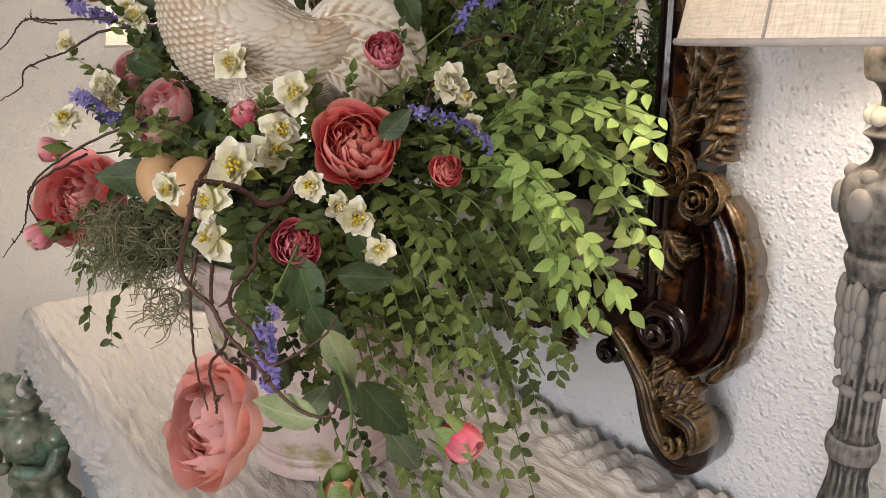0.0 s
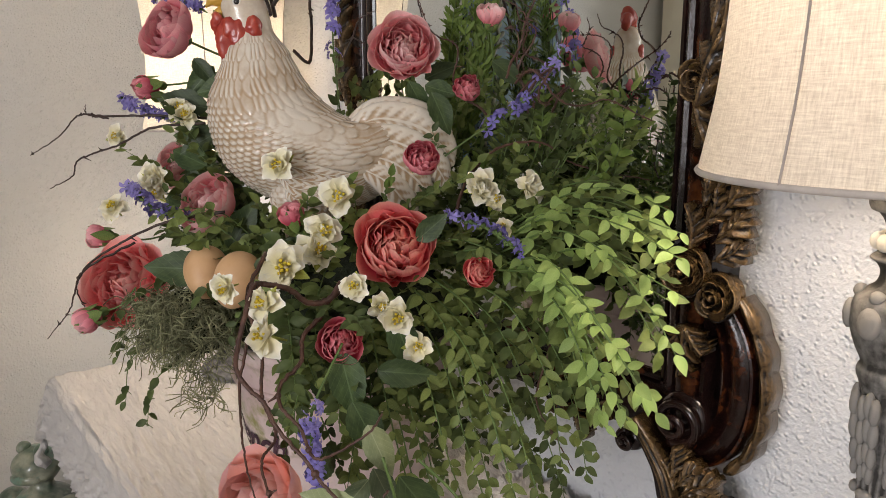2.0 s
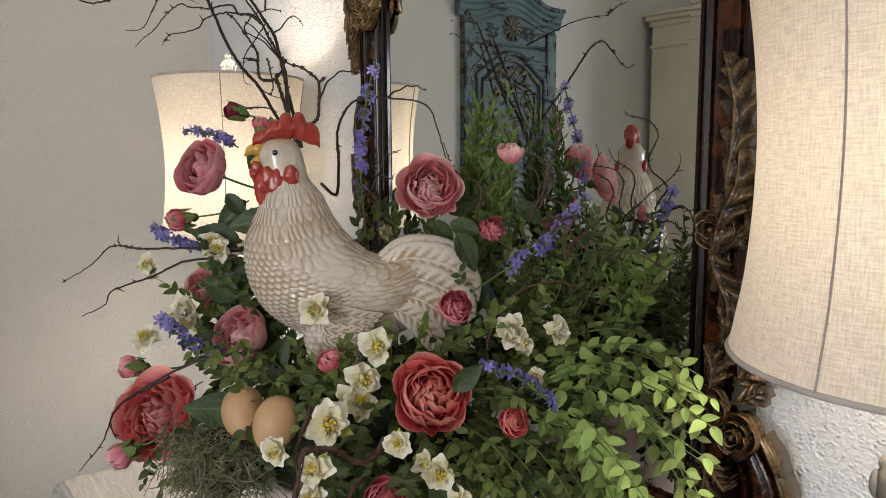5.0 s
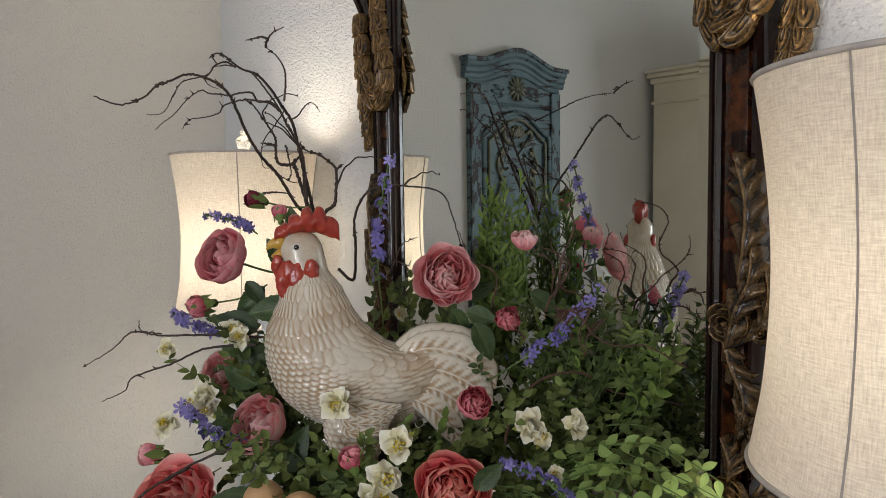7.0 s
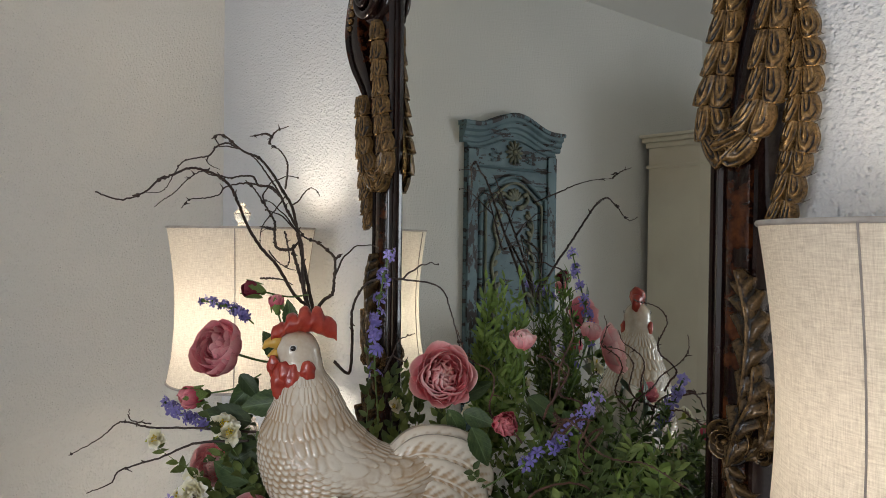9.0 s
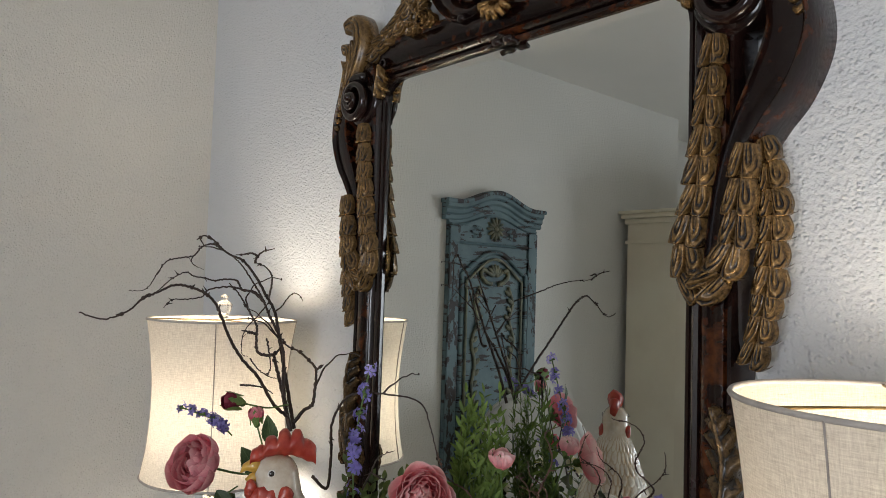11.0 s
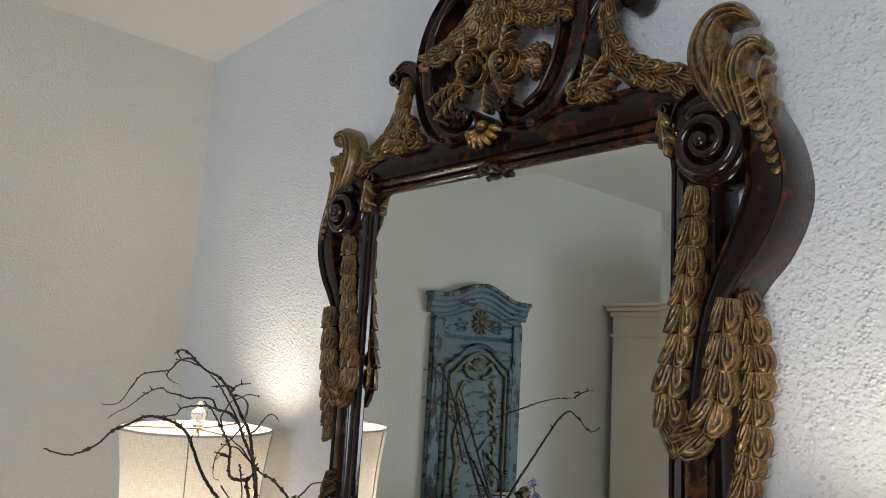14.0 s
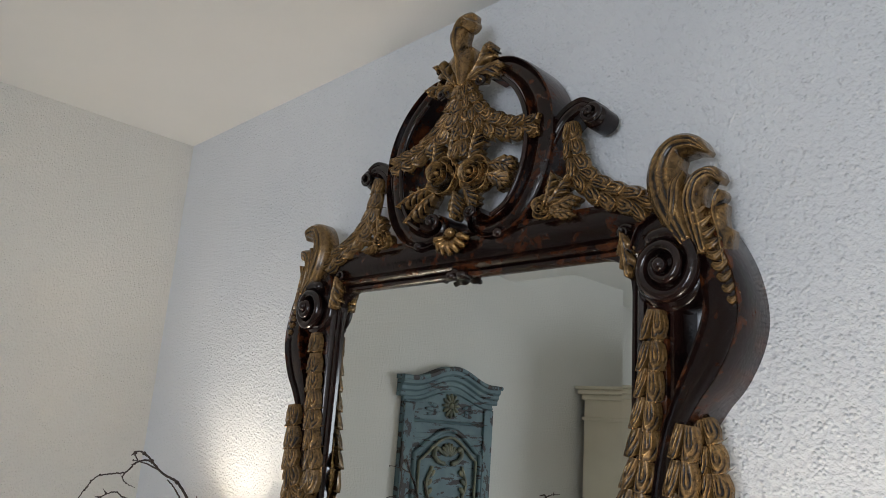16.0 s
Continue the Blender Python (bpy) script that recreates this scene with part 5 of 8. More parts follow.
def rooster(at, forward):
    bm = bmesh.new()
    U, V = Vector((forward[0], forward[1], 0)).normalized(), Vector((-forward[1], forward[0], 0)).normalized()

    def put(u, v, w):
        return Vector(at) + U * u * 0.93 + V * v * 0.93 + Vector((0, 0, w))

    def step(x):
        x = max(0.0, min(1.0, x))
        return x * x * (3 - 2 * x)

    # body sections: front point, back point (u, w), half width
    body = [(0.120, 0.2370, 0.114, 0.2370, 0.003), (0.138, 0.230, 0.097, 0.233, 0.017), (0.146, 0.216, 0.086, 0.219, 0.027), (0.143, 0.196, 0.081, 0.200, 0.029), (0.139, 0.172, 0.076, 0.182, 0.031), (0.148, 0.140, 0.062, 0.160, 0.041),
            (0.167, 0.096, 0.038, 0.118, 0.058), (0.163, 0.045, 0.008, 0.088, 0.073), (0.138, 0.004, -0.022, 0.071, 0.079), (0.085, -0.030, -0.058, 0.070, 0.075), (0.015, -0.046, -0.088, 0.072, 0.060), (-0.045, -0.035, -0.110, 0.066, 0.040), (-0.090, -0.005, -0.128, 0.056, 0.022), (-0.125, 0.022, -0.140, 0.045, 0.006)]
    line = spline(body, 24)
    n, m = len(line), 300
    base = []
    for p in line:
        row = []
        for j in range(m):
            th = 2 * math.pi * j / m
            c, s = math.cos(th), math.sin(th)
            row.append(Vector(((p[0] + p[2]) / 2 + (p[2] - p[0]) / 2 * s, p[4] * c, (p[1] + p[3]) / 2 + (p[3] - p[1]) / 2 * s)))
        base.append(row)
    arcs = [[0.0] * m]
    for i in range(1, n):
        arcs.append([arcs[-1][j] + (base[i][j] - base[i - 1][j]).length for j in range(m)])
    rows = []
    for i in range(n):
        row = []
        for j in range(m):
            q = base[i][j]
            nrm = (base[i][(j + 1) % m] - base[i][j - 1]).cross(base[min(i + 1, n - 1)][j] - base[max(i - 1, 0)][j])
            nrm = nrm.normalized() if nrm.length > 1e-9 else Vector((0, 0, 1))
            if nrm.dot(q - Vector(((line[i][0] + line[i][2]) / 2, 0, (line[i][1] + line[i][3]) / 2))) < 0:
                nrm = -nrm
            th = j / m
            wave = 1.5 * noise.noise(Vector((arcs[i][j] * 16, th * 9, 2)))
            hackle = step((q.z - (0.088 - 0.42 * (0.167 - q.x))) / 0.020)
            top = step((math.sin(2 * math.pi * th) + 0.45) / 0.3) * step((0.045 - q.x) / 0.05)
            lan = scale_relief(th * 36 + wave, arcs[i][j] / 0.0090, 7.0, 0.66, 0.0042, 2.6)
            sca = scale_relief(th * 42 + 0.3 * wave, arcs[i][j] / 0.0110, 1.30, 0.62, 0.0056, 0.74, 3)
            k = max(hackle, top)
            rise = lan * k + sca * (1 - k)
            rise *= step((0.185 - q.z) / 0.03)
            row.append(put(*(q + nrm * rise)))
        rows.append(row)
    grid(bm, rows, True)

    def blade(path, width, v_side, thick, barbs=9):
        path = [(u, v, w - 0.018 * step((-u - 0.02) / 0.09)) for u, v, w in path]
        ln = spline([(*q, w) for q, w in zip(path, width)], 22)
        k = len(ln) - 1
        top = []
        for i, q in enumerate(ln):
            a, b = ln[max(i - 1, 0)], ln[min(i + 1, k)]
            t = np.array([b[0] - a[0], b[2] - a[2]])
            t = t / (np.linalg.norm(t) + 1e-9)
            nv = np.array([-t[1], t[0]])
            r = []
            for s in (-1, -0.85, -0.65, -0.45, -0.25, -0.09, 0, 0.09, 0.25, 0.45, 0.65, 0.85, 1):
                cut = 0.0019 * math.sin((i / k * barbs - abs(s) * 1.5) * 2 * math.pi) * min(1, abs(s) * 3) * (1 - abs(s) ** 4)
                hump = thick * (1 - s * s) ** 0.5 + cut + (0.0016 if abs(s) < 0.05 else -0.0006 if abs(s) < 0.1 else 0)
                r.append((q[0] + nv[0] * s * q[3], q[1] + v_side * hump, q[2] + nv[1] * s * q[3]))
            under = [(x[0], q[1] - v_side * thick * 0.8, x[2]) for x in (r[-1], r[len(r) // 2], r[0])]
            top.append([put(*x) for x in r + under])
        vs = grid(bm, top, True)
        cap(bm, vs[0]), cap(bm, vs[-1])

    mt = Matrix((U, V, Vector((0, 0, 1)))).transposed().to_4x4()
    # thigh: a short drumstick covered with small round scales
    def thigh(sd):
        ctrl = spline([(0.046, sd * 0.036, 0.010, 0.028), (0.046, sd * 0.040, -0.020, 0.038), (0.044, sd * 0.040, -0.050, 0.036), (0.040, sd * 0.038, -0.078, 0.026), (0.052, sd * 0.042, -0.105, 0.014), (0.050, sd * 0.042, -0.150, 0.012)], 12)
        rs_, run = [], 0.0
        for i, p in enumerate(ctrl):
            if i:
                run += abs(p[2] - ctrl[i - 1][2])
            r = []
            for j in range(90):
                th = 2 * math.pi * j / 90
                h = scale_relief(j / 90 * 20, run / 0.0125, 1.25, 0.62, 0.0055, 0.74) if run < 0.125 else 0
                r.append(put(p[0] + (p[3] + h) * math.cos(th), p[1] + (p[3] * 0.72 + h) * math.sin(th), p[2]))
            rs_.append(r)
        grid(bm, rs_, True)

    # tail core
    ball(bm, put(-0.092, 0, 0.030), (0.058, 0.022, 0.040), 24, 14, 0, mt)
    for sd in (1, -1):
        thigh(sd)
        # wing: coverts and long quills
        for j in range(4):
            blade([(0.088 - 0.010 * j, sd * 0.074, 0.030 - 0.013 * j), (0.050, sd * 0.082, 0.016 - 0.013 * j), (0.010, sd * 0.081, 0.006 - 0.010 * j), (-0.024 + 0.006 * j, sd * 0.072, 0.004 - 0.006 * j)], [0.006, 0.0095, 0.0085, 0.003], sd, 0.0050, 8)
        # tail feathers, the highest arching furthest
        blade([(-0.024, sd * 0.020, 0.058), (-0.060, sd * 0.025, 0.080), (-0.098, sd * 0.026, 0.086), (-0.132, sd * 0.024, 0.074), (-0.156, sd * 0.020, 0.050), (-0.167, sd * 0.016, 0.026)], [0.010, 0.020, 0.025, 0.026, 0.022, 0.008], sd, 0.0090, 12)
        blade([(-0.034, sd * 0.032, 0.046), (-0.076, sd * 0.037, 0.058), (-0.114, sd * 0.037, 0.050), (-0.144, sd * 0.032, 0.028), (-0.160, sd * 0.026, 0.004)], [0.011, 0.021, 0.024, 0.022, 0.009], sd, 0.0090, 11)
        blade([(-0.042, sd * 0.042, 0.030), (-0.080, sd * 0.046, 0.032), (-0.114, sd * 0.044, 0.014), (-0.138, sd * 0.036, -0.014)], [0.012, 0.021, 0.021, 0.008], sd, 0.0085, 9)
        blade([(-0.044, sd * 0.050, 0.012), (-0.074, sd * 0.052, 0.004), (-0.100, sd * 0.048, -0.020), (-0.116, sd * 0.040, -0.050)], [0.012, 0.019, 0.018, 0.007], sd, 0.0080, 8)
    blade([(-0.018, 0.0, 0.060), (-0.055, 0.0, 0.088), (-0.094, 0.0, 0.100), (-0.132, 0.0, 0.092), (-0.160, 0.0, 0.066), (-0.174, 0, 0.036)], [0.008, 0.015, 0.018, 0.018, 0.015, 0.006], 1, 0.016, 12)

    # comb: a lobed blade
    lobes = []
    tall = (0.013, 0.020, 0.026, 0.029, 0.022)
    for k in range(51):
        f = k / 50 * 4.999
        q = 2 * (f % 1) - 1
        u = 0.153 - 0.094 * k / 50
        low = 0.226 + 0.014 * math.sin(math.pi * k / 50)
        lobes.append((u, low, low + tall[int(f)] * (0.60 + 0.40 * math.sqrt(max(0.0, 1 - q * q)))))
    crows = []
    for k, (u, lo, hi) in enumerate(lobes):
        r = []
        for j in range(20):
            th = 2 * math.pi * j / 20
            hw, thick = max(0.002, (hi - lo) / 2 + 0.004), 0.0160 * (0.5 + 0.5 * math.sin(math.pi * min(1, (k + 8) / 58)))
            p = put(u, thick * math.cos(th), (hi + lo) / 2 + hw * math.sin(th))
            r.append(p + (p - put(u, 0, (hi + lo) / 2)).normalized() * 0.0030 * noise.noise(p * 110))
        crows.append(r)
    vs = grid(bm, crows, True, 1)
    cap(bm, vs[0], 1), cap(bm, vs[-1], 1)
    for sd in (1, -1):
        for u, w, a, b, o in ((0.137, 0.170, 0.0150, 0.0270, 0.019), (0.119, 0.176, 0.0150, 0.0210, 0.0245), (0.101, 0.186, 0.0120, 0.0150, 0.0270), (0.149, 0.190, 0.0090, 0.0160, 0.013), (0.128, 0.184, 0.0150, 0.0140, 0.0225)):
            for v in ball(bm, put(u, sd * o, w), (a * 0.93, 0.0070, b), 26, 17, 1, mt):
                v.co += (v.co - put(u, sd * o, w)).normalized() * 0.0036 * noise.noise(v.co * 120)
        ball(bm, put(0.1205, sd * 0.0262, 0.2165), (0.0056, 0.0025, 0.0050), 14, 8, 4, mt)
        ball(bm, put(0.1205, sd * 0.0278, 0.2165), (0.0038, 0.0022, 0.0038), 12, 8, 3, mt)
    tube(bm, [put(0.140, 0, 0.220), put(0.150, 0, 0.222), put(0.160, 0, 0.219), put(0.166, 0, 0.212)], [0.0125, 0.0095, 0.0055, 0.001], 12, 2)
    tube(bm, [put(0.140, 0, 0.208), put(0.151, 0, 0.204), put(0.159, 0, 0.203)], [0.0095, 0.0065, 0.001], 12, 2)
    bmesh.ops.recalc_face_normals(bm, faces=bm.faces)
    ob = link("rooster_figurine", bm, [G_WHITE, G_RED, G_YELLOW, G_BLACK, G_SKIN])
    return tagged(ob, "glossy ivory ceramic rooster with red comb, standing among the flowers", "figurine")


rooster((0.008, -0.345, 1.274), (-0.53, -0.85))

# ---- the pot and all that is planted in it ----
POT = (-0.005, -0.330)
arrangement = thing("flower_arrangement", (0, 0, 0), "mixed silk flower arrangement in a washed pink pot on the dresser", "flower arrangement")
bm = bmesh.new()
z0 = TOP + 0.006
lathe(bm, spline([(0.004, z0 + 0.004), (0.095, z0 + 0.002), (0.106, z0 + 0.008), (0.104, z0 + 0.020), (0.100, z0 + 0.030), (0.121, z0 + 0.09), (0.142, z0 + 0.17), (0.154, z0 + 0.25), (0.158, z0 + 0.29), (0.164, z0 + 0.300), (0.166, z0 + 0.312), (0.160, z0 + 0.318), (0.152, z0 + 0.31), (0.148, z0 + 0.25)], 4), 64, (*POT, 0))
pot = part("pot", finish(bm), M_POT, arrangement, "washed pink pot with green wear and plum lettering")
for zz, rr in ((z0 + 0.030, 0.101), (z0 + 0.262, 0.1560)):
    bm = bmesh.new()
    tube(bm, [(POT[0] + rr * math.cos(a), POT[1] + rr * math.sin(a), zz) for a in [2 * math.pi * i / 64 for i in range(65)]], 0.004, 8, ends=False)
    part("pot_ring", bm, M_POT, pot)
# near-black lumpy ball added in the pot's mouth, behind the leaves
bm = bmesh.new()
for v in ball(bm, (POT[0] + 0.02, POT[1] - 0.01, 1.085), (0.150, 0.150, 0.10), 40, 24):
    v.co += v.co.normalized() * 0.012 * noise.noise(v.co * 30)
part("pot_filling", bm, M_FILLING, arrangement)


# lettering wrapped on the pot
def lettering(word, mid_angle, z, size):
    cu = bpy.data.curves.new("lettering", "FONT")
    cu.body, cu.size, cu.align_x, cu.shear, cu.extrude, cu.offset = word, size, "CENTER", 0.35, 0.0, 0.0012
    tmp = new("lettering", cu)
    bpy.context.view_layer.update()
    me = bpy.data.meshes.new_from_object(tmp.evaluated_get(bpy.context.evaluated_depsgraph_get()))
    bpy.data.objects.remove(tmp)
    bm = bmesh.new()
    bm.from_mesh(me)
    bmesh.ops.subdivide_edges(bm, edges=[e for e in bm.edges if e.calc_length() > 0.008], cuts=2)
    for v in bm.verts:
        w = z + v.co.y
        r = 0.142 + (w - z0 - 0.17) * 0.16 + 0.0022
        a = mid_angle + v.co.x / r
        v.co = (POT[0] + r * math.cos(a), POT[1] + r * math.sin(a), w)
    part("lettering", bm, M_INK, pot, "dark plum script lettering")


lettering("french", radians(-92), 0.908, 0.056)


# ---- petals and leaves, a few shapes shared by all ----
def petal_mesh(name, w, cup, roll, ruffle, material, seed, nu=8, nv=8):
    """A rounded petal 1 long: base at the origin, z along it, the flower's axis on -y."""
    rng = random.Random(seed)
    ph = rng.uniform(0, 6)
    bm = bmesh.new()
    rows = []
    for i in range(nv + 1):
        v = i / nv
        row = []
        for j in range(nu + 1):
            u = 2 * j / nu - 1
            half = w * (0.30 + 0.70 * math.sin(math.pi * 0.5 * min(1.0, v * 1.35)))
            top = v * (1 - 0.40 * abs(u) ** 2.6 * v)
            x = half * math.sin(u * (0.75 + 0.55 * cup)) / math.sin(0.75 + 0.55 * cup)
            bend = half * (1 - math.cos(u * (0.75 + 0.55 * cup))) * 1.1
            y = -bend + 0.22 * math.sin(math.pi * v * 0.9) * cup + roll * max(0, v - 0.5) ** 2 * 2.8 + ruffle * v * v * math.sin(u * 5 + ph)
            z = top - abs(roll) * 0.30 * max(0, v - 0.6) + ruffle * 0.5 * v * v * math.sin(u * 6 + ph * 2)
            row.append((x, y, z))
        rows.append(row)
    grid(bm, rows)
    me = bpy.data.meshes.new(name)
    bm.to_mesh(me)
    bm.free()
    me.materials.append(material)
    return me


PETALS = {}


def petal_set(material):
    if material.name not in PETALS:
        PETALS[material.name] = [petal_mesh("petal", w, c, r, f, material, i) for i, (w, c, r, f) in enumerate(((0.36, 1.1, -0.14, 0.06), (0.62, 1.15, -0.02, 0.03), (0.70, 1.05, 0.06, 0.03), (0.74, 0.95, 0.16, 0.035), (0.74, 0.8, 0.26, 0.04), (0.42, 0.9, 0.02, 0.16)))]
    return PETALS[material.name]


def facing(at, way):
    """A pose whose z axis points along way."""
    return Matrix.Translation(at) @ Vector(way).to_track_quat("Z", "Y").to_matrix().to_4x4()


def piece(name, me, m, parent):
    ob = new(name, me)
    ob.parent = parent
    ob.matrix_basis = m
    return ob


def leaf_mesh(name, w, fold, bend, material, serrate=0.0, n=8):
    """A leaf 1 long along x, upper side +z."""
    bm = bmesh.new()
    rows = []
    for i in range(n + 1):
        k = i / n
        half = w * math.sin(math.pi * k ** 0.82) ** 0.85 * (1 - 0.18 * k) if 0 < k < 1 else 0.004
        half *= 1 + serrate * (1 if i % 2 else -1)
        z = -bend * k * k
        rows.append([(k, s * half, z + fold * abs(s) * half + 0.015 * math.sin(k * 9 + s * 2) * abs(s)) for s in (-1, -0.5, 0, 0.5, 1)])
    grid(bm, rows, flip=True)
    me = bpy.data.meshes.new(name)
    bm.to_mesh(me)
    bm.free()
    me.materials.append(material)
    return me


def rose(at, way, r, material, rings=6, name="rose", label="", sepals=True, stem=None, seed=1, opened=1.5):
    """A full garden rose, r its radius; way: where it looks."""
    rng = random.Random(seed)
    ms = petal_set(material)
    bm = bmesh.new()
    ball(bm, (0, 0, r * 0.18), (r * 0.30, r * 0.30, r * 0.42), 14, 10)
    ob = part(name, bm, material, arrangement, label)
    ob.matrix_basis = facing(at, way)
    plan = ((6, 0.06, -10, 0.80, 0), (9, 0.17, -6, 0.90, 5), (11, 0.29, 1, 0.96, 5), (12, 0.41, 7, 0.96, 5), (8, 0.52, 11, 1.00, 1), (7, 0.58, 19, 1.02, 2), (7, 0.60, 30, 1.00, 3))[:rings]
    total, fat = (1.0, 1.0) if rings > 4 else (1.40, 1.08)
    for k, (cnt, base, tilt, length, shape) in enumerate(plan):
        off = rng.uniform(0, 6.28)
        for j in range(cnt):
            a = off + 2 * math.pi * j / cnt + rng.uniform(-0.16, 0.16)
            s = r * length * total * rng.uniform(0.92, 1.08)
            m = Matrix.Rotation(a, 4, "Z") @ Matrix.Translation((0, r * base * fat, -r * 0.12 + r * 0.05 * (k < 3))) @ Matrix.Rotation(radians(-(tilt + opened * k + rng.uniform(-6, 6))), 4, "X") @ Matrix.Rotation(rng.uniform(-0.15, 0.15), 4, "Y") @ Matrix.Diagonal((s * fat, s * fat, s, 1))
            piece("petal", ms[shape if rng.random() > 0.2 else 5], m, ob)
    if sepals:
        for j in range(5):
            a = 2 * math.pi * j / 5 + 0.3
            s = r * (0.85 if rings > 4 else rng.uniform(1.35, 1.70))
            m = Matrix.Rotation(a, 4, "Z") @ Matrix.Translation((r * (0.12 if rings > 4 else 0.60), 0, -r * 0.30)) @ Matrix.Rotation(radians(-25 if rings > 4 else -80 + rng.uniform(-6, 6)), 4, "Y") @ Matrix.Diagonal((s, s * (0.8 if rings > 4 else 1.30), s, 1))
            piece("sepal", SEPAL, m, ob)
    bm = bmesh.new()
    ball(bm, (0, 0, -r * 0.32), (r * 0.22, r * 0.22, r * 0.24) if rings > 4 else (r * 0.29, r * 0.29, r * 0.30), 12, 8)
    L = r * 1.8 if stem is None else stem
    tube(bm, spline([(0, 0, -r * 0.3), (0.01, 0, -r * 0.3 - L * 0.5), (0.0, 0.01, -r * 0.3 - L)], 5), max(0.0014, r * 0.045), 6)
    part("stem", bm, M_STEM, ob)
    return ob


M_SEPAL = mat("green_sepal", (0.10, 0.165, 0.035), (0.20, 0.28, 0.075), 40, 0.55, rand=0.15, bump=0)
SEPAL = leaf_mesh("sepal", 0.19, 0.5, -0.10, M_SEPAL, 0.0)


def bud(at, way, r, material, seed=1, stem=None, label=""):
    return rose(at, way, r, material, 3, "rose_bud", label, True, stem, seed)


rose((0.205, -0.383, 1.204), (0.72, -0.55, 0.42), 0.040, P_CORAL, 7, seed=3, opened=-0.9, label="large open coral rose")
rose((0.022, -0.238, 1.436), (0.78, -0.55, 0.28), 0.0365, P_PINK, 7, seed=4, label="round pink garden rose", stem=0.18)
rose((-0.225, -0.460, 1.462), (0.28, -0.80, 0.30), 0.040, P_DUSTY, 6, seed=5, label="dusty pink garden rose", stem=0.12)
rose((-0.195, -0.562, 1.112), (0.60, -0.68, 0.38), 0.047, P_SALMON, 7, seed=6, label="open coral rose with ruffled petals", opened=3)
rose((-0.125, -0.458, 1.222), (0.35, -0.75, 0.45), 0.040, P_PINK, 6, seed=7)
rose((-0.300, -0.440, 1.262), (0.35, -0.8, 0.3), 0.034, P_PINK, 6, seed=8)
rose((0.262, -0.492, 1.135), (0.78, -0.45, 0.35), 0.0210, P_MAGENTA, 6, seed=9, label="small pink rose with tight heart", stem=0.02)
rose((0.293, -0.338, 1.188), (0.78, -0.4, 0.3), 0.0155, P_CORAL, 6, seed=10)
rose((0.259, -0.568, 0.974), (0.16, -0.85, 0.42), 0.050, P_PEACH, 7, opened=-0.6, seed=11, label="large peach-pink rose facing down the front", stem=0.05)
rose((0.192, -0.338, 1.300), (0.75, -0.40, 0.50), 0.022, P_MAGENTA, 5, "rose_bud", seed=12, label="deep pink half-open rose")
rose((0.121, -0.208, 1.380), (0.75, -0.5, 0.35), 0.0185, P_MAGENTA, 4, "rose_bud", seed=13)
bud((-0.262, -0.485, 1.392), (-0.10, -0.85, -0.12), 0.024, P_MAGENTA, 14, 0.09)
bud((-0.232, -0.405, 1.552), (-0.05, -0.95, 0.22), 0.020, P_BURG, 15, 0.08)
bud((-0.210, -0.384, 1.524), (0.05, -0.15, 1.0), 0.017, P_MAGENTA, 16, 0.08)
bud((-0.243, -0.575, 1.178), (-0.2, -0.9, 0.12), 0.022, P_DUSTY, 17, 0.08)
bud((-0.150, -0.620, 1.092), (-0.2, -0.8, -0.35), 0.023, P_DUSTY, 18, 0.05)
bud((0.110, -0.456, 1.230), (0.1, -0.45, 0.9), 0.020, P_MAGENTA, 19, 0.05)
bud((0.447, -0.467, 1.014), (0.55, 0.25, -0.35), 0.023, P_MAGENTA, 20, 0.07)
bud((0.430, -0.556, 0.995), (0.20, -0.15, -1.0), 0.026, P_PEACH, 21, 0.09)
rose((0.074, -0.124, 1.476), (0.25, -0.15, 0.95), 0.019, P_PINK, 4, "rose_bud", seed=22, stem=0.15, label="upright pink rose bud")


# ---- small white blooms ----
WHITE_PETALS = [petal_mesh("petal", w, c, r, f, P_WHITE, i + 30) for i, (w, c, r, f) in enumerate(((0.52, 0.70, 0.00, 0.10), (0.62, 0.50, 0.10, 0.11), (0.58, 0.30, 0.22, 0.11)))]


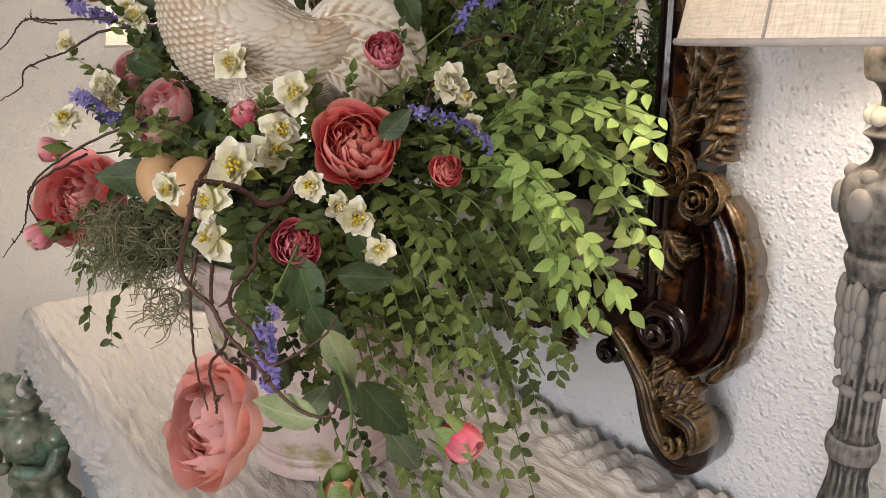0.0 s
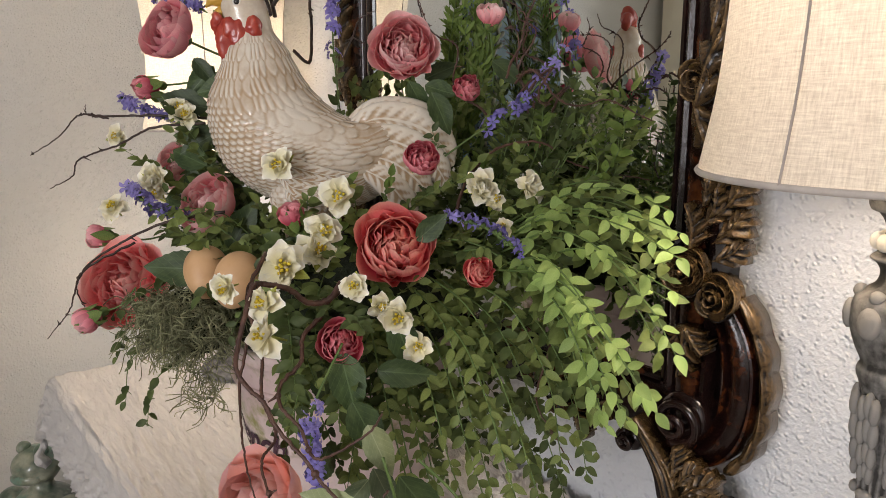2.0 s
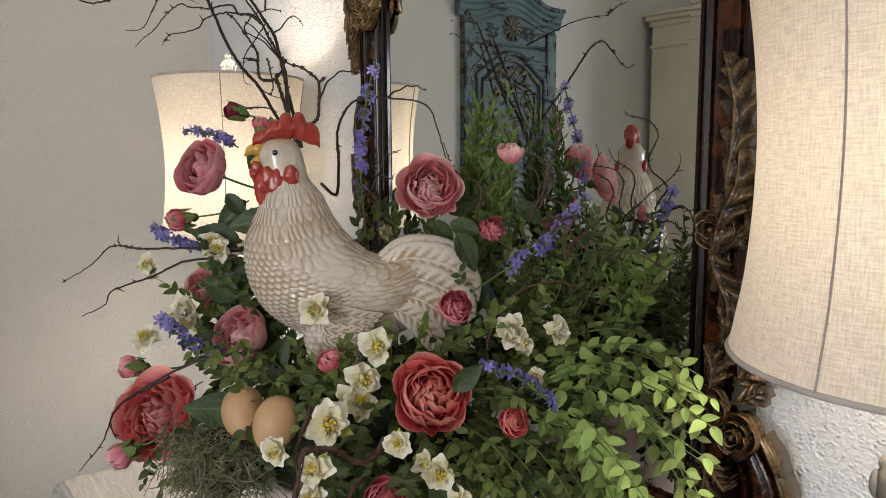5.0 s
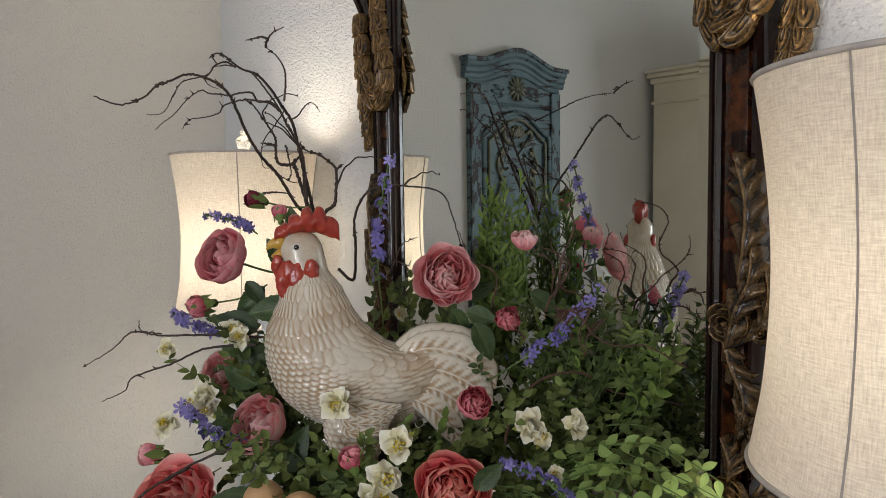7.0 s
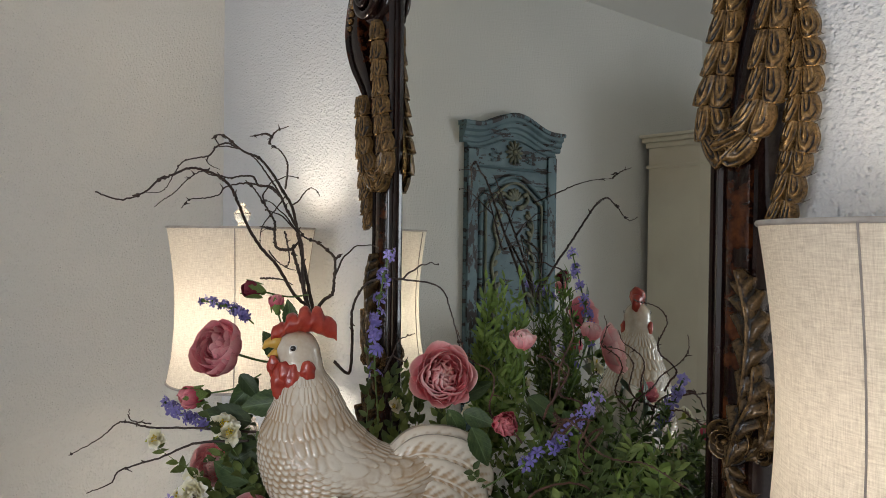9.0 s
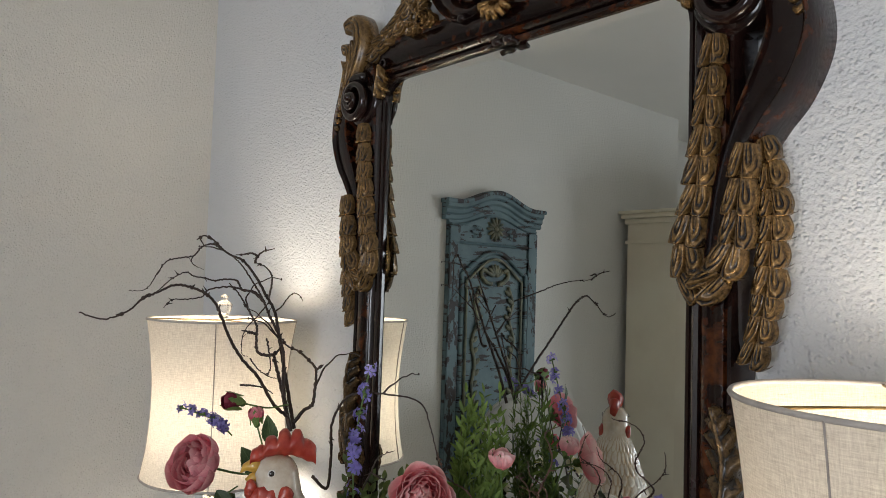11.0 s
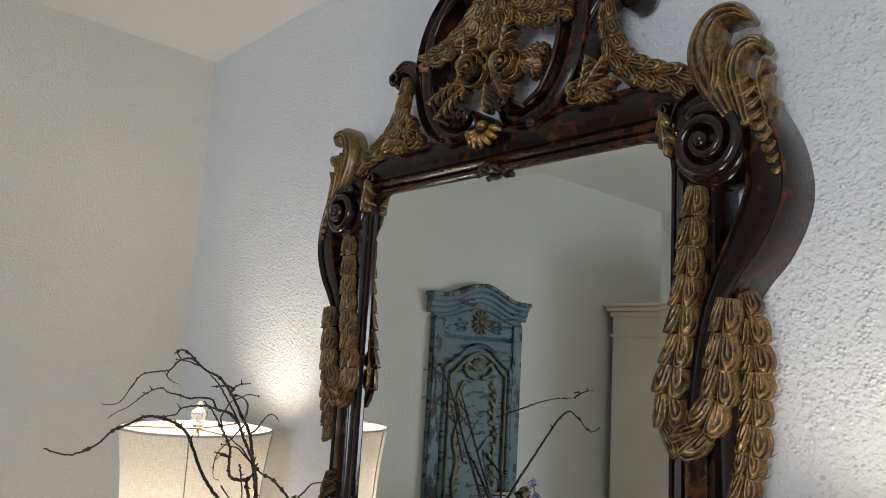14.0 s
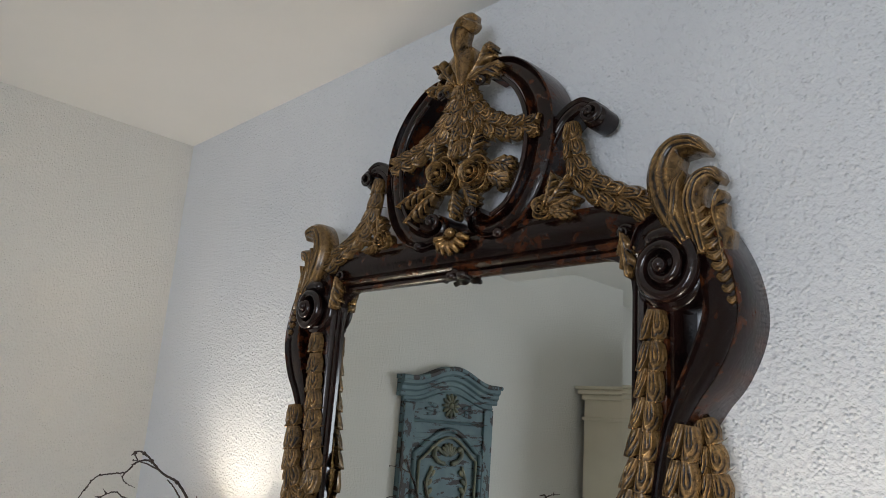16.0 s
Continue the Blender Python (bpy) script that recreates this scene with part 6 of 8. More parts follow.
def white_flower(at, way, r, seed=1, double=False, bract=True):
    rng = random.Random(seed)
    ms = WHITE_PETALS
    r = r * 0.70
    bm = bmesh.new()
    tube(bm, [(0, 0, -r * 1.5), (0, 0, -r * 0.5), (0, 0, 0)], [r * 0.06, r * 0.10, r * 0.20], 8)
    ob = part("white_flower", bm, M_LIME, arrangement)
    ob.matrix_basis = facing(at, way)
    plan = ((4, 0.10, 16, 0.80, 0), (6, 0.16, 44, 1.05, 1), (6, 0.12, 76, 1.15, 2)) if not double else ((5, 0.06, 0, 0.85, 0), (7, 0.16, 14, 1.00, 0), (8, 0.26, 34, 1.00, 1), (8, 0.28, 64, 1.05, 2))
    for cnt, base, tilt, length, shape in plan:
        off = rng.uniform(0, 6)
        for j in range(cnt):
            a = off + 2 * math.pi * j / cnt + rng.uniform(-0.15, 0.15)
            s = r * length * rng.uniform(0.78, 1.22)
            m = Matrix.Rotation(a, 4, "Z") @ Matrix.Translation((0, r * base, 0)) @ Matrix.Rotation(radians(-(tilt + rng.uniform(-28, 24))), 4, "X") @ Matrix.Rotation(rng.uniform(-0.6, 0.6), 4, "Y") @ Matrix.Diagonal((s * 0.86, s, s, 1))
            piece("petal", ms[shape], m, ob)
    if not double:
        bm = bmesh.new()
        for j in range(9):
            a = 2.4 * j
            q = r * 0.10 * math.sqrt(j)
            tip = (q * 1.3 * math.cos(a), q * 1.3 * math.sin(a), r * rng.uniform(0.55, 0.80))
            tube(bm, [(q * 0.3 * math.cos(a), q * 0.3 * math.sin(a), 0), tip], r * 0.025, 5)
            ball(bm, tip, (r * 0.10, r * 0.10, r * 0.13), 6, 5)
        part("flower_centre", bm, M_YELLOW, ob)["kind"] = "stuff"
    if bract:
        m = Matrix.Translation((0, 0, -r * 0.3)) @ Matrix.Rotation(rng.uniform(0, 6), 4, "Z") @ Matrix.Rotation(radians(-20), 4, "Y") @ Matrix.Diagonal((r * 1.4, r * 1.4, r * 1.4, 1))
        piece("bract", BRACT, m, ob)
    return ob


BRACT = leaf_mesh("bract", 0.26, 0.4, 0.1, M_LIME)
for k, (x, y, z, r, dbl) in enumerate(((0.160, -0.450, 1.228, 0.026, 0), (0.172, -0.462, 1.205, 0.024, 0), (0.150, -0.463, 1.207, 0.020, 0), (0.198, -0.517, 1.203, 0.030, 0), (0.226, -0.273, 1.268, 0.024, 1), (0.236, -0.262, 1.252, 0.018, 0), (0.267, -0.235, 1.270, 0.021, 1),
                                       (0.257, -0.470, 1.186, 0.018, 0), (0.278, -0.455, 1.170, 0.015, 0), (0.288, -0.440, 1.158, 0.022, 0), (0.300, -0.425, 1.125, 0.018, 0))):
    j = random.Random(k)
    white_flower((x, y, z), (0.8 + j.uniform(-0.3, 0.3), -0.5 + j.uniform(-0.4, 0.4), 0.35 + j.uniform(-0.5, 0.5)), r, 40 + k, bool(dbl))
for k, (x, y, z, r) in enumerate(((0.250, -0.562, 1.184, 0.021), (0.243, -0.560, 1.150, 0.024), (0.055, -0.447, 1.292, 0.024), (0.163, -0.430, 1.264, 0.026), (0.200, -0.580, 1.192, 0.018), (-0.249, -0.564, 1.219, 0.024), (-0.209, -0.516, 1.262, 0.023), (-0.215, -0.510, 1.240, 0.022),
                                  (-0.331, -0.529, 1.318, 0.021), (-0.262, -0.455, 1.349, 0.022), (-0.245, -0.450, 1.343, 0.020), (0.292, -0.300, 1.233, 0.012), (-0.14, -0.20, 1.36, 0.016), (-0.03, -0.13, 1.36, 0.018), (-0.194, -0.478, 1.358, 0.024), (-0.176, -0.474, 1.350, 0.020), (-0.262, -0.495, 1.262, 0.023), (-0.285, -0.505, 1.232, 0.022))):
    j = random.Random(k + 90)
    white_flower((x, y, z), (0.55 + j.uniform(-0.4, 0.4), -0.7 + j.uniform(-0.4, 0.4), 0.25 + j.uniform(-0.5, 0.5)), r, 70 + k, k in (6, 9))


# ---- lavender spikes ----
def lavender(path, r=0.011, count=34, seed=1, stem_only=0.35):
    rng = random.Random(seed)
    line = spline(path, 10)
    bm = bmesh.new()
    tube(bm, line, 0.0013, 6)
    ob = part("lavender_stem", bm, M_STEM, arrangement)
    bm = bmesh.new()
    green = bmesh.new()
    r *= 0.84
    for k in range(count):
        f = stem_only + (1 - stem_only) * (k + rng.random()) / count
        f = stem_only + (1 - stem_only) * round((f - stem_only) / (1 - stem_only) * 6) / 6 + rng.uniform(-0.025, 0.025)
        p = Vector(line[max(0, min(len(line) - 1, int(f * (len(line) - 1))))])
        way = Vector((rng.uniform(-1, 1), rng.uniform(-1, 1), rng.uniform(-0.4, 0.9))).normalized()
        m = facing(p + way * r * 0.45, way)
        s = r * rng.uniform(0.7, 1.1)
        for q in range(5):
            a = 2 * math.pi * q / 5
            c, d = math.cos(a), math.sin(a)
            rows = [[m @ Vector((c * s * v - d * u * w, d * s * v + c * u * w, s * 0.55 * (1 - (v - 0.55) ** 2 * 2))) for u in (-1, 0, 1)] for v, w in ((0.08, s * 0.06), (0.45, s * 0.24), (0.80, s * 0.20), (1.0, s * 0.02))]
            grid(bm, rows)
        tube(green, [p, p + way * r * 0.55], [r * 0.16, r * 0.22], 5)
    part("blossom", bm, P_LAV, ob)["kind"] = "stuff"
    part("calyx", green, M_STEM, ob)["kind"] = "stuff"
    return ob


lavender([(0.09, -0.25, 1.28), (0.15, -0.219, 1.326), (0.187, -0.175, 1.364), (0.236, -0.145, 1.432)], 0.0125, 40, 1, 0.45)
lavender([(-0.05, -0.30, 1.36), (-0.062, -0.300, 1.46), (-0.072, -0.288, 1.53), (-0.080, -0.262, 1.618)], 0.0125, 44, 2, 0.25)
lavender([(-0.20, -0.44, 1.33), (-0.262, -0.490, 1.350), (-0.325, -0.522, 1.375)], 0.0125, 34, 3, 0.3)
lavender([(-0.10, -0.50, 1.21), (-0.141, -0.535, 1.224), (-0.222, -0.552, 1.255)], 0.0135, 40, 4, 0.2)
lavender([(0.25, -0.35, 1.245), (0.29, -0.325, 1.235), (0.340, -0.312, 1.208)], 0.0110, 38, 5, 0.0)
lavender([(0.280, -0.50, 1.140), (0.287, -0.538, 1.086), (0.305, -0.550, 1.055), (0.322, -0.553, 1.022)], 0.0105, 46, 6, 0.35)
lavender([(-0.24, -0.41, 1.50), (-0.285, -0.418, 1.517), (-0.362, -0.446, 1.530)], 0.0110, 40, 7, 0.2)


# ---- foliage ----
def sprig(path, leaf, count, material, stem_r=0.0012, name="sprig", seed=1, single=None, spread=0.95, droop=0.2, label="", slim=1.0):
    """A stem with leaflets in pairs; single: the leaf mesh from which each leaflet becomes a piece of its own."""
    rng = random.Random(seed)
    line = [Vector(p) for p in spline(path, 10)]
    n = len(line) - 1
    bm = bmesh.new()
    tube(bm, line, [stem_r * (1 - 0.6 * i / n) for i in range(n + 1)], 5)
    ob = part(name, bm, M_STEM, arrangement, label)
    joined = bmesh.new()
    shape = [(x, w * slim) for x, w in ((0, 0.0), (0.25, 0.24), (0.5, 0.27), (0.78, 0.17), (1.0, 0.004))]
    for k in range(count):
        f = 0.10 + 0.90 * k / max(1, count - 1)
        i = min(n - 1, int(f * n))
        p = line[i].lerp(line[i + 1], f * n - i)
        t = (line[i + 1] - line[i]).normalized()
        side = t.cross(Vector((rng.uniform(-0.3, 0.3), rng.uniform(-0.3, 0.3), 1))).normalized()
        for s in ((-1, 1) if k < count - 1 else (0,)):
            if rng.random() < 0.08:
                continue
            g = max(0.0, min(0.999, f + rng.uniform(-0.45, 0.45) / count)) * n
            p = line[int(g)].lerp(line[int(g) + 1], g - int(g))
            way = (t * (1 - spread * 0.55) + side * s * spread + Vector((rng.uniform(-0.5, 0.5), rng.uniform(-0.5, 0.5), rng.uniform(-0.45, 0.45) - droop))).normalized()
            up = Vector((rng.uniform(0.2, 1.0), rng.uniform(-0.9, 0.0), rng.uniform(0.15, 0.85)))
            yv = up.cross(way).normalized()
            zv = way.cross(yv)
            L = leaf * rng.uniform(0.78, 1.15) * (1 - 0.25 * f)
            m = Matrix((way * L, yv * L, zv * L)).transposed().to_4x4()
            m.translation = p
            if single:
                piece("leaflet", rng.choice(single), m, ob)
            else:
                rows = [[m @ Vector((x, w * q, 0.35 * abs(q) * w - 0.15 * x * x)) for q in (-1, 0, 1)] for x, w in shape]
                grid(joined, rows, flip=True)
    if single:
        joined.free()
    else:
        part("foliage", joined, material, ob)["kind"] = "stuff"
    return ob


BRIGHT = [leaf_mesh("leaflet", w, 0.30, b, L_BRIGHT, 0, 8) for w, b in ((0.27, 0.10), (0.30, 0.22), (0.25, 0.05))]
# the pale green spray that reaches towards the lamp
PALE = (
    [(0.27, -0.29, 1.21), (0.36, -0.285, 1.255), (0.44, -0.285, 1.252), (0.510, -0.292, 1.232)],
    [(0.28, -0.30, 1.20), (0.37, -0.300, 1.240), (0.45, -0.300, 1.222), (0.520, -0.298, 1.200)],
    [(0.29, -0.31, 1.19), (0.38, -0.325, 1.215), (0.45, -0.335, 1.175), (0.505, -0.330, 1.115)],
    [(0.30, -0.32, 1.19), (0.40, -0.330, 1.200), (0.47, -0.330, 1.150), (0.508, -0.315, 1.095)],
    [(0.36, -0.325, 1.205), (0.42, -0.335, 1.160), (0.450, -0.335, 1.110), (0.462, -0.325, 1.070)],
    [(0.26, -0.27, 1.22), (0.33, -0.255, 1.265), (0.40, -0.250, 1.282), (0.475, -0.260, 1.268)],
    [(0.26, -0.28, 1.21), (0.33, -0.275, 1.250), (0.41, -0.265, 1.262), (0.49, -0.265, 1.250)],
    [(0.33, -0.31, 1.20), (0.41, -0.330, 1.185), (0.46, -0.330, 1.120), (0.485, -0.312, 1.065)],
    [(0.30, -0.30, 1.19), (0.37, -0.310, 1.190), (0.42, -0.318, 1.140), (0.440, -0.318, 1.085)],
    [(0.32, -0.29, 1.20), (0.41, -0.290, 1.225), (0.48, -0.300, 1.190), (0.518, -0.305, 1.150)])
for k, pts in enumerate(PALE):
    sprig(pts, 0.0245, 12, L_BRIGHT, 0.0013, "pale_leaf_spray", 100 + k, BRIGHT, 0.95, 0.15, "fresh yellow-green leaf spray" if k == 0 else "")
    o = Vector((-0.035, 0.03, -0.015))
    sprig([tuple(Vector(p) + o) for p in pts], 0.027, 10, L_MID, 0.0013, "mid_leaf_spray", 140 + k, None, 0.95, 0.15)
    o = Vector((-0.050, 0.045, 0.000))
    sprig([tuple(Vector(p) + o) for p in pts], 0.024, 12, L_DARK, 0.0013, "mid_leaf_spray", 160 + k, None, 0.95, 0.15)
# darker hanging sprays in front
MIDLEAF = [leaf_mesh("leaflet", w, 0.25, b, L_MID, 0, 6) for w, b in ((0.25, 0.10), (0.28, 0.22), (0.22, 0.05))]
HANG = (
    [(0.22, -0.38, 1.17), (0.30, -0.39, 1.14), (0.36, -0.40, 1.05), (0.40, -0.40, 0.96)],
    [(0.22, -0.36, 1.18), (0.31, -0.36, 1.15), (0.38, -0.36, 1.06), (0.42, -0.36, 0.98)],
    [(0.22, -0.40, 1.16), (0.30, -0.42, 1.11), (0.36, -0.43, 1.02), (0.41, -0.42, 0.93)],
    [(0.24, -0.34, 1.18), (0.33, -0.33, 1.16), (0.40, -0.34, 1.10), (0.44, -0.36, 1.03)],
    [(0.20, -0.42, 1.14), (0.27, -0.45, 1.09), (0.33, -0.46, 1.00), (0.38, -0.45, 0.91)],
    [(0.25, -0.37, 1.15), (0.34, -0.39, 1.12), (0.42, -0.41, 1.03), (0.46, -0.41, 0.94)],
    [(0.23, -0.33, 1.20), (0.30, -0.31, 1.20), (0.36, -0.30, 1.14), (0.40, -0.30, 1.06)],
    [(0.16, -0.42, 1.10), (0.22, -0.46, 1.03), (0.27, -0.47, 0.94), (0.30, -0.45, 0.86)],
    [(0.18, -0.40, 1.12), (0.25, -0.42, 1.05), (0.31, -0.43, 0.95), (0.35, -0.42, 0.87)],
    [(0.20, -0.36, 1.20), (0.27, -0.34, 1.22), (0.33, -0.31, 1.19), (0.37, -0.29, 1.13)],
)
for k, pts in enumerate(HANG):
    sprig(pts, 0.0205, 18, L_MID, 0.0012, "hanging_spray", 200 + k, MIDLEAF, 0.9, 0.25)
    off = Vector((0.012, 0.022, -0.012))
    sprig([tuple(Vector(p) + off) for p in pts], 0.020, 20, L_DARK if k % 2 else L_MID, 0.0011, "hanging_spray", 230 + k, None, 0.9, 0.25)
# feathery sprays round the rooster, to the side and behind
rs = random.Random(5)
for k in range(46):
    a = rs.uniform(-math.pi, math.pi)
    el = rs.uniform(-0.15, 0.75)
    d = Vector((math.cos(a) * math.cos(el), math.sin(a) * math.cos(el), math.sin(el)))
    b = Vector((POT[0] + 0.06 * d.x, POT[1] - 0.02 + 0.06 * d.y, 1.12))
    # keep clear of the rooster's visible side
    ln = rs.uniform(0.13, 0.22) * (0.75 if d.x * 0.85 - d.y * 0.5 > 0.25 and el > 0.25 else 1.0)
    mid = b + d * ln * 0.6 + Vector((0, 0, 0.03))
    tip = b + d * ln + Vector((0, 0, -0.02))
    tip.y = min(tip.y, -0.10)
    sprig([tuple(b), tuple(mid), tuple(tip)], rs.uniform(0.018, 0.028), 12, L_DARK if k % 3 else L_MID, 0.001, "filler_spray", 300 + k, None, 0.9, 0.1)
for k, (b, m_, t_) in enumerate((((0.16, -0.36, 1.22), (0.20, -0.34, 1.26), (0.24, -0.31, 1.285)), ((0.14, -0.33, 1.23), (0.18, -0.29, 1.27), (0.20, -0.25, 1.30)), ((0.13, -0.38, 1.20), (0.15, -0.40, 1.24), (0.155, -0.405, 1.275)), ((0.20, -0.32, 1.20), (0.26, -0.29, 1.24), (0.30, -0.26, 1.265)),
                                ((0.10, -0.42, 1.19), (0.10, -0.45, 1.22), (0.09, -0.47, 1.235)), ((0.02, -0.50, 1.16), (0.00, -0.53, 1.20), (-0.03, -0.55, 1.215)), ((0.05, -0.47, 1.17), (0.03, -0.51, 1.215), (0.01, -0.53, 1.235)),
                                ((0.19, -0.25, 1.20), (0.24, -0.21, 1.25), (0.28, -0.18, 1.27)), ((0.18, -0.22, 1.20), (0.25, -0.17, 1.22), (0.32, -0.14, 1.22)), ((0.22, -0.28, 1.18), (0.31, -0.22, 1.22), (0.38, -0.18, 1.20)), ((0.15, -0.20, 1.2), (0.22, -0.13, 1.26), (0.27, -0.10, 1.28)),
                                ((-0.20, -0.50, 1.15), (-0.26, -0.55, 1.10), (-0.29, -0.57, 1.03)), ((-0.10, -0.53, 1.08), (-0.16, -0.58, 1.02), (-0.18, -0.59, 0.95)), ((-0.16, -0.50, 1.12), (-0.22, -0.56, 1.06), (-0.25, -0.58, 0.99)), ((-0.05, -0.52, 1.06), (-0.10, -0.57, 1.0), (-0.12, -0.58, 0.93)))):
    sprig([b, m_, t_], 0.024, 9, L_MID if k < 11 else L_DARK, 0.0011, "leaf_sprig", 400 + k, None, 0.9, 0.05)
for k, (b, m_, t_) in enumerate((((0.07, -0.42, 1.18), (0.085, -0.43, 1.225), (0.10, -0.435, 1.262)), ((0.10, -0.41, 1.18), (0.125, -0.41, 1.23), (0.135, -0.40, 1.275)), ((0.05, -0.45, 1.18), (0.055, -0.465, 1.22), (0.05, -0.475, 1.250)), ((0.12, -0.39, 1.18), (0.155, -0.375, 1.235), (0.165, -0.36, 1.285)), ((0.08, -0.44, 1.17), (0.105, -0.455, 1.215), (0.125, -0.46, 1.245)))):
    sprig([b, m_, t_], 0.022, 9, (L_MID, L_FERN)[k % 2], 0.0011, "leaf_sprig", 440 + k, None, 0.85, -0.10)
# upright green bush beside the glass
for k in range(26):
    a = rs.uniform(0, 6.28)
    q = rs.uniform(0.2, 1.0) ** 0.5
    b = Vector((0.005, -0.125, 1.28))
    top = Vector((0.012 + 0.050 * q * math.cos(a), -0.098 + 0.026 * q * math.sin(a), 1.45 + rs.uniform(0.0, 0.11) + 0.10 * (1 - q)))
    sprig([tuple(b), tuple((b + top) / 2 + Vector((0.020 * math.cos(a), 0.014 * math.sin(a), 0))), tuple(top)], 0.026, 18, L_FERN, 0.0010, "upright_spray", 500 + k, None, 0.70, -0.30, "", 0.52)
for k in range(12):
    x, y = rs.uniform(-0.22, -0.04), rs.uniform(-0.24, -0.12)
    sprig([(x + 0.03, y - 0.04, 1.22), (x, y, 1.32), (x - 0.02 + rs.uniform(-0.03, 0.03), y + 0.02, 1.38 + rs.uniform(0, 0.07))], 0.026, 11, L_MID if k % 2 else L_DARK, 0.0012, "upright_spray", 520 + k, None, 0.6, -0.3)

# thick growth between the rooster and the glass, and under the flowers
for k in range(150):
    if k >= 120:
        b = Vector((rs.uniform(0.08, 0.22), rs.uniform(-0.32, -0.16), rs.uniform(0.92, 1.12)))
        d = Vector((rs.uniform(0.2, 1.0), rs.uniform(-0.3, 0.6), rs.uniform(-0.6, 0.3))).normalized()
    elif k < 80:
        b = Vector((rs.uniform(-0.02, 0.22), rs.uniform(-0.27, -0.14), rs.uniform(1.08, 1.22)))
        d = Vector((rs.uniform(-0.2, 1.0), rs.uniform(-0.6, 0.6), rs.uniform(-0.1, 0.9))).normalized()
    else:
        b = Vector((rs.uniform(0.05, 0.22), rs.uniform(-0.50, -0.36), rs.uniform(1.02, 1.14)))
        d = Vector((rs.uniform(0.1, 1.0), rs.uniform(-0.7, 0.3), rs.uniform(-0.5, 0.4))).normalized()
    ln = rs.uniform(0.08, 0.15)
    tip = b + d * ln
    if tip.x < 0.16 and tip.y < -0.42 and tip.z < 1.09:
        continue
    tip.y = min(tip.y, -0.085)
    sprig([tuple(b), tuple(b + d * ln * 0.55 + Vector((0, 0, 0.012))), tuple(tip)], rs.uniform(0.018, 0.026), 10, (L_DARK, L_MID, L_DARK, L_MID, L_DARK)[k % 5], 0.001, "filler_spray", 700 + k, None, 0.9, 0.05)

# growth behind the tail up to the glass, and at the breast side
for k in range(46):
    x, y = rs.uniform(0.02, 0.33), rs.uniform(-0.165, -0.10)
    z = rs.uniform(1.19, 1.30)
    top = min(1.43 - 0.22 * max(0, x - 0.10), z + rs.uniform(0.07, 0.17))
    sprig([(x - 0.02, y - 0.02, z), (x, y, (z + top) / 2), (x + rs.uniform(-0.03, 0.04), min(-0.085, y + rs.uniform(-0.02, 0.03)), top)], rs.uniform(0.018, 0.027), 12, (L_DARK, L_FERN, L_DARK, L_MID)[k % 4], 0.001, "filler_spray", 900 + k, None, 0.85, -0.05, "", (0.55, 0.75, 0.9)[k % 3])
for k in range(34):
    tip = Vector((rs.uniform(-0.34, -0.13), rs.uniform(-0.53, -0.40), rs.uniform(1.14, 1.38)))
    b = Vector((rs.uniform(-0.12, -0.02), rs.uniform(-0.46, -0.36), rs.uniform(1.10, 1.18)))
    sprig([tuple(b), tuple(b.lerp(tip, 0.55) + Vector((0, 0, 0.015))), tuple(tip)], rs.uniform(0.020, 0.030), 12, (L_DARK, L_MID, L_DARK)[k % 3], 0.001, "filler_spray", 980 + k, None, 0.9, 0.0)

# broad rose leaves
ROSE_LEAVES = [leaf_mesh("leaf", w, f, b, L_ROSE, 0.035, 16) for w, f, b in ((0.29, 0.30, 0.15), (0.26, 0.40, 0.28), (0.30, 0.22, -0.08))]
PALE_LEAVES = [leaf_mesh("leaf", w, f, b, m_, 0.03, 16) for w, f, b, m_ in ((0.22, -0.45, 0.35, L_UNDER), (0.25, 0.35, 0.25, L_GREY))]


def leaf(at, way, up, length, me, label=""):
    w = Vector(way).normalized()
    y = Vector(up).cross(w).normalized()
    z = w.cross(y)
    m = Matrix((w * length, y * length, z * length)).transposed().to_4x4()
    m.translation = at
    ob = piece("leaf", me, m, arrangement)
    return tagged(ob, label) if label else ob


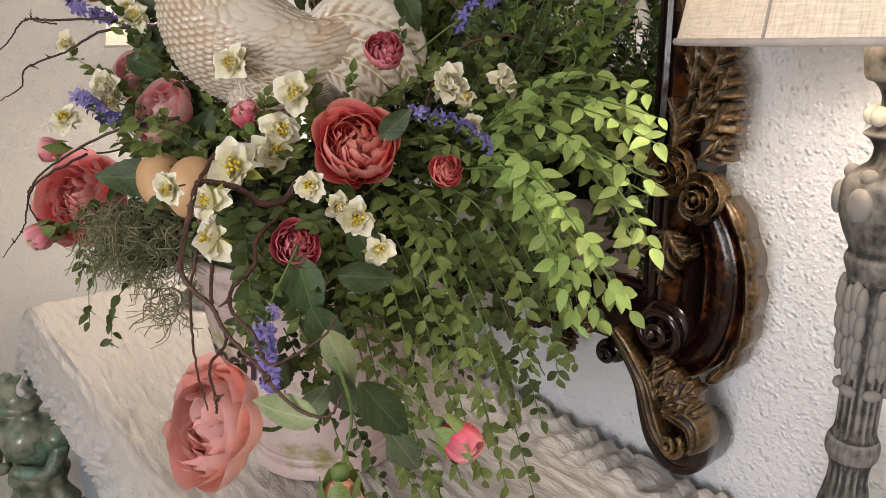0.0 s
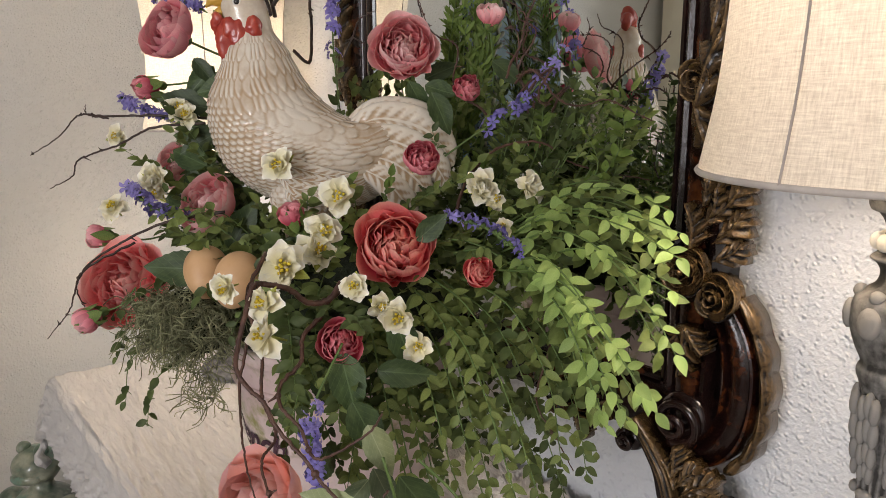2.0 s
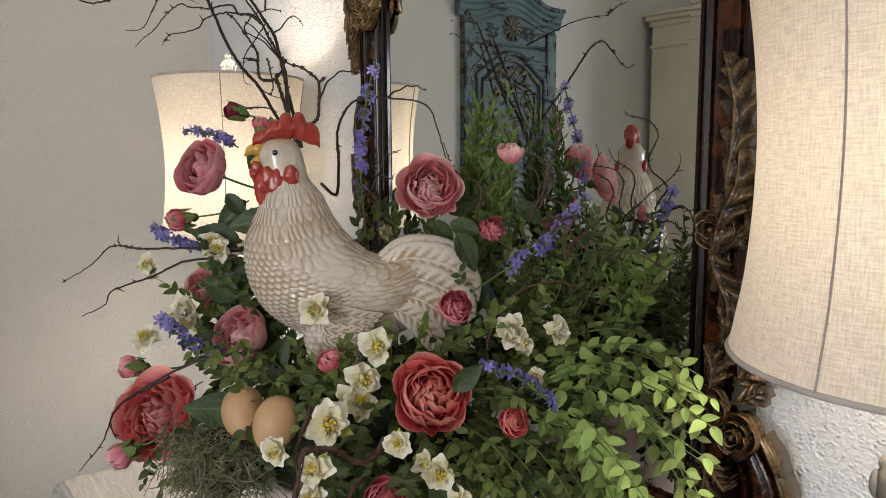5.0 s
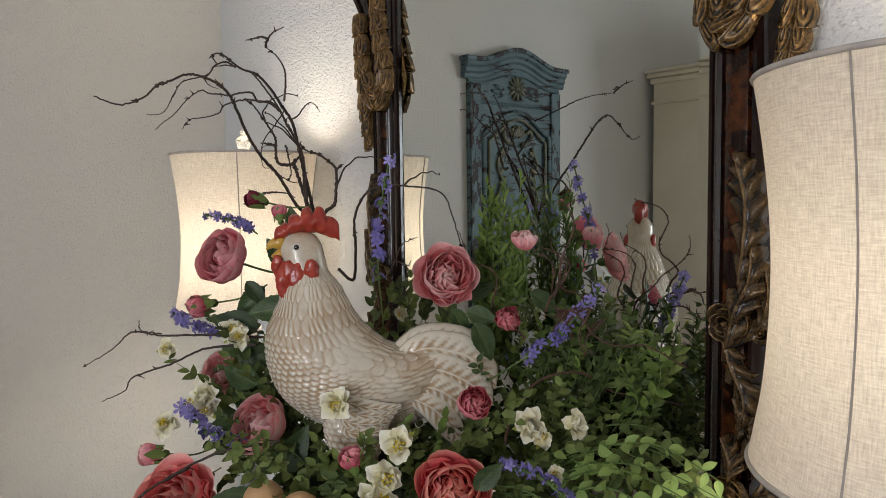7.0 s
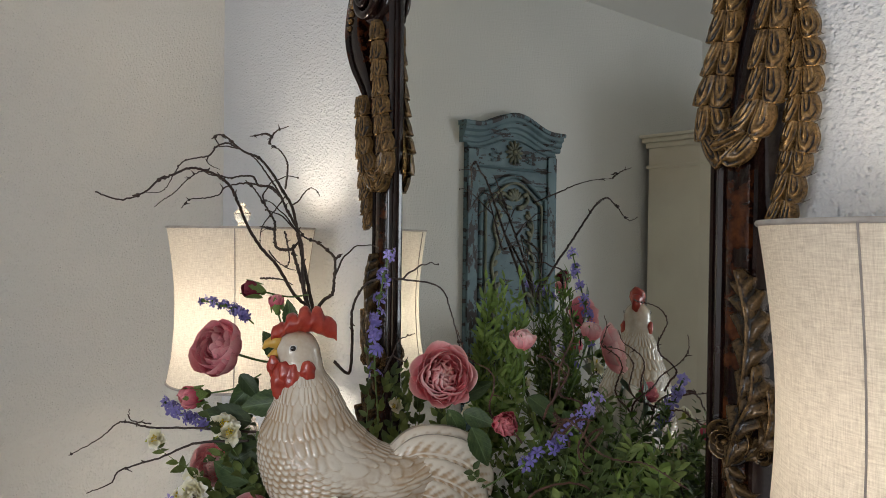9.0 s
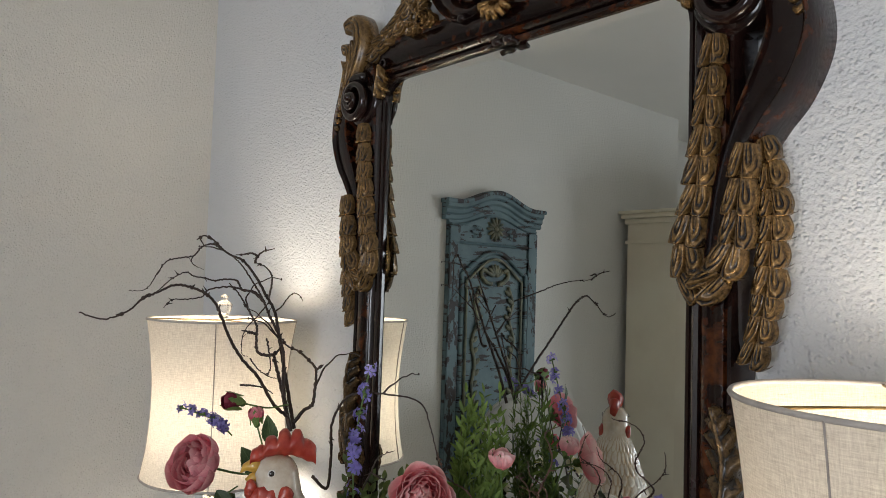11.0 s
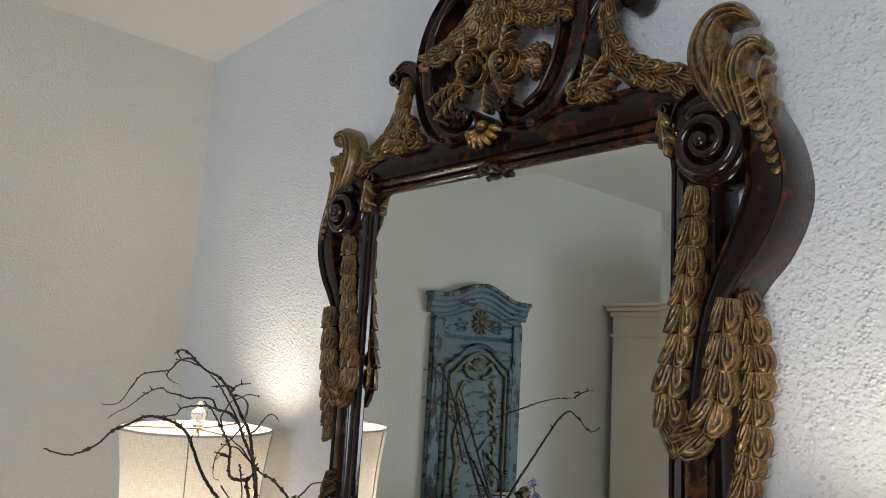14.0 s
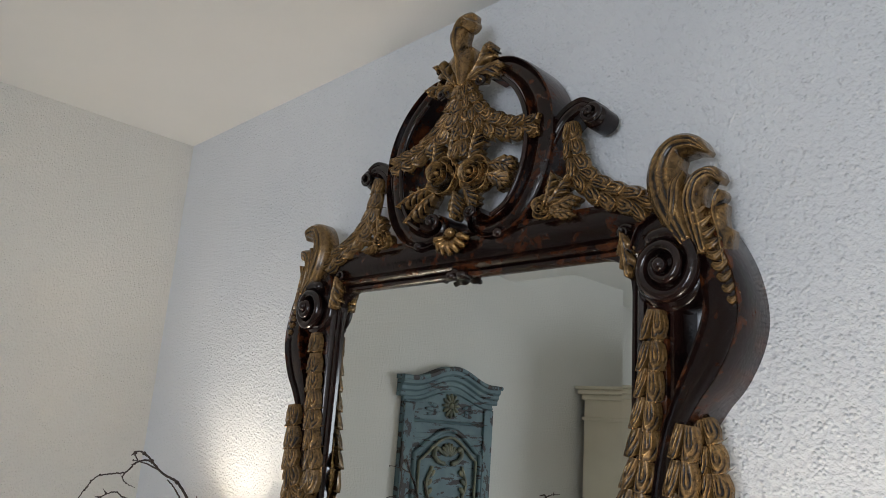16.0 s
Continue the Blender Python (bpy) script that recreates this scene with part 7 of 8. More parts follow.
FRONT = (0.85, -0.5, 0.25)
for k, (p, w, ln) in enumerate((((-0.14, -0.40, 1.395), (-0.55, -0.75, -0.15), 0.075), ((-0.20, -0.42, 1.315), (-0.6, -0.75, 0.12), 0.075), ((0.00, -0.52, 1.165), (-0.55, -0.72, 0.05), 0.080), ((-0.06, -0.47, 1.175), (0.35, 0.35, 0.85), 0.075), ((0.05, -0.25, 1.395), (0.2, 0.25, -0.55), 0.055), ((0.06, -0.23, 1.39), (0.7, 0.4, -0.25), 0.050),
                                ((0.10, -0.25, 1.38), (0.35, 0.3, -0.95), 0.060), ((0.02, -0.20, 1.40), (0.45, 0.6, 0.35), 0.055), ((-0.16, -0.40, 1.45), (-0.25, -0.35, 0.65), 0.055), ((-0.15, -0.39, 1.50), (0.1, -0.2, 0.8), 0.045), ((-0.20, -0.45, 1.43), (0.5, 0.3, -0.6), 0.050), 
                                ((-0.22, -0.46, 1.27), (0.3, 0.2, -0.8), 0.060), ((0.14, -0.18, 1.42), (0.5, 0.5, -0.5), 0.050), ((0.17, -0.14, 1.40), (0.3, 0.3, -0.9), 0.055), ((0.24, -0.38, 1.22), (0.3, 0.5, 0.5), 0.045), ((0.10, -0.42, 1.19), (-0.3, -0.5, 0.1), 0.06), ((-0.02, -0.56, 1.10), (-0.5, -0.5, -0.6), 0.06), ((-0.18, -0.44, 1.36), (-0.5, -0.6, 0.15), 0.075), ((-0.16, -0.43, 1.33), (-0.3, -0.7, -0.4), 0.070), ((-0.22, -0.46, 1.22), (-0.6, -0.5, -0.1), 0.070), ((-0.24, -0.44, 1.18), (-0.3, -0.6, 0.6), 0.065), ((-0.15, -0.46, 1.28), (-0.7, -0.4, 0.3), 0.070), ((-0.20, -0.42, 1.42), (-0.2, -0.6, -0.6), 0.065))):
    leaf(p, w, FRONT, ln, ROSE_LEAVES[k % 3], "dark green serrated rose leaf" if k == 0 else "")
for k, (p, w, ln, pal) in enumerate((((0.275, -0.500, 1.130), (0.25, 0.05, -0.75), 0.068, 0), ((0.285, -0.465, 1.105), (0.55, 0.55, -0.05), 0.060, 0), ((0.295, -0.50, 1.085), (0.25, 0.30, -0.80), 0.062, 0), ((0.33, -0.505, 1.075), (0.22, 0.25, -0.85), 0.068, 1), ((0.365, -0.495, 1.035), (0.35, 0.40, -0.75), 0.075, 0), ((0.33, -0.50, 1.03), (0.10, 0.35, -0.90), 0.055, 2),
                                     ((0.400, -0.555, 1.035), (-0.75, -0.55, 0.05), 0.070, 1), ((0.30, -0.53, 1.05), (-0.3, -0.2, -0.9), 0.055, 0), ((0.345, -0.515, 1.03), (-0.2, -0.35, -0.5), 0.050, 2), ((0.28, -0.44, 1.155), (0.3, 0.2, -0.85), 0.06, 0), ((0.22, -0.49, 1.10), (-0.1, 0.1, -0.9), 0.06, 0), ((0.37, -0.47, 0.98), (0.2, 0.4, -0.8), 0.06, 2))):
    leaf(p, w, FRONT, ln, ROSE_LEAVES[k % 3] if pal == 0 else PALE_LEAVES[pal - 1])


# ---- curly willow and vines ----
WILLOW = []


def twig(r, pts, vine=False, brown=False, label=""):
    """A crooked stick through pts, tapering from r, with knots and short spurs."""
    k = len(WILLOW)
    WILLOW.append(pts)
    rng = random.Random(k)
    line = spline(pts, 12)
    n = len(line) - 1
    kink = 0.0012 if vine else 0.0015
    line = [np.array(p) + kink * np.array([noise.noise(Vector((i * 0.5, k, 0))), noise.noise(Vector((i * 0.5, k, 5))), noise.noise(Vector((i * 0.5, k, 9)))]) for i, p in enumerate(line)]
    bm = bmesh.new()
    tube(bm, line, [r * (0.70 if vine else 0.74) * (1 - 0.66 * i / n) * (1 + 0.18 * noise.noise(Vector((i * 0.8, k, 3)))) for i in range(n + 1)], 7)
    for j in range(2 if vine else max(2, n // 22)):
        i = rng.randint(n // 6, n - 1)
        p = Vector(line[i])
        d = Vector((rng.uniform(-1, 1), rng.uniform(-1, 1), rng.uniform(-0.5, 1))).normalized()
        ball(bm, p, (r * 0.8, r * 0.8, r * 0.8), 7, 5)
        tube(bm, [p, p + d * rng.uniform(0.005, 0.012)], [r * 0.5, r * 0.15], 5)
    return part("vine" if vine else "twig", bm, M_VINE if vine or brown else M_TWIG, arrangement, label)


# willow rising behind the rooster's head
twig(0.0040, [(-0.223, -0.323, 1.524), (-0.224, -0.349, 1.547), (-0.217, -0.38, 1.59), (-0.215, -0.412, 1.623), (-0.209, -0.436, 1.655), (-0.198, -0.457, 1.69), (-0.192, -0.471, 1.711), (-0.191, -0.489, 1.725), (-0.194, -0.514, 1.734), (-0.197, -0.533, 1.734), (-0.199, -0.555, 1.723), (-0.201, -0.573, 1.715), (-0.2, -0.591, 1.698), (-0.202, -0.622, 1.686), (-0.203, -0.654, 1.695)], label="dark curly willow twig")
twig(0.0046, [(-0.233, -0.303, 1.5), (-0.257, -0.304, 1.56), (-0.283, -0.302, 1.613), (-0.305, -0.3, 1.658), (-0.321, -0.3, 1.691), (-0.342, -0.307, 1.719), (-0.368, -0.316, 1.753), (-0.396, -0.328, 1.781), (-0.422, -0.342, 1.792), (-0.44, -0.351, 1.804), (-0.459, -0.36, 1.82), (-0.476, -0.369, 1.827), (-0.486, -0.373, 1.822), (-0.487, -0.365, 1.81)])
twig(0.0026, [(-0.459, -0.34, 1.802), (-0.471, -0.354, 1.812), (-0.486, -0.369, 1.806), (-0.498, -0.379, 1.789), (-0.517, -0.398, 1.784), (-0.535, -0.415, 1.777), (-0.549, -0.426, 1.755), (-0.561, -0.435, 1.731), (-0.572, -0.445, 1.72), (-0.59, -0.464, 1.719)])
twig(0.0018, [(-0.497, -0.38, 1.789), (-0.501, -0.382, 1.779), (-0.496, -0.376, 1.77), (-0.486, -0.363, 1.763)])
twig(0.0042, [(-0.219, -0.318, 1.5), (-0.246, -0.319, 1.568), (-0.263, -0.311, 1.616), (-0.279, -0.311, 1.647), (-0.307, -0.319, 1.688), (-0.325, -0.324, 1.716), (-0.348, -0.332, 1.744), (-0.373, -0.342, 1.773), (-0.389, -0.35, 1.786)])
twig(0.0028, [(-0.322, -0.325, 1.714), (-0.34, -0.333, 1.726), (-0.362, -0.344, 1.728), (-0.376, -0.348, 1.744), (-0.4, -0.36, 1.746), (-0.422, -0.37, 1.743), (-0.44, -0.379, 1.747), (-0.463, -0.391, 1.75), (-0.48, -0.4, 1.757), (-0.511, -0.413, 1.744), (-0.552, -0.427, 1.717), (-0.577, -0.438, 1.705), (-0.598, -0.446, 1.692)])
twig(0.0028, [(-0.319, -0.321, 1.706), (-0.342, -0.332, 1.724), (-0.363, -0.344, 1.729), (-0.389, -0.358, 1.733), (-0.427, -0.378, 1.726), (-0.442, -0.383, 1.713), (-0.473, -0.399, 1.707), (-0.501, -0.414, 1.705), (-0.522, -0.422, 1.689)])
twig(0.0042, [(-0.304, -0.306, 1.617), (-0.319, -0.314, 1.615), (-0.334, -0.323, 1.62), (-0.343, -0.322, 1.645), (-0.347, -0.32, 1.663), (-0.358, -0.324, 1.68), (-0.374, -0.331, 1.702), (-0.391, -0.339, 1.724), (-0.407, -0.348, 1.739)])
twig(0.0040, [(-0.341, -0.322, 1.65), (-0.355, -0.33, 1.6535), (-0.369, -0.338, 1.656)])
twig(0.0052, [(-0.219, -0.318, 1.5), (-0.251, -0.318, 1.562), (-0.274, -0.317, 1.596), (-0.288, -0.315, 1.617), (-0.288, -0.305, 1.629), (-0.292, -0.296, 1.645)])
twig(0.0044, [(-0.215, -0.314, 1.515), (-0.203, -0.304, 1.535), (-0.19, -0.296, 1.546), (-0.188, -0.294, 1.57), (-0.187, -0.294, 1.603), (-0.208, -0.3, 1.62), (-0.229, -0.304, 1.63), (-0.252, -0.312, 1.637), (-0.265, -0.316, 1.649)])
twig(0.0036, [(-0.187, -0.294, 1.602), (-0.184, -0.291, 1.605), (-0.18, -0.288, 1.609)])
twig(0.0018, [(-0.296, -0.326, 1.708), (-0.32, -0.335, 1.682), (-0.34, -0.344, 1.661), (-0.352, -0.345, 1.64), (-0.359, -0.34, 1.615), (-0.355, -0.331, 1.61)])
twig(0.0018, [(-0.287, -0.361, 1.614), (-0.279, -0.35, 1.597), (-0.27, -0.338, 1.587), (-0.263, -0.331, 1.583), (-0.258, -0.324, 1.582)])
twig(0.0024, [(-0.284, -0.333, 1.647), (-0.276, -0.332, 1.624), (-0.269, -0.332, 1.602), (-0.268, -0.336, 1.587)])
twig(0.0026, [(-0.319, -0.36, 1.566), (-0.295, -0.349, 1.567), (-0.273, -0.34, 1.565), (-0.255, -0.333, 1.558)])
twig(0.0020, [(-0.299, -0.312, 1.693), (-0.301, -0.298, 1.701), (-0.304, -0.286, 1.715), (-0.306, -0.272, 1.725), (-0.306, -0.26, 1.721), (-0.309, -0.251, 1.711)])
twig(0.0024, [(-0.259, -0.346, 1.718), (-0.199, -0.374, 1.745), (-0.174, -0.391, 1.758), (-0.149, -0.415, 1.767), (-0.123, -0.444, 1.771)])
twig(0.0024, [(-0.123, -0.444, 1.771), (-0.111, -0.446, 1.78), (-0.094, -0.445, 1.787), (-0.072, -0.441, 1.79)])
twig(0.0024, [(-0.11, -0.446, 1.78), (-0.12, -0.452, 1.784), (-0.13, -0.459, 1.782), (-0.141, -0.465, 1.781)])
# twigs at the breast side and beside the glass
twig(0.0036, [(-0.146, -0.319, 1.443), (-0.127, -0.303, 1.427), (-0.128, -0.297, 1.479), (-0.129, -0.297, 1.524), (-0.119, -0.283, 1.561), (-0.102, -0.266, 1.573), (-0.074, -0.235, 1.573), (-0.036, -0.196, 1.562), (-0.017, -0.186, 1.518), (0, -0.183, 1.467)])
twig(0.0022, [(-0.068, -0.278, 1.433), (-0.059, -0.269, 1.46), (-0.05, -0.263, 1.483), (-0.032, -0.247, 1.495)])
twig(0.0018, [(-0.064, -0.266, 1.459), (-0.044, -0.258, 1.451), (-0.034, -0.258, 1.46)])
twig(0.0028, [(-0.169, -0.433, 1.345), (-0.231, -0.503, 1.35), (-0.279, -0.554, 1.349), (-0.317, -0.574, 1.352), (-0.35, -0.583, 1.345), (-0.382, -0.601, 1.317), (-0.417, -0.636, 1.289)])
twig(0.0018, [(-0.317, -0.542, 1.345), (-0.336, -0.567, 1.351), (-0.348, -0.566, 1.366)])
twig(0.0028, [(-0.156, -0.456, 1.34), (-0.212, -0.511, 1.333), (-0.255, -0.547, 1.309), (-0.298, -0.593, 1.287), (-0.328, -0.598, 1.261), (-0.364, -0.623, 1.241)])
twig(0.0028, [(-0.034, -0.484, 1.23), (-0.091, -0.547, 1.214), (-0.136, -0.608, 1.177), (-0.167, -0.633, 1.147), (-0.193, -0.635, 1.12), (-0.214, -0.623, 1.087)])
twig(0.0024, [(-0.143, -0.568, 1.184), (-0.176, -0.624, 1.15), (-0.194, -0.639, 1.112), (-0.213, -0.643, 1.087), (-0.231, -0.671, 1.047)])
# vines round the front of the nest
twig(0.0048, [(0.241, -0.476, 1.189), (0.245, -0.493, 1.175), (0.243, -0.515, 1.175), (0.24, -0.532, 1.19), (0.238, -0.552, 1.198), (0.239, -0.569, 1.2), (0.247, -0.58, 1.183), (0.258, -0.595, 1.154), (0.27, -0.603, 1.135), (0.285, -0.599, 1.121), (0.301, -0.592, 1.11), (0.318, -0.589, 1.092), (0.344, -0.577, 1.069), (0.365, -0.571, 1.052), (0.387, -0.561, 1.039), (0.405, -0.548, 1.039), (0.409, -0.537, 1.056)], True, label="twisting brown vine")
twig(0.0040, [(0.233, -0.449, 1.191), (0.231, -0.486, 1.169), (0.24, -0.501, 1.157), (0.246, -0.524, 1.143), (0.26, -0.535, 1.123), (0.267, -0.56, 1.109), (0.282, -0.568, 1.094), (0.305, -0.561, 1.079), (0.328, -0.561, 1.06), (0.344, -0.548, 1.066), (0.361, -0.523, 1.085), (0.37, -0.515, 1.103)], True)
twig(0.0036, [(0.169, -0.523, 1.214), (0.187, -0.538, 1.207), (0.205, -0.562, 1.179), (0.239, -0.565, 1.134), (0.268, -0.58, 1.102), (0.301, -0.583, 1.078), (0.32, -0.606, 1.068), (0.348, -0.614, 1.054), (0.37, -0.622, 1.053)], True)
twig(0.0030, [(0.205, -0.5, 1.2), (0.2, -0.545, 1.165), (0.212, -0.575, 1.11), (0.24, -0.59, 1.075), (0.27, -0.6, 1.045), (0.3, -0.605, 1.02)], True)
twig(0.0030, [(0.195, -0.287, 1.241), (0.186, -0.258, 1.279), (0.195, -0.216, 1.312), (0.221, -0.168, 1.317), (0.239, -0.137, 1.293), (0.263, -0.101, 1.28), (0.303, -0.055, 1.269)], brown=True)
twig(0.0020, [(0.357, -0.29, 1.141), (0.369, -0.306, 1.111), (0.376, -0.328, 1.082), (0.389, -0.34, 1.065), (0.419, -0.342, 1.04), (0.443, -0.347, 1.022)], brown=True)

# side shoots that curl away from the willow branches
shoots = random.Random(21)
for k in range(6):
    pts = WILLOW[(4, 1, 20, 7, 4, 10)[k]]
    base = spline(pts, 12)
    i = shoots.randint(len(base) // 4, len(base) * 4 // 5)
    p = Vector(base[i])
    along = (Vector(base[i + 1]) - Vector(base[i - 1])).normalized()
    d = (along * 0.7 + Vector((shoots.uniform(-0.7, 0.7), shoots.uniform(-0.8, 0.4), shoots.uniform(-0.2, 0.9)))).normalized()
    ax = Vector((shoots.uniform(-1, 1), shoots.uniform(-1, 1), shoots.uniform(-0.4, 0.4))).normalized()
    line = [p]
    turn = shoots.uniform(-0.16, 0.16)
    for j in range(shoots.randint(9, 16)):
        d = Matrix.Rotation(turn + 0.30 * math.sin(j * 1.3 + k), 3, ax) @ d
        p = p + d * 0.0075
        line.append(p)
    line = spline([tuple(q) for q in line], 3)
    bm = bmesh.new()
    tube(bm, line, [0.0017 * (1 - 0.55 * j / len(line)) for j in range(len(line))], 6)
    ball(bm, line[-1], (0.0016, 0.0016, 0.0022), 6, 5)
    part("twig", bm, M_TWIG, arrangement)

tendrils = random.Random(77)
for k in range(9):
    p = Vector((tendrils.uniform(0.04, 0.20), tendrils.uniform(-0.19, -0.12), tendrils.uniform(1.34, 1.40)))
    d = Vector((tendrils.uniform(-0.5, 0.6), tendrils.uniform(-0.2, 0.2), 1)).normalized()
    pts = [tuple(p)]
    for j in range(tendrils.randint(7, 11)):
        d = (d + Vector((0.75 * math.sin(j * 1.25 + k), 0.30 * math.cos(j * 1.1 + 2 * k), 0.42 * math.cos(j * 0.9 + k)))).normalized()
        p = p + d * 0.020
        p.y = min(p.y, -0.075)
        pts.append(tuple(p))
    twig(0.0024, pts, brown=True)

# ---- nest of curly moss with two eggs ----
def moss_tangle(count, seed, place):
    rng = random.Random(seed)
    bm = bmesh.new()
    for k in range(count):
        p = Vector(place(rng))
        d = Vector((rng.uniform(-1, 1), rng.uniform(-1, 1), rng.uniform(-1, 0.6))).normalized()
        ax = Vector((rng.uniform(-1, 1), rng.uniform(-1, 1), rng.uniform(-1, 1))).normalized()
        pts = [p]
        bend = rng.uniform(0.25, 0.75)
        for i in range(rng.randint(9, 16)):
            d = (Matrix.Rotation(bend * (1 + 0.5 * math.sin(i)), 3, ax) @ d + Vector((0, 0, -0.10))).normalized()
            p = p + d * 0.0042
            pts.append(p)
        tube(bm, pts, rng.uniform(0.0005, 0.0008), 3, ends=False)
    return bm


def nest_point(rng):
    a, b = rng.uniform(0, 6.283), rng.random() ** 0.5
    x, y = b * math.cos(a), b * math.sin(a)
    z = -0.062 * rng.random() ** 1.3 * (1.2 - 0.5 * abs(x))
    return (-0.045 + 0.085 * x, -0.535 + 0.060 * y, 1.128 + z - 0.02 * max(0, -x))


nest = part("moss_nest", moss_tangle(1900, 3, nest_point), M_MOSS, arrangement, "curly grey-green moss nest")
nest["kind"] = "stuff"
tail = part("moss_strand", moss_tangle(80, 4, lambda g: (-0.035 + g.uniform(-0.03, 0.03), -0.53 + g.uniform(-0.02, 0.02), 1.035 - 0.055 * g.random() ** 1.6)), M_MOSS, arrangement)
tail["kind"] = "stuff"
# near-black lumpy core added inside the moss strands
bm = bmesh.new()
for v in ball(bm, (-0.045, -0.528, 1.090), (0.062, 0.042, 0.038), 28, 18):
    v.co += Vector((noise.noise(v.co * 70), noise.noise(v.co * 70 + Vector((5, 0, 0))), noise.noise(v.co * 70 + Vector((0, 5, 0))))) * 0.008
part("nest_core", bm, M_FILLING, arrangement)


def egg(at, way, r):
    bm = bmesh.new()
    prof = []
    for i in range(25):
        a = math.pi * i / 24
        prof.append((max(0.0003, r * math.sin(a) * (1 - 0.10 * math.cos(a))), -r * 1.28 * math.cos(a)))
    lathe(bm, prof, 32)
    ob = link("egg", finish(bm), M_EGG)
    ob.matrix_world = facing(at, way)
    return tagged(ob, "smooth light brown egg lying in the moss nest", "egg", "eggs in the nest")


egg((0.001, -0.526, 1.163), (-0.55, 0.2, 0.8), 0.0270)
egg((0.064, -0.513, 1.163), (0.20, 0.35, 1.0), 0.0275)


# ---- glazed garden statue on the floor beyond the end of the dresser ----
def garden_statue(x, y, turn):
    """A plain standing figure: legs, wrapped skirt, chest, arms and a round head, all one glazed body."""
    bm = bmesh.new()
    lathe(bm, spline([(0.002, 0.0), (0.105, 0.0), (0.110, 0.012), (0.104, 0.026), (0.060, 0.032), (0.002, 0.034)], 4), 36)
    for s_ in (-1, 1):
        tube(bm, spline([(s_ * 0.036, 0.0, 0.02), (s_ * 0.038, 0.004, 0.10), (s_ * 0.034, 0.0, 0.20)], 6), [0.026] * 5 + [0.034] * 8, 14)
    rows = []
    for i in range(22):
        k = i / 21
        r = 0.098 - 0.030 * k + 0.012 * math.sin(k * 9)
        rows.append([((r + 0.007 * math.sin(a * 7 + 3 * k)) * math.cos(a), (r * 0.82 + 0.007 * math.sin(a * 7 + 3 * k)) * math.sin(a), 0.15 + 0.17 * k) for a in [2 * math.pi * j / 48 for j in range(48)]])
    grid(bm, rows, True)
    lathe(bm, spline([(0.066, 0.300), (0.074, 0.350), (0.080, 0.400), (0.072, 0.440), (0.040, 0.462), (0.030, 0.480), (0.034, 0.495)], 4), 32)
    for s_ in (-1, 1):
        tube(bm, spline([(s_ * 0.074, 0.0, 0.435), (s_ * 0.102, -0.015, 0.385), (s_ * 0.090, -0.060, 0.335), (s_ * 0.035, -0.092, 0.350)], 7), [0.030 - 0.0006 * i for i in range(22)], 14)
        ball(bm, (s_ * 0.096, -0.01, 0.420), (0.040, 0.040, 0.034), 18, 12)
        ball(bm, (s_ * 0.028, -0.094, 0.352), (0.022, 0.020, 0.018), 14, 10)
    ball(bm, (0, -0.008, 0.540), (0.064, 0.066, 0.056), 36, 24)
    for s_ in (-1, 1):
        ball(bm, (s_ * 0.030, -0.020, 0.592), (0.020, 0.020, 0.018), 16, 10)
    ball(bm, (0, -0.056, 0.520), (0.044, 0.026, 0.018), 20, 12)
    for v in bm.verts:
        v.co += Vector((noise.noise(v.co * 26), noise.noise(v.co * 26 + Vector((7, 0, 0))), 0)) * 0.006
    ob = link("garden_statue", finish(bm), M_STATUE)
    ob.matrix_world = pose(x, y, 0, 0, 0, turn) @ Matrix.Scale(0.89, 4)
    return tagged(ob, "mottled green and cream glazed garden statue standing on the floor", "statue")


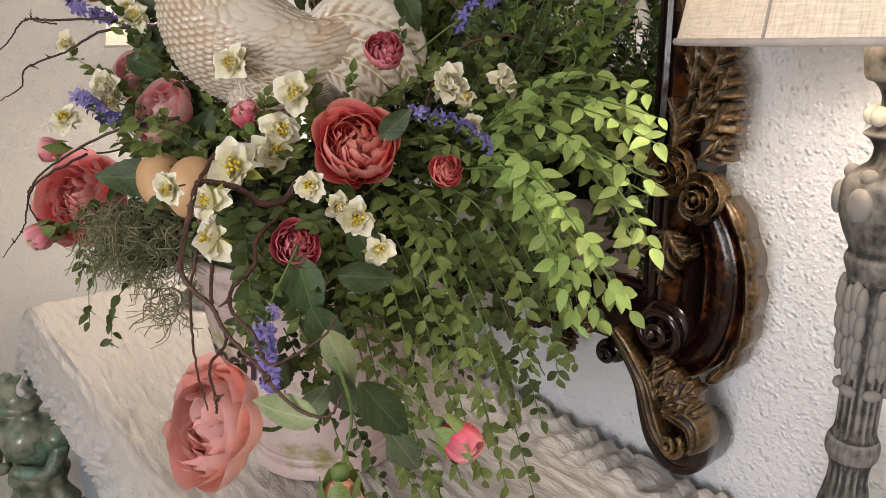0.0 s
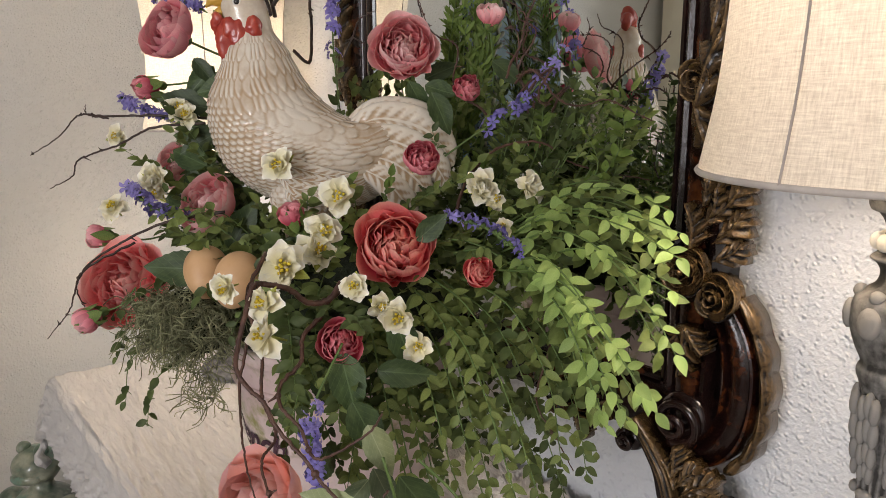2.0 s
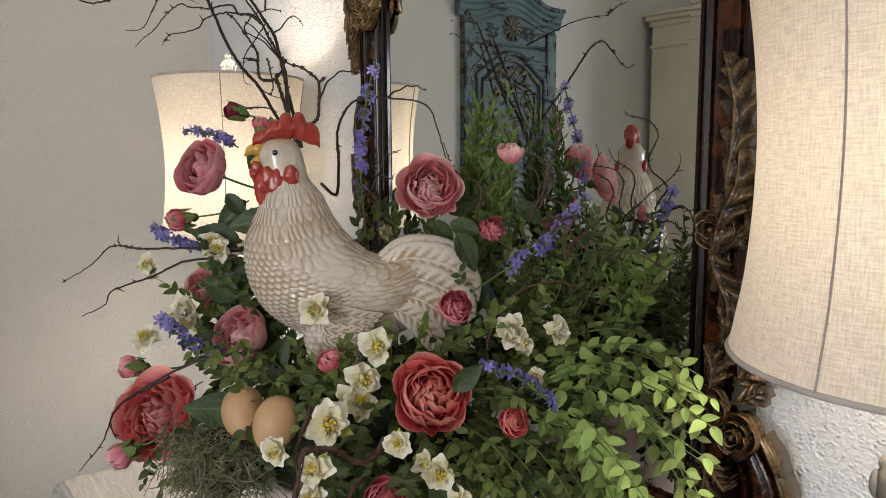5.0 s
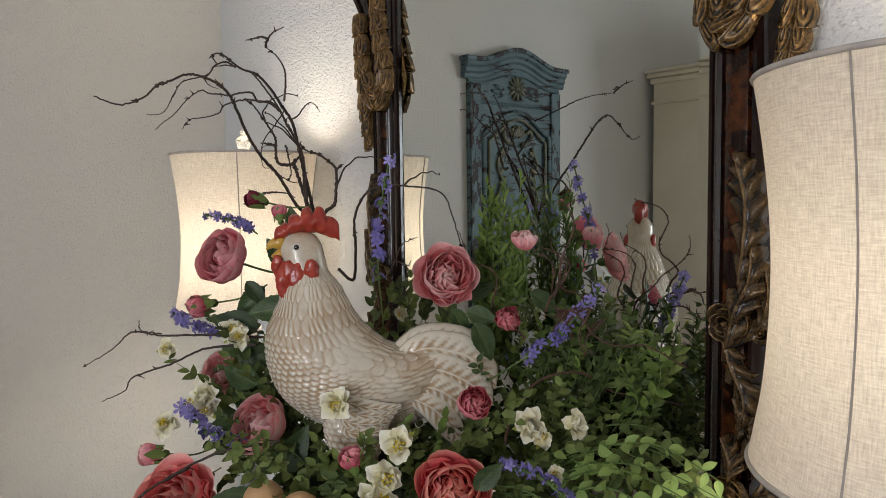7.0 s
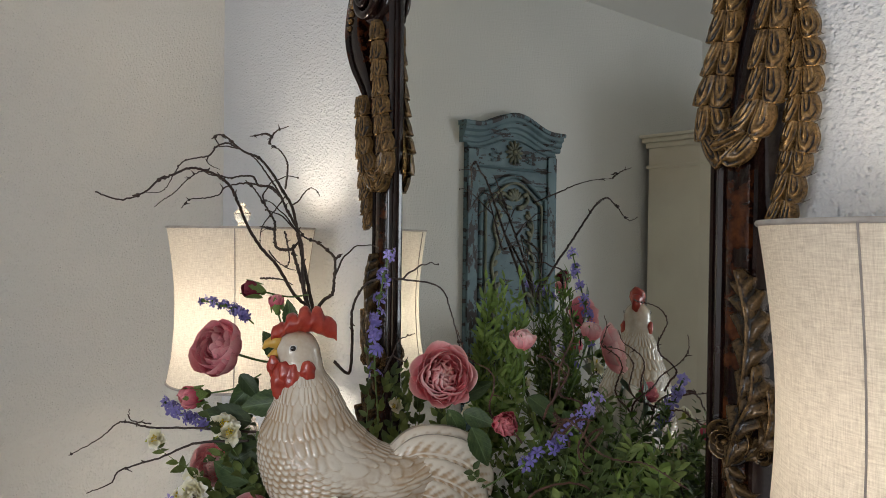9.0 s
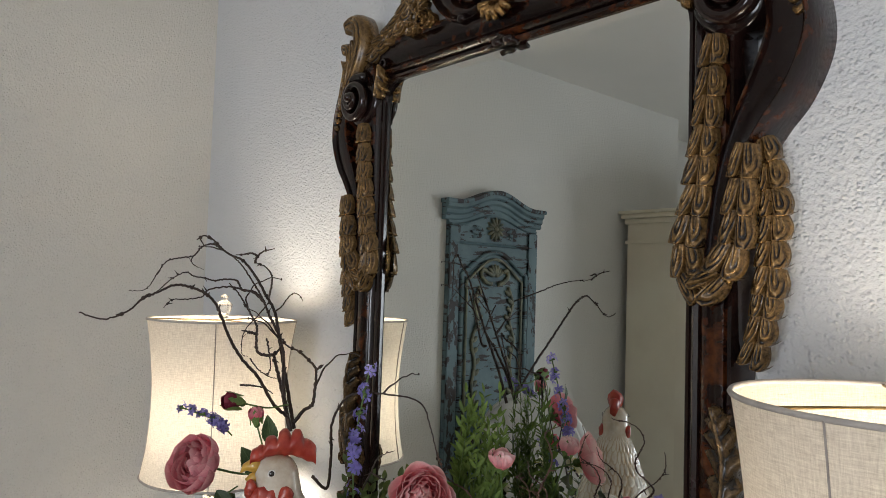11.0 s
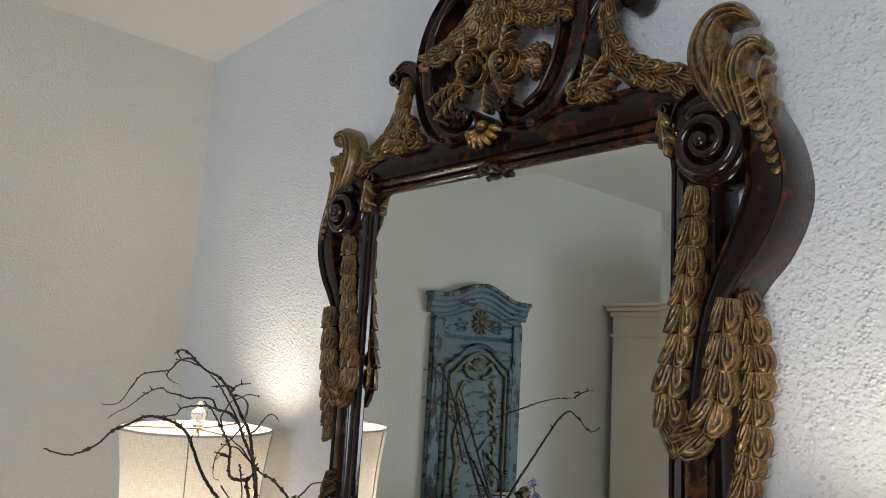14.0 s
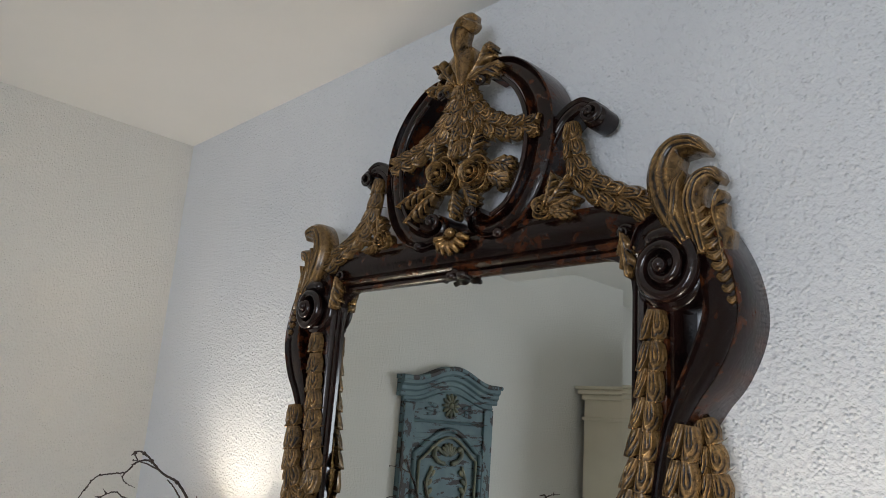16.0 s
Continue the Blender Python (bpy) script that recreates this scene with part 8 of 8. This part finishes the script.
M_STATUE = mat("green_cream_glaze", (0.09, 0.125, 0.085), (0.42, 0.41, 0.30), 11, 0.28, coat=0.5, bump=0.35, bump_scale=45, depth=0.004, lo=0.42, hi=0.66)
chip(M_STATUE, (0.16, 0.27, 0.20), 0.52, 0.62, 15, (1, 1, 1))
garden_statue(-1.085, -0.590, 38)


# ---- white upholstered chair by the side wall (its rounded back shows in the mirror) ----
def round_back_chair(x, y):
    t = thing("upholstered_chair", (x, y, 0), "white upholstered chair with a tall rounded back, near the side wall", "chair")
    w, top, seat = 0.27, 1.35, 0.46

    def crown(u):
        return 1.12 + (top - 1.12) * math.sqrt(max(0.0, 1 - abs(u) ** 2.4))

    bm = bmesh.new()
    rows = []
    for i in range(33):
        u = -1 + 2 * i / 32
        h = crown(u * 0.995)
        lean = 0.035
        rows.append([(u * w, 0.030 * s_ * (1 - 0.25 * u * u) + bulge, z) for z, s_, bulge in ((seat - 0.08, 1, 0.0), (0.75, 1.25, 0.01), (h - 0.05, 1.1, lean), (h - 0.012, 0.7, lean), (h, 0.0, lean), (h - 0.012, -0.7, lean), (h - 0.05, -1.1, lean), (0.75, -1.25, 0.01), (seat - 0.08, -1, 0.0))])
    vs = grid(bm, rows, True)
    cap(bm, vs[0]), cap(bm, vs[-1])
    part("backrest", finish(bm), M_UPHOLSTERY, t)
    bm = bmesh.new()
    tube(bm, [(u * w, 0.066, crown(u * 0.99) - 0.022) for u in [-1 + 2 * i / 40 for i in range(41)]], 0.006, 8)
    part("piping", bm, M_UPHOLSTERY, t)
    part("seat", smooth(box(bmesh.new(), (-w, -0.52, seat - 0.11), (w, -0.03, seat), 0.035)), M_UPHOLSTERY, t)
    for sx in (-1, 1):
        for yy in (-0.48, -0.04):
            bm = bmesh.new()
            tube(bm, [(sx * (w - 0.04), yy, seat - 0.10), (sx * (w - 0.035), yy, 0.0)], [0.024, 0.015], 12)
            part("leg", bm, M_CHALK_W, t)
    return t


M_UPHOLSTERY = linen("white_upholstery", (0.68, 0.68, 0.66), (0.80, 0.80, 0.785), 0.0, 1.0, 0.3)
round_back_chair(-1.02, -1.344)
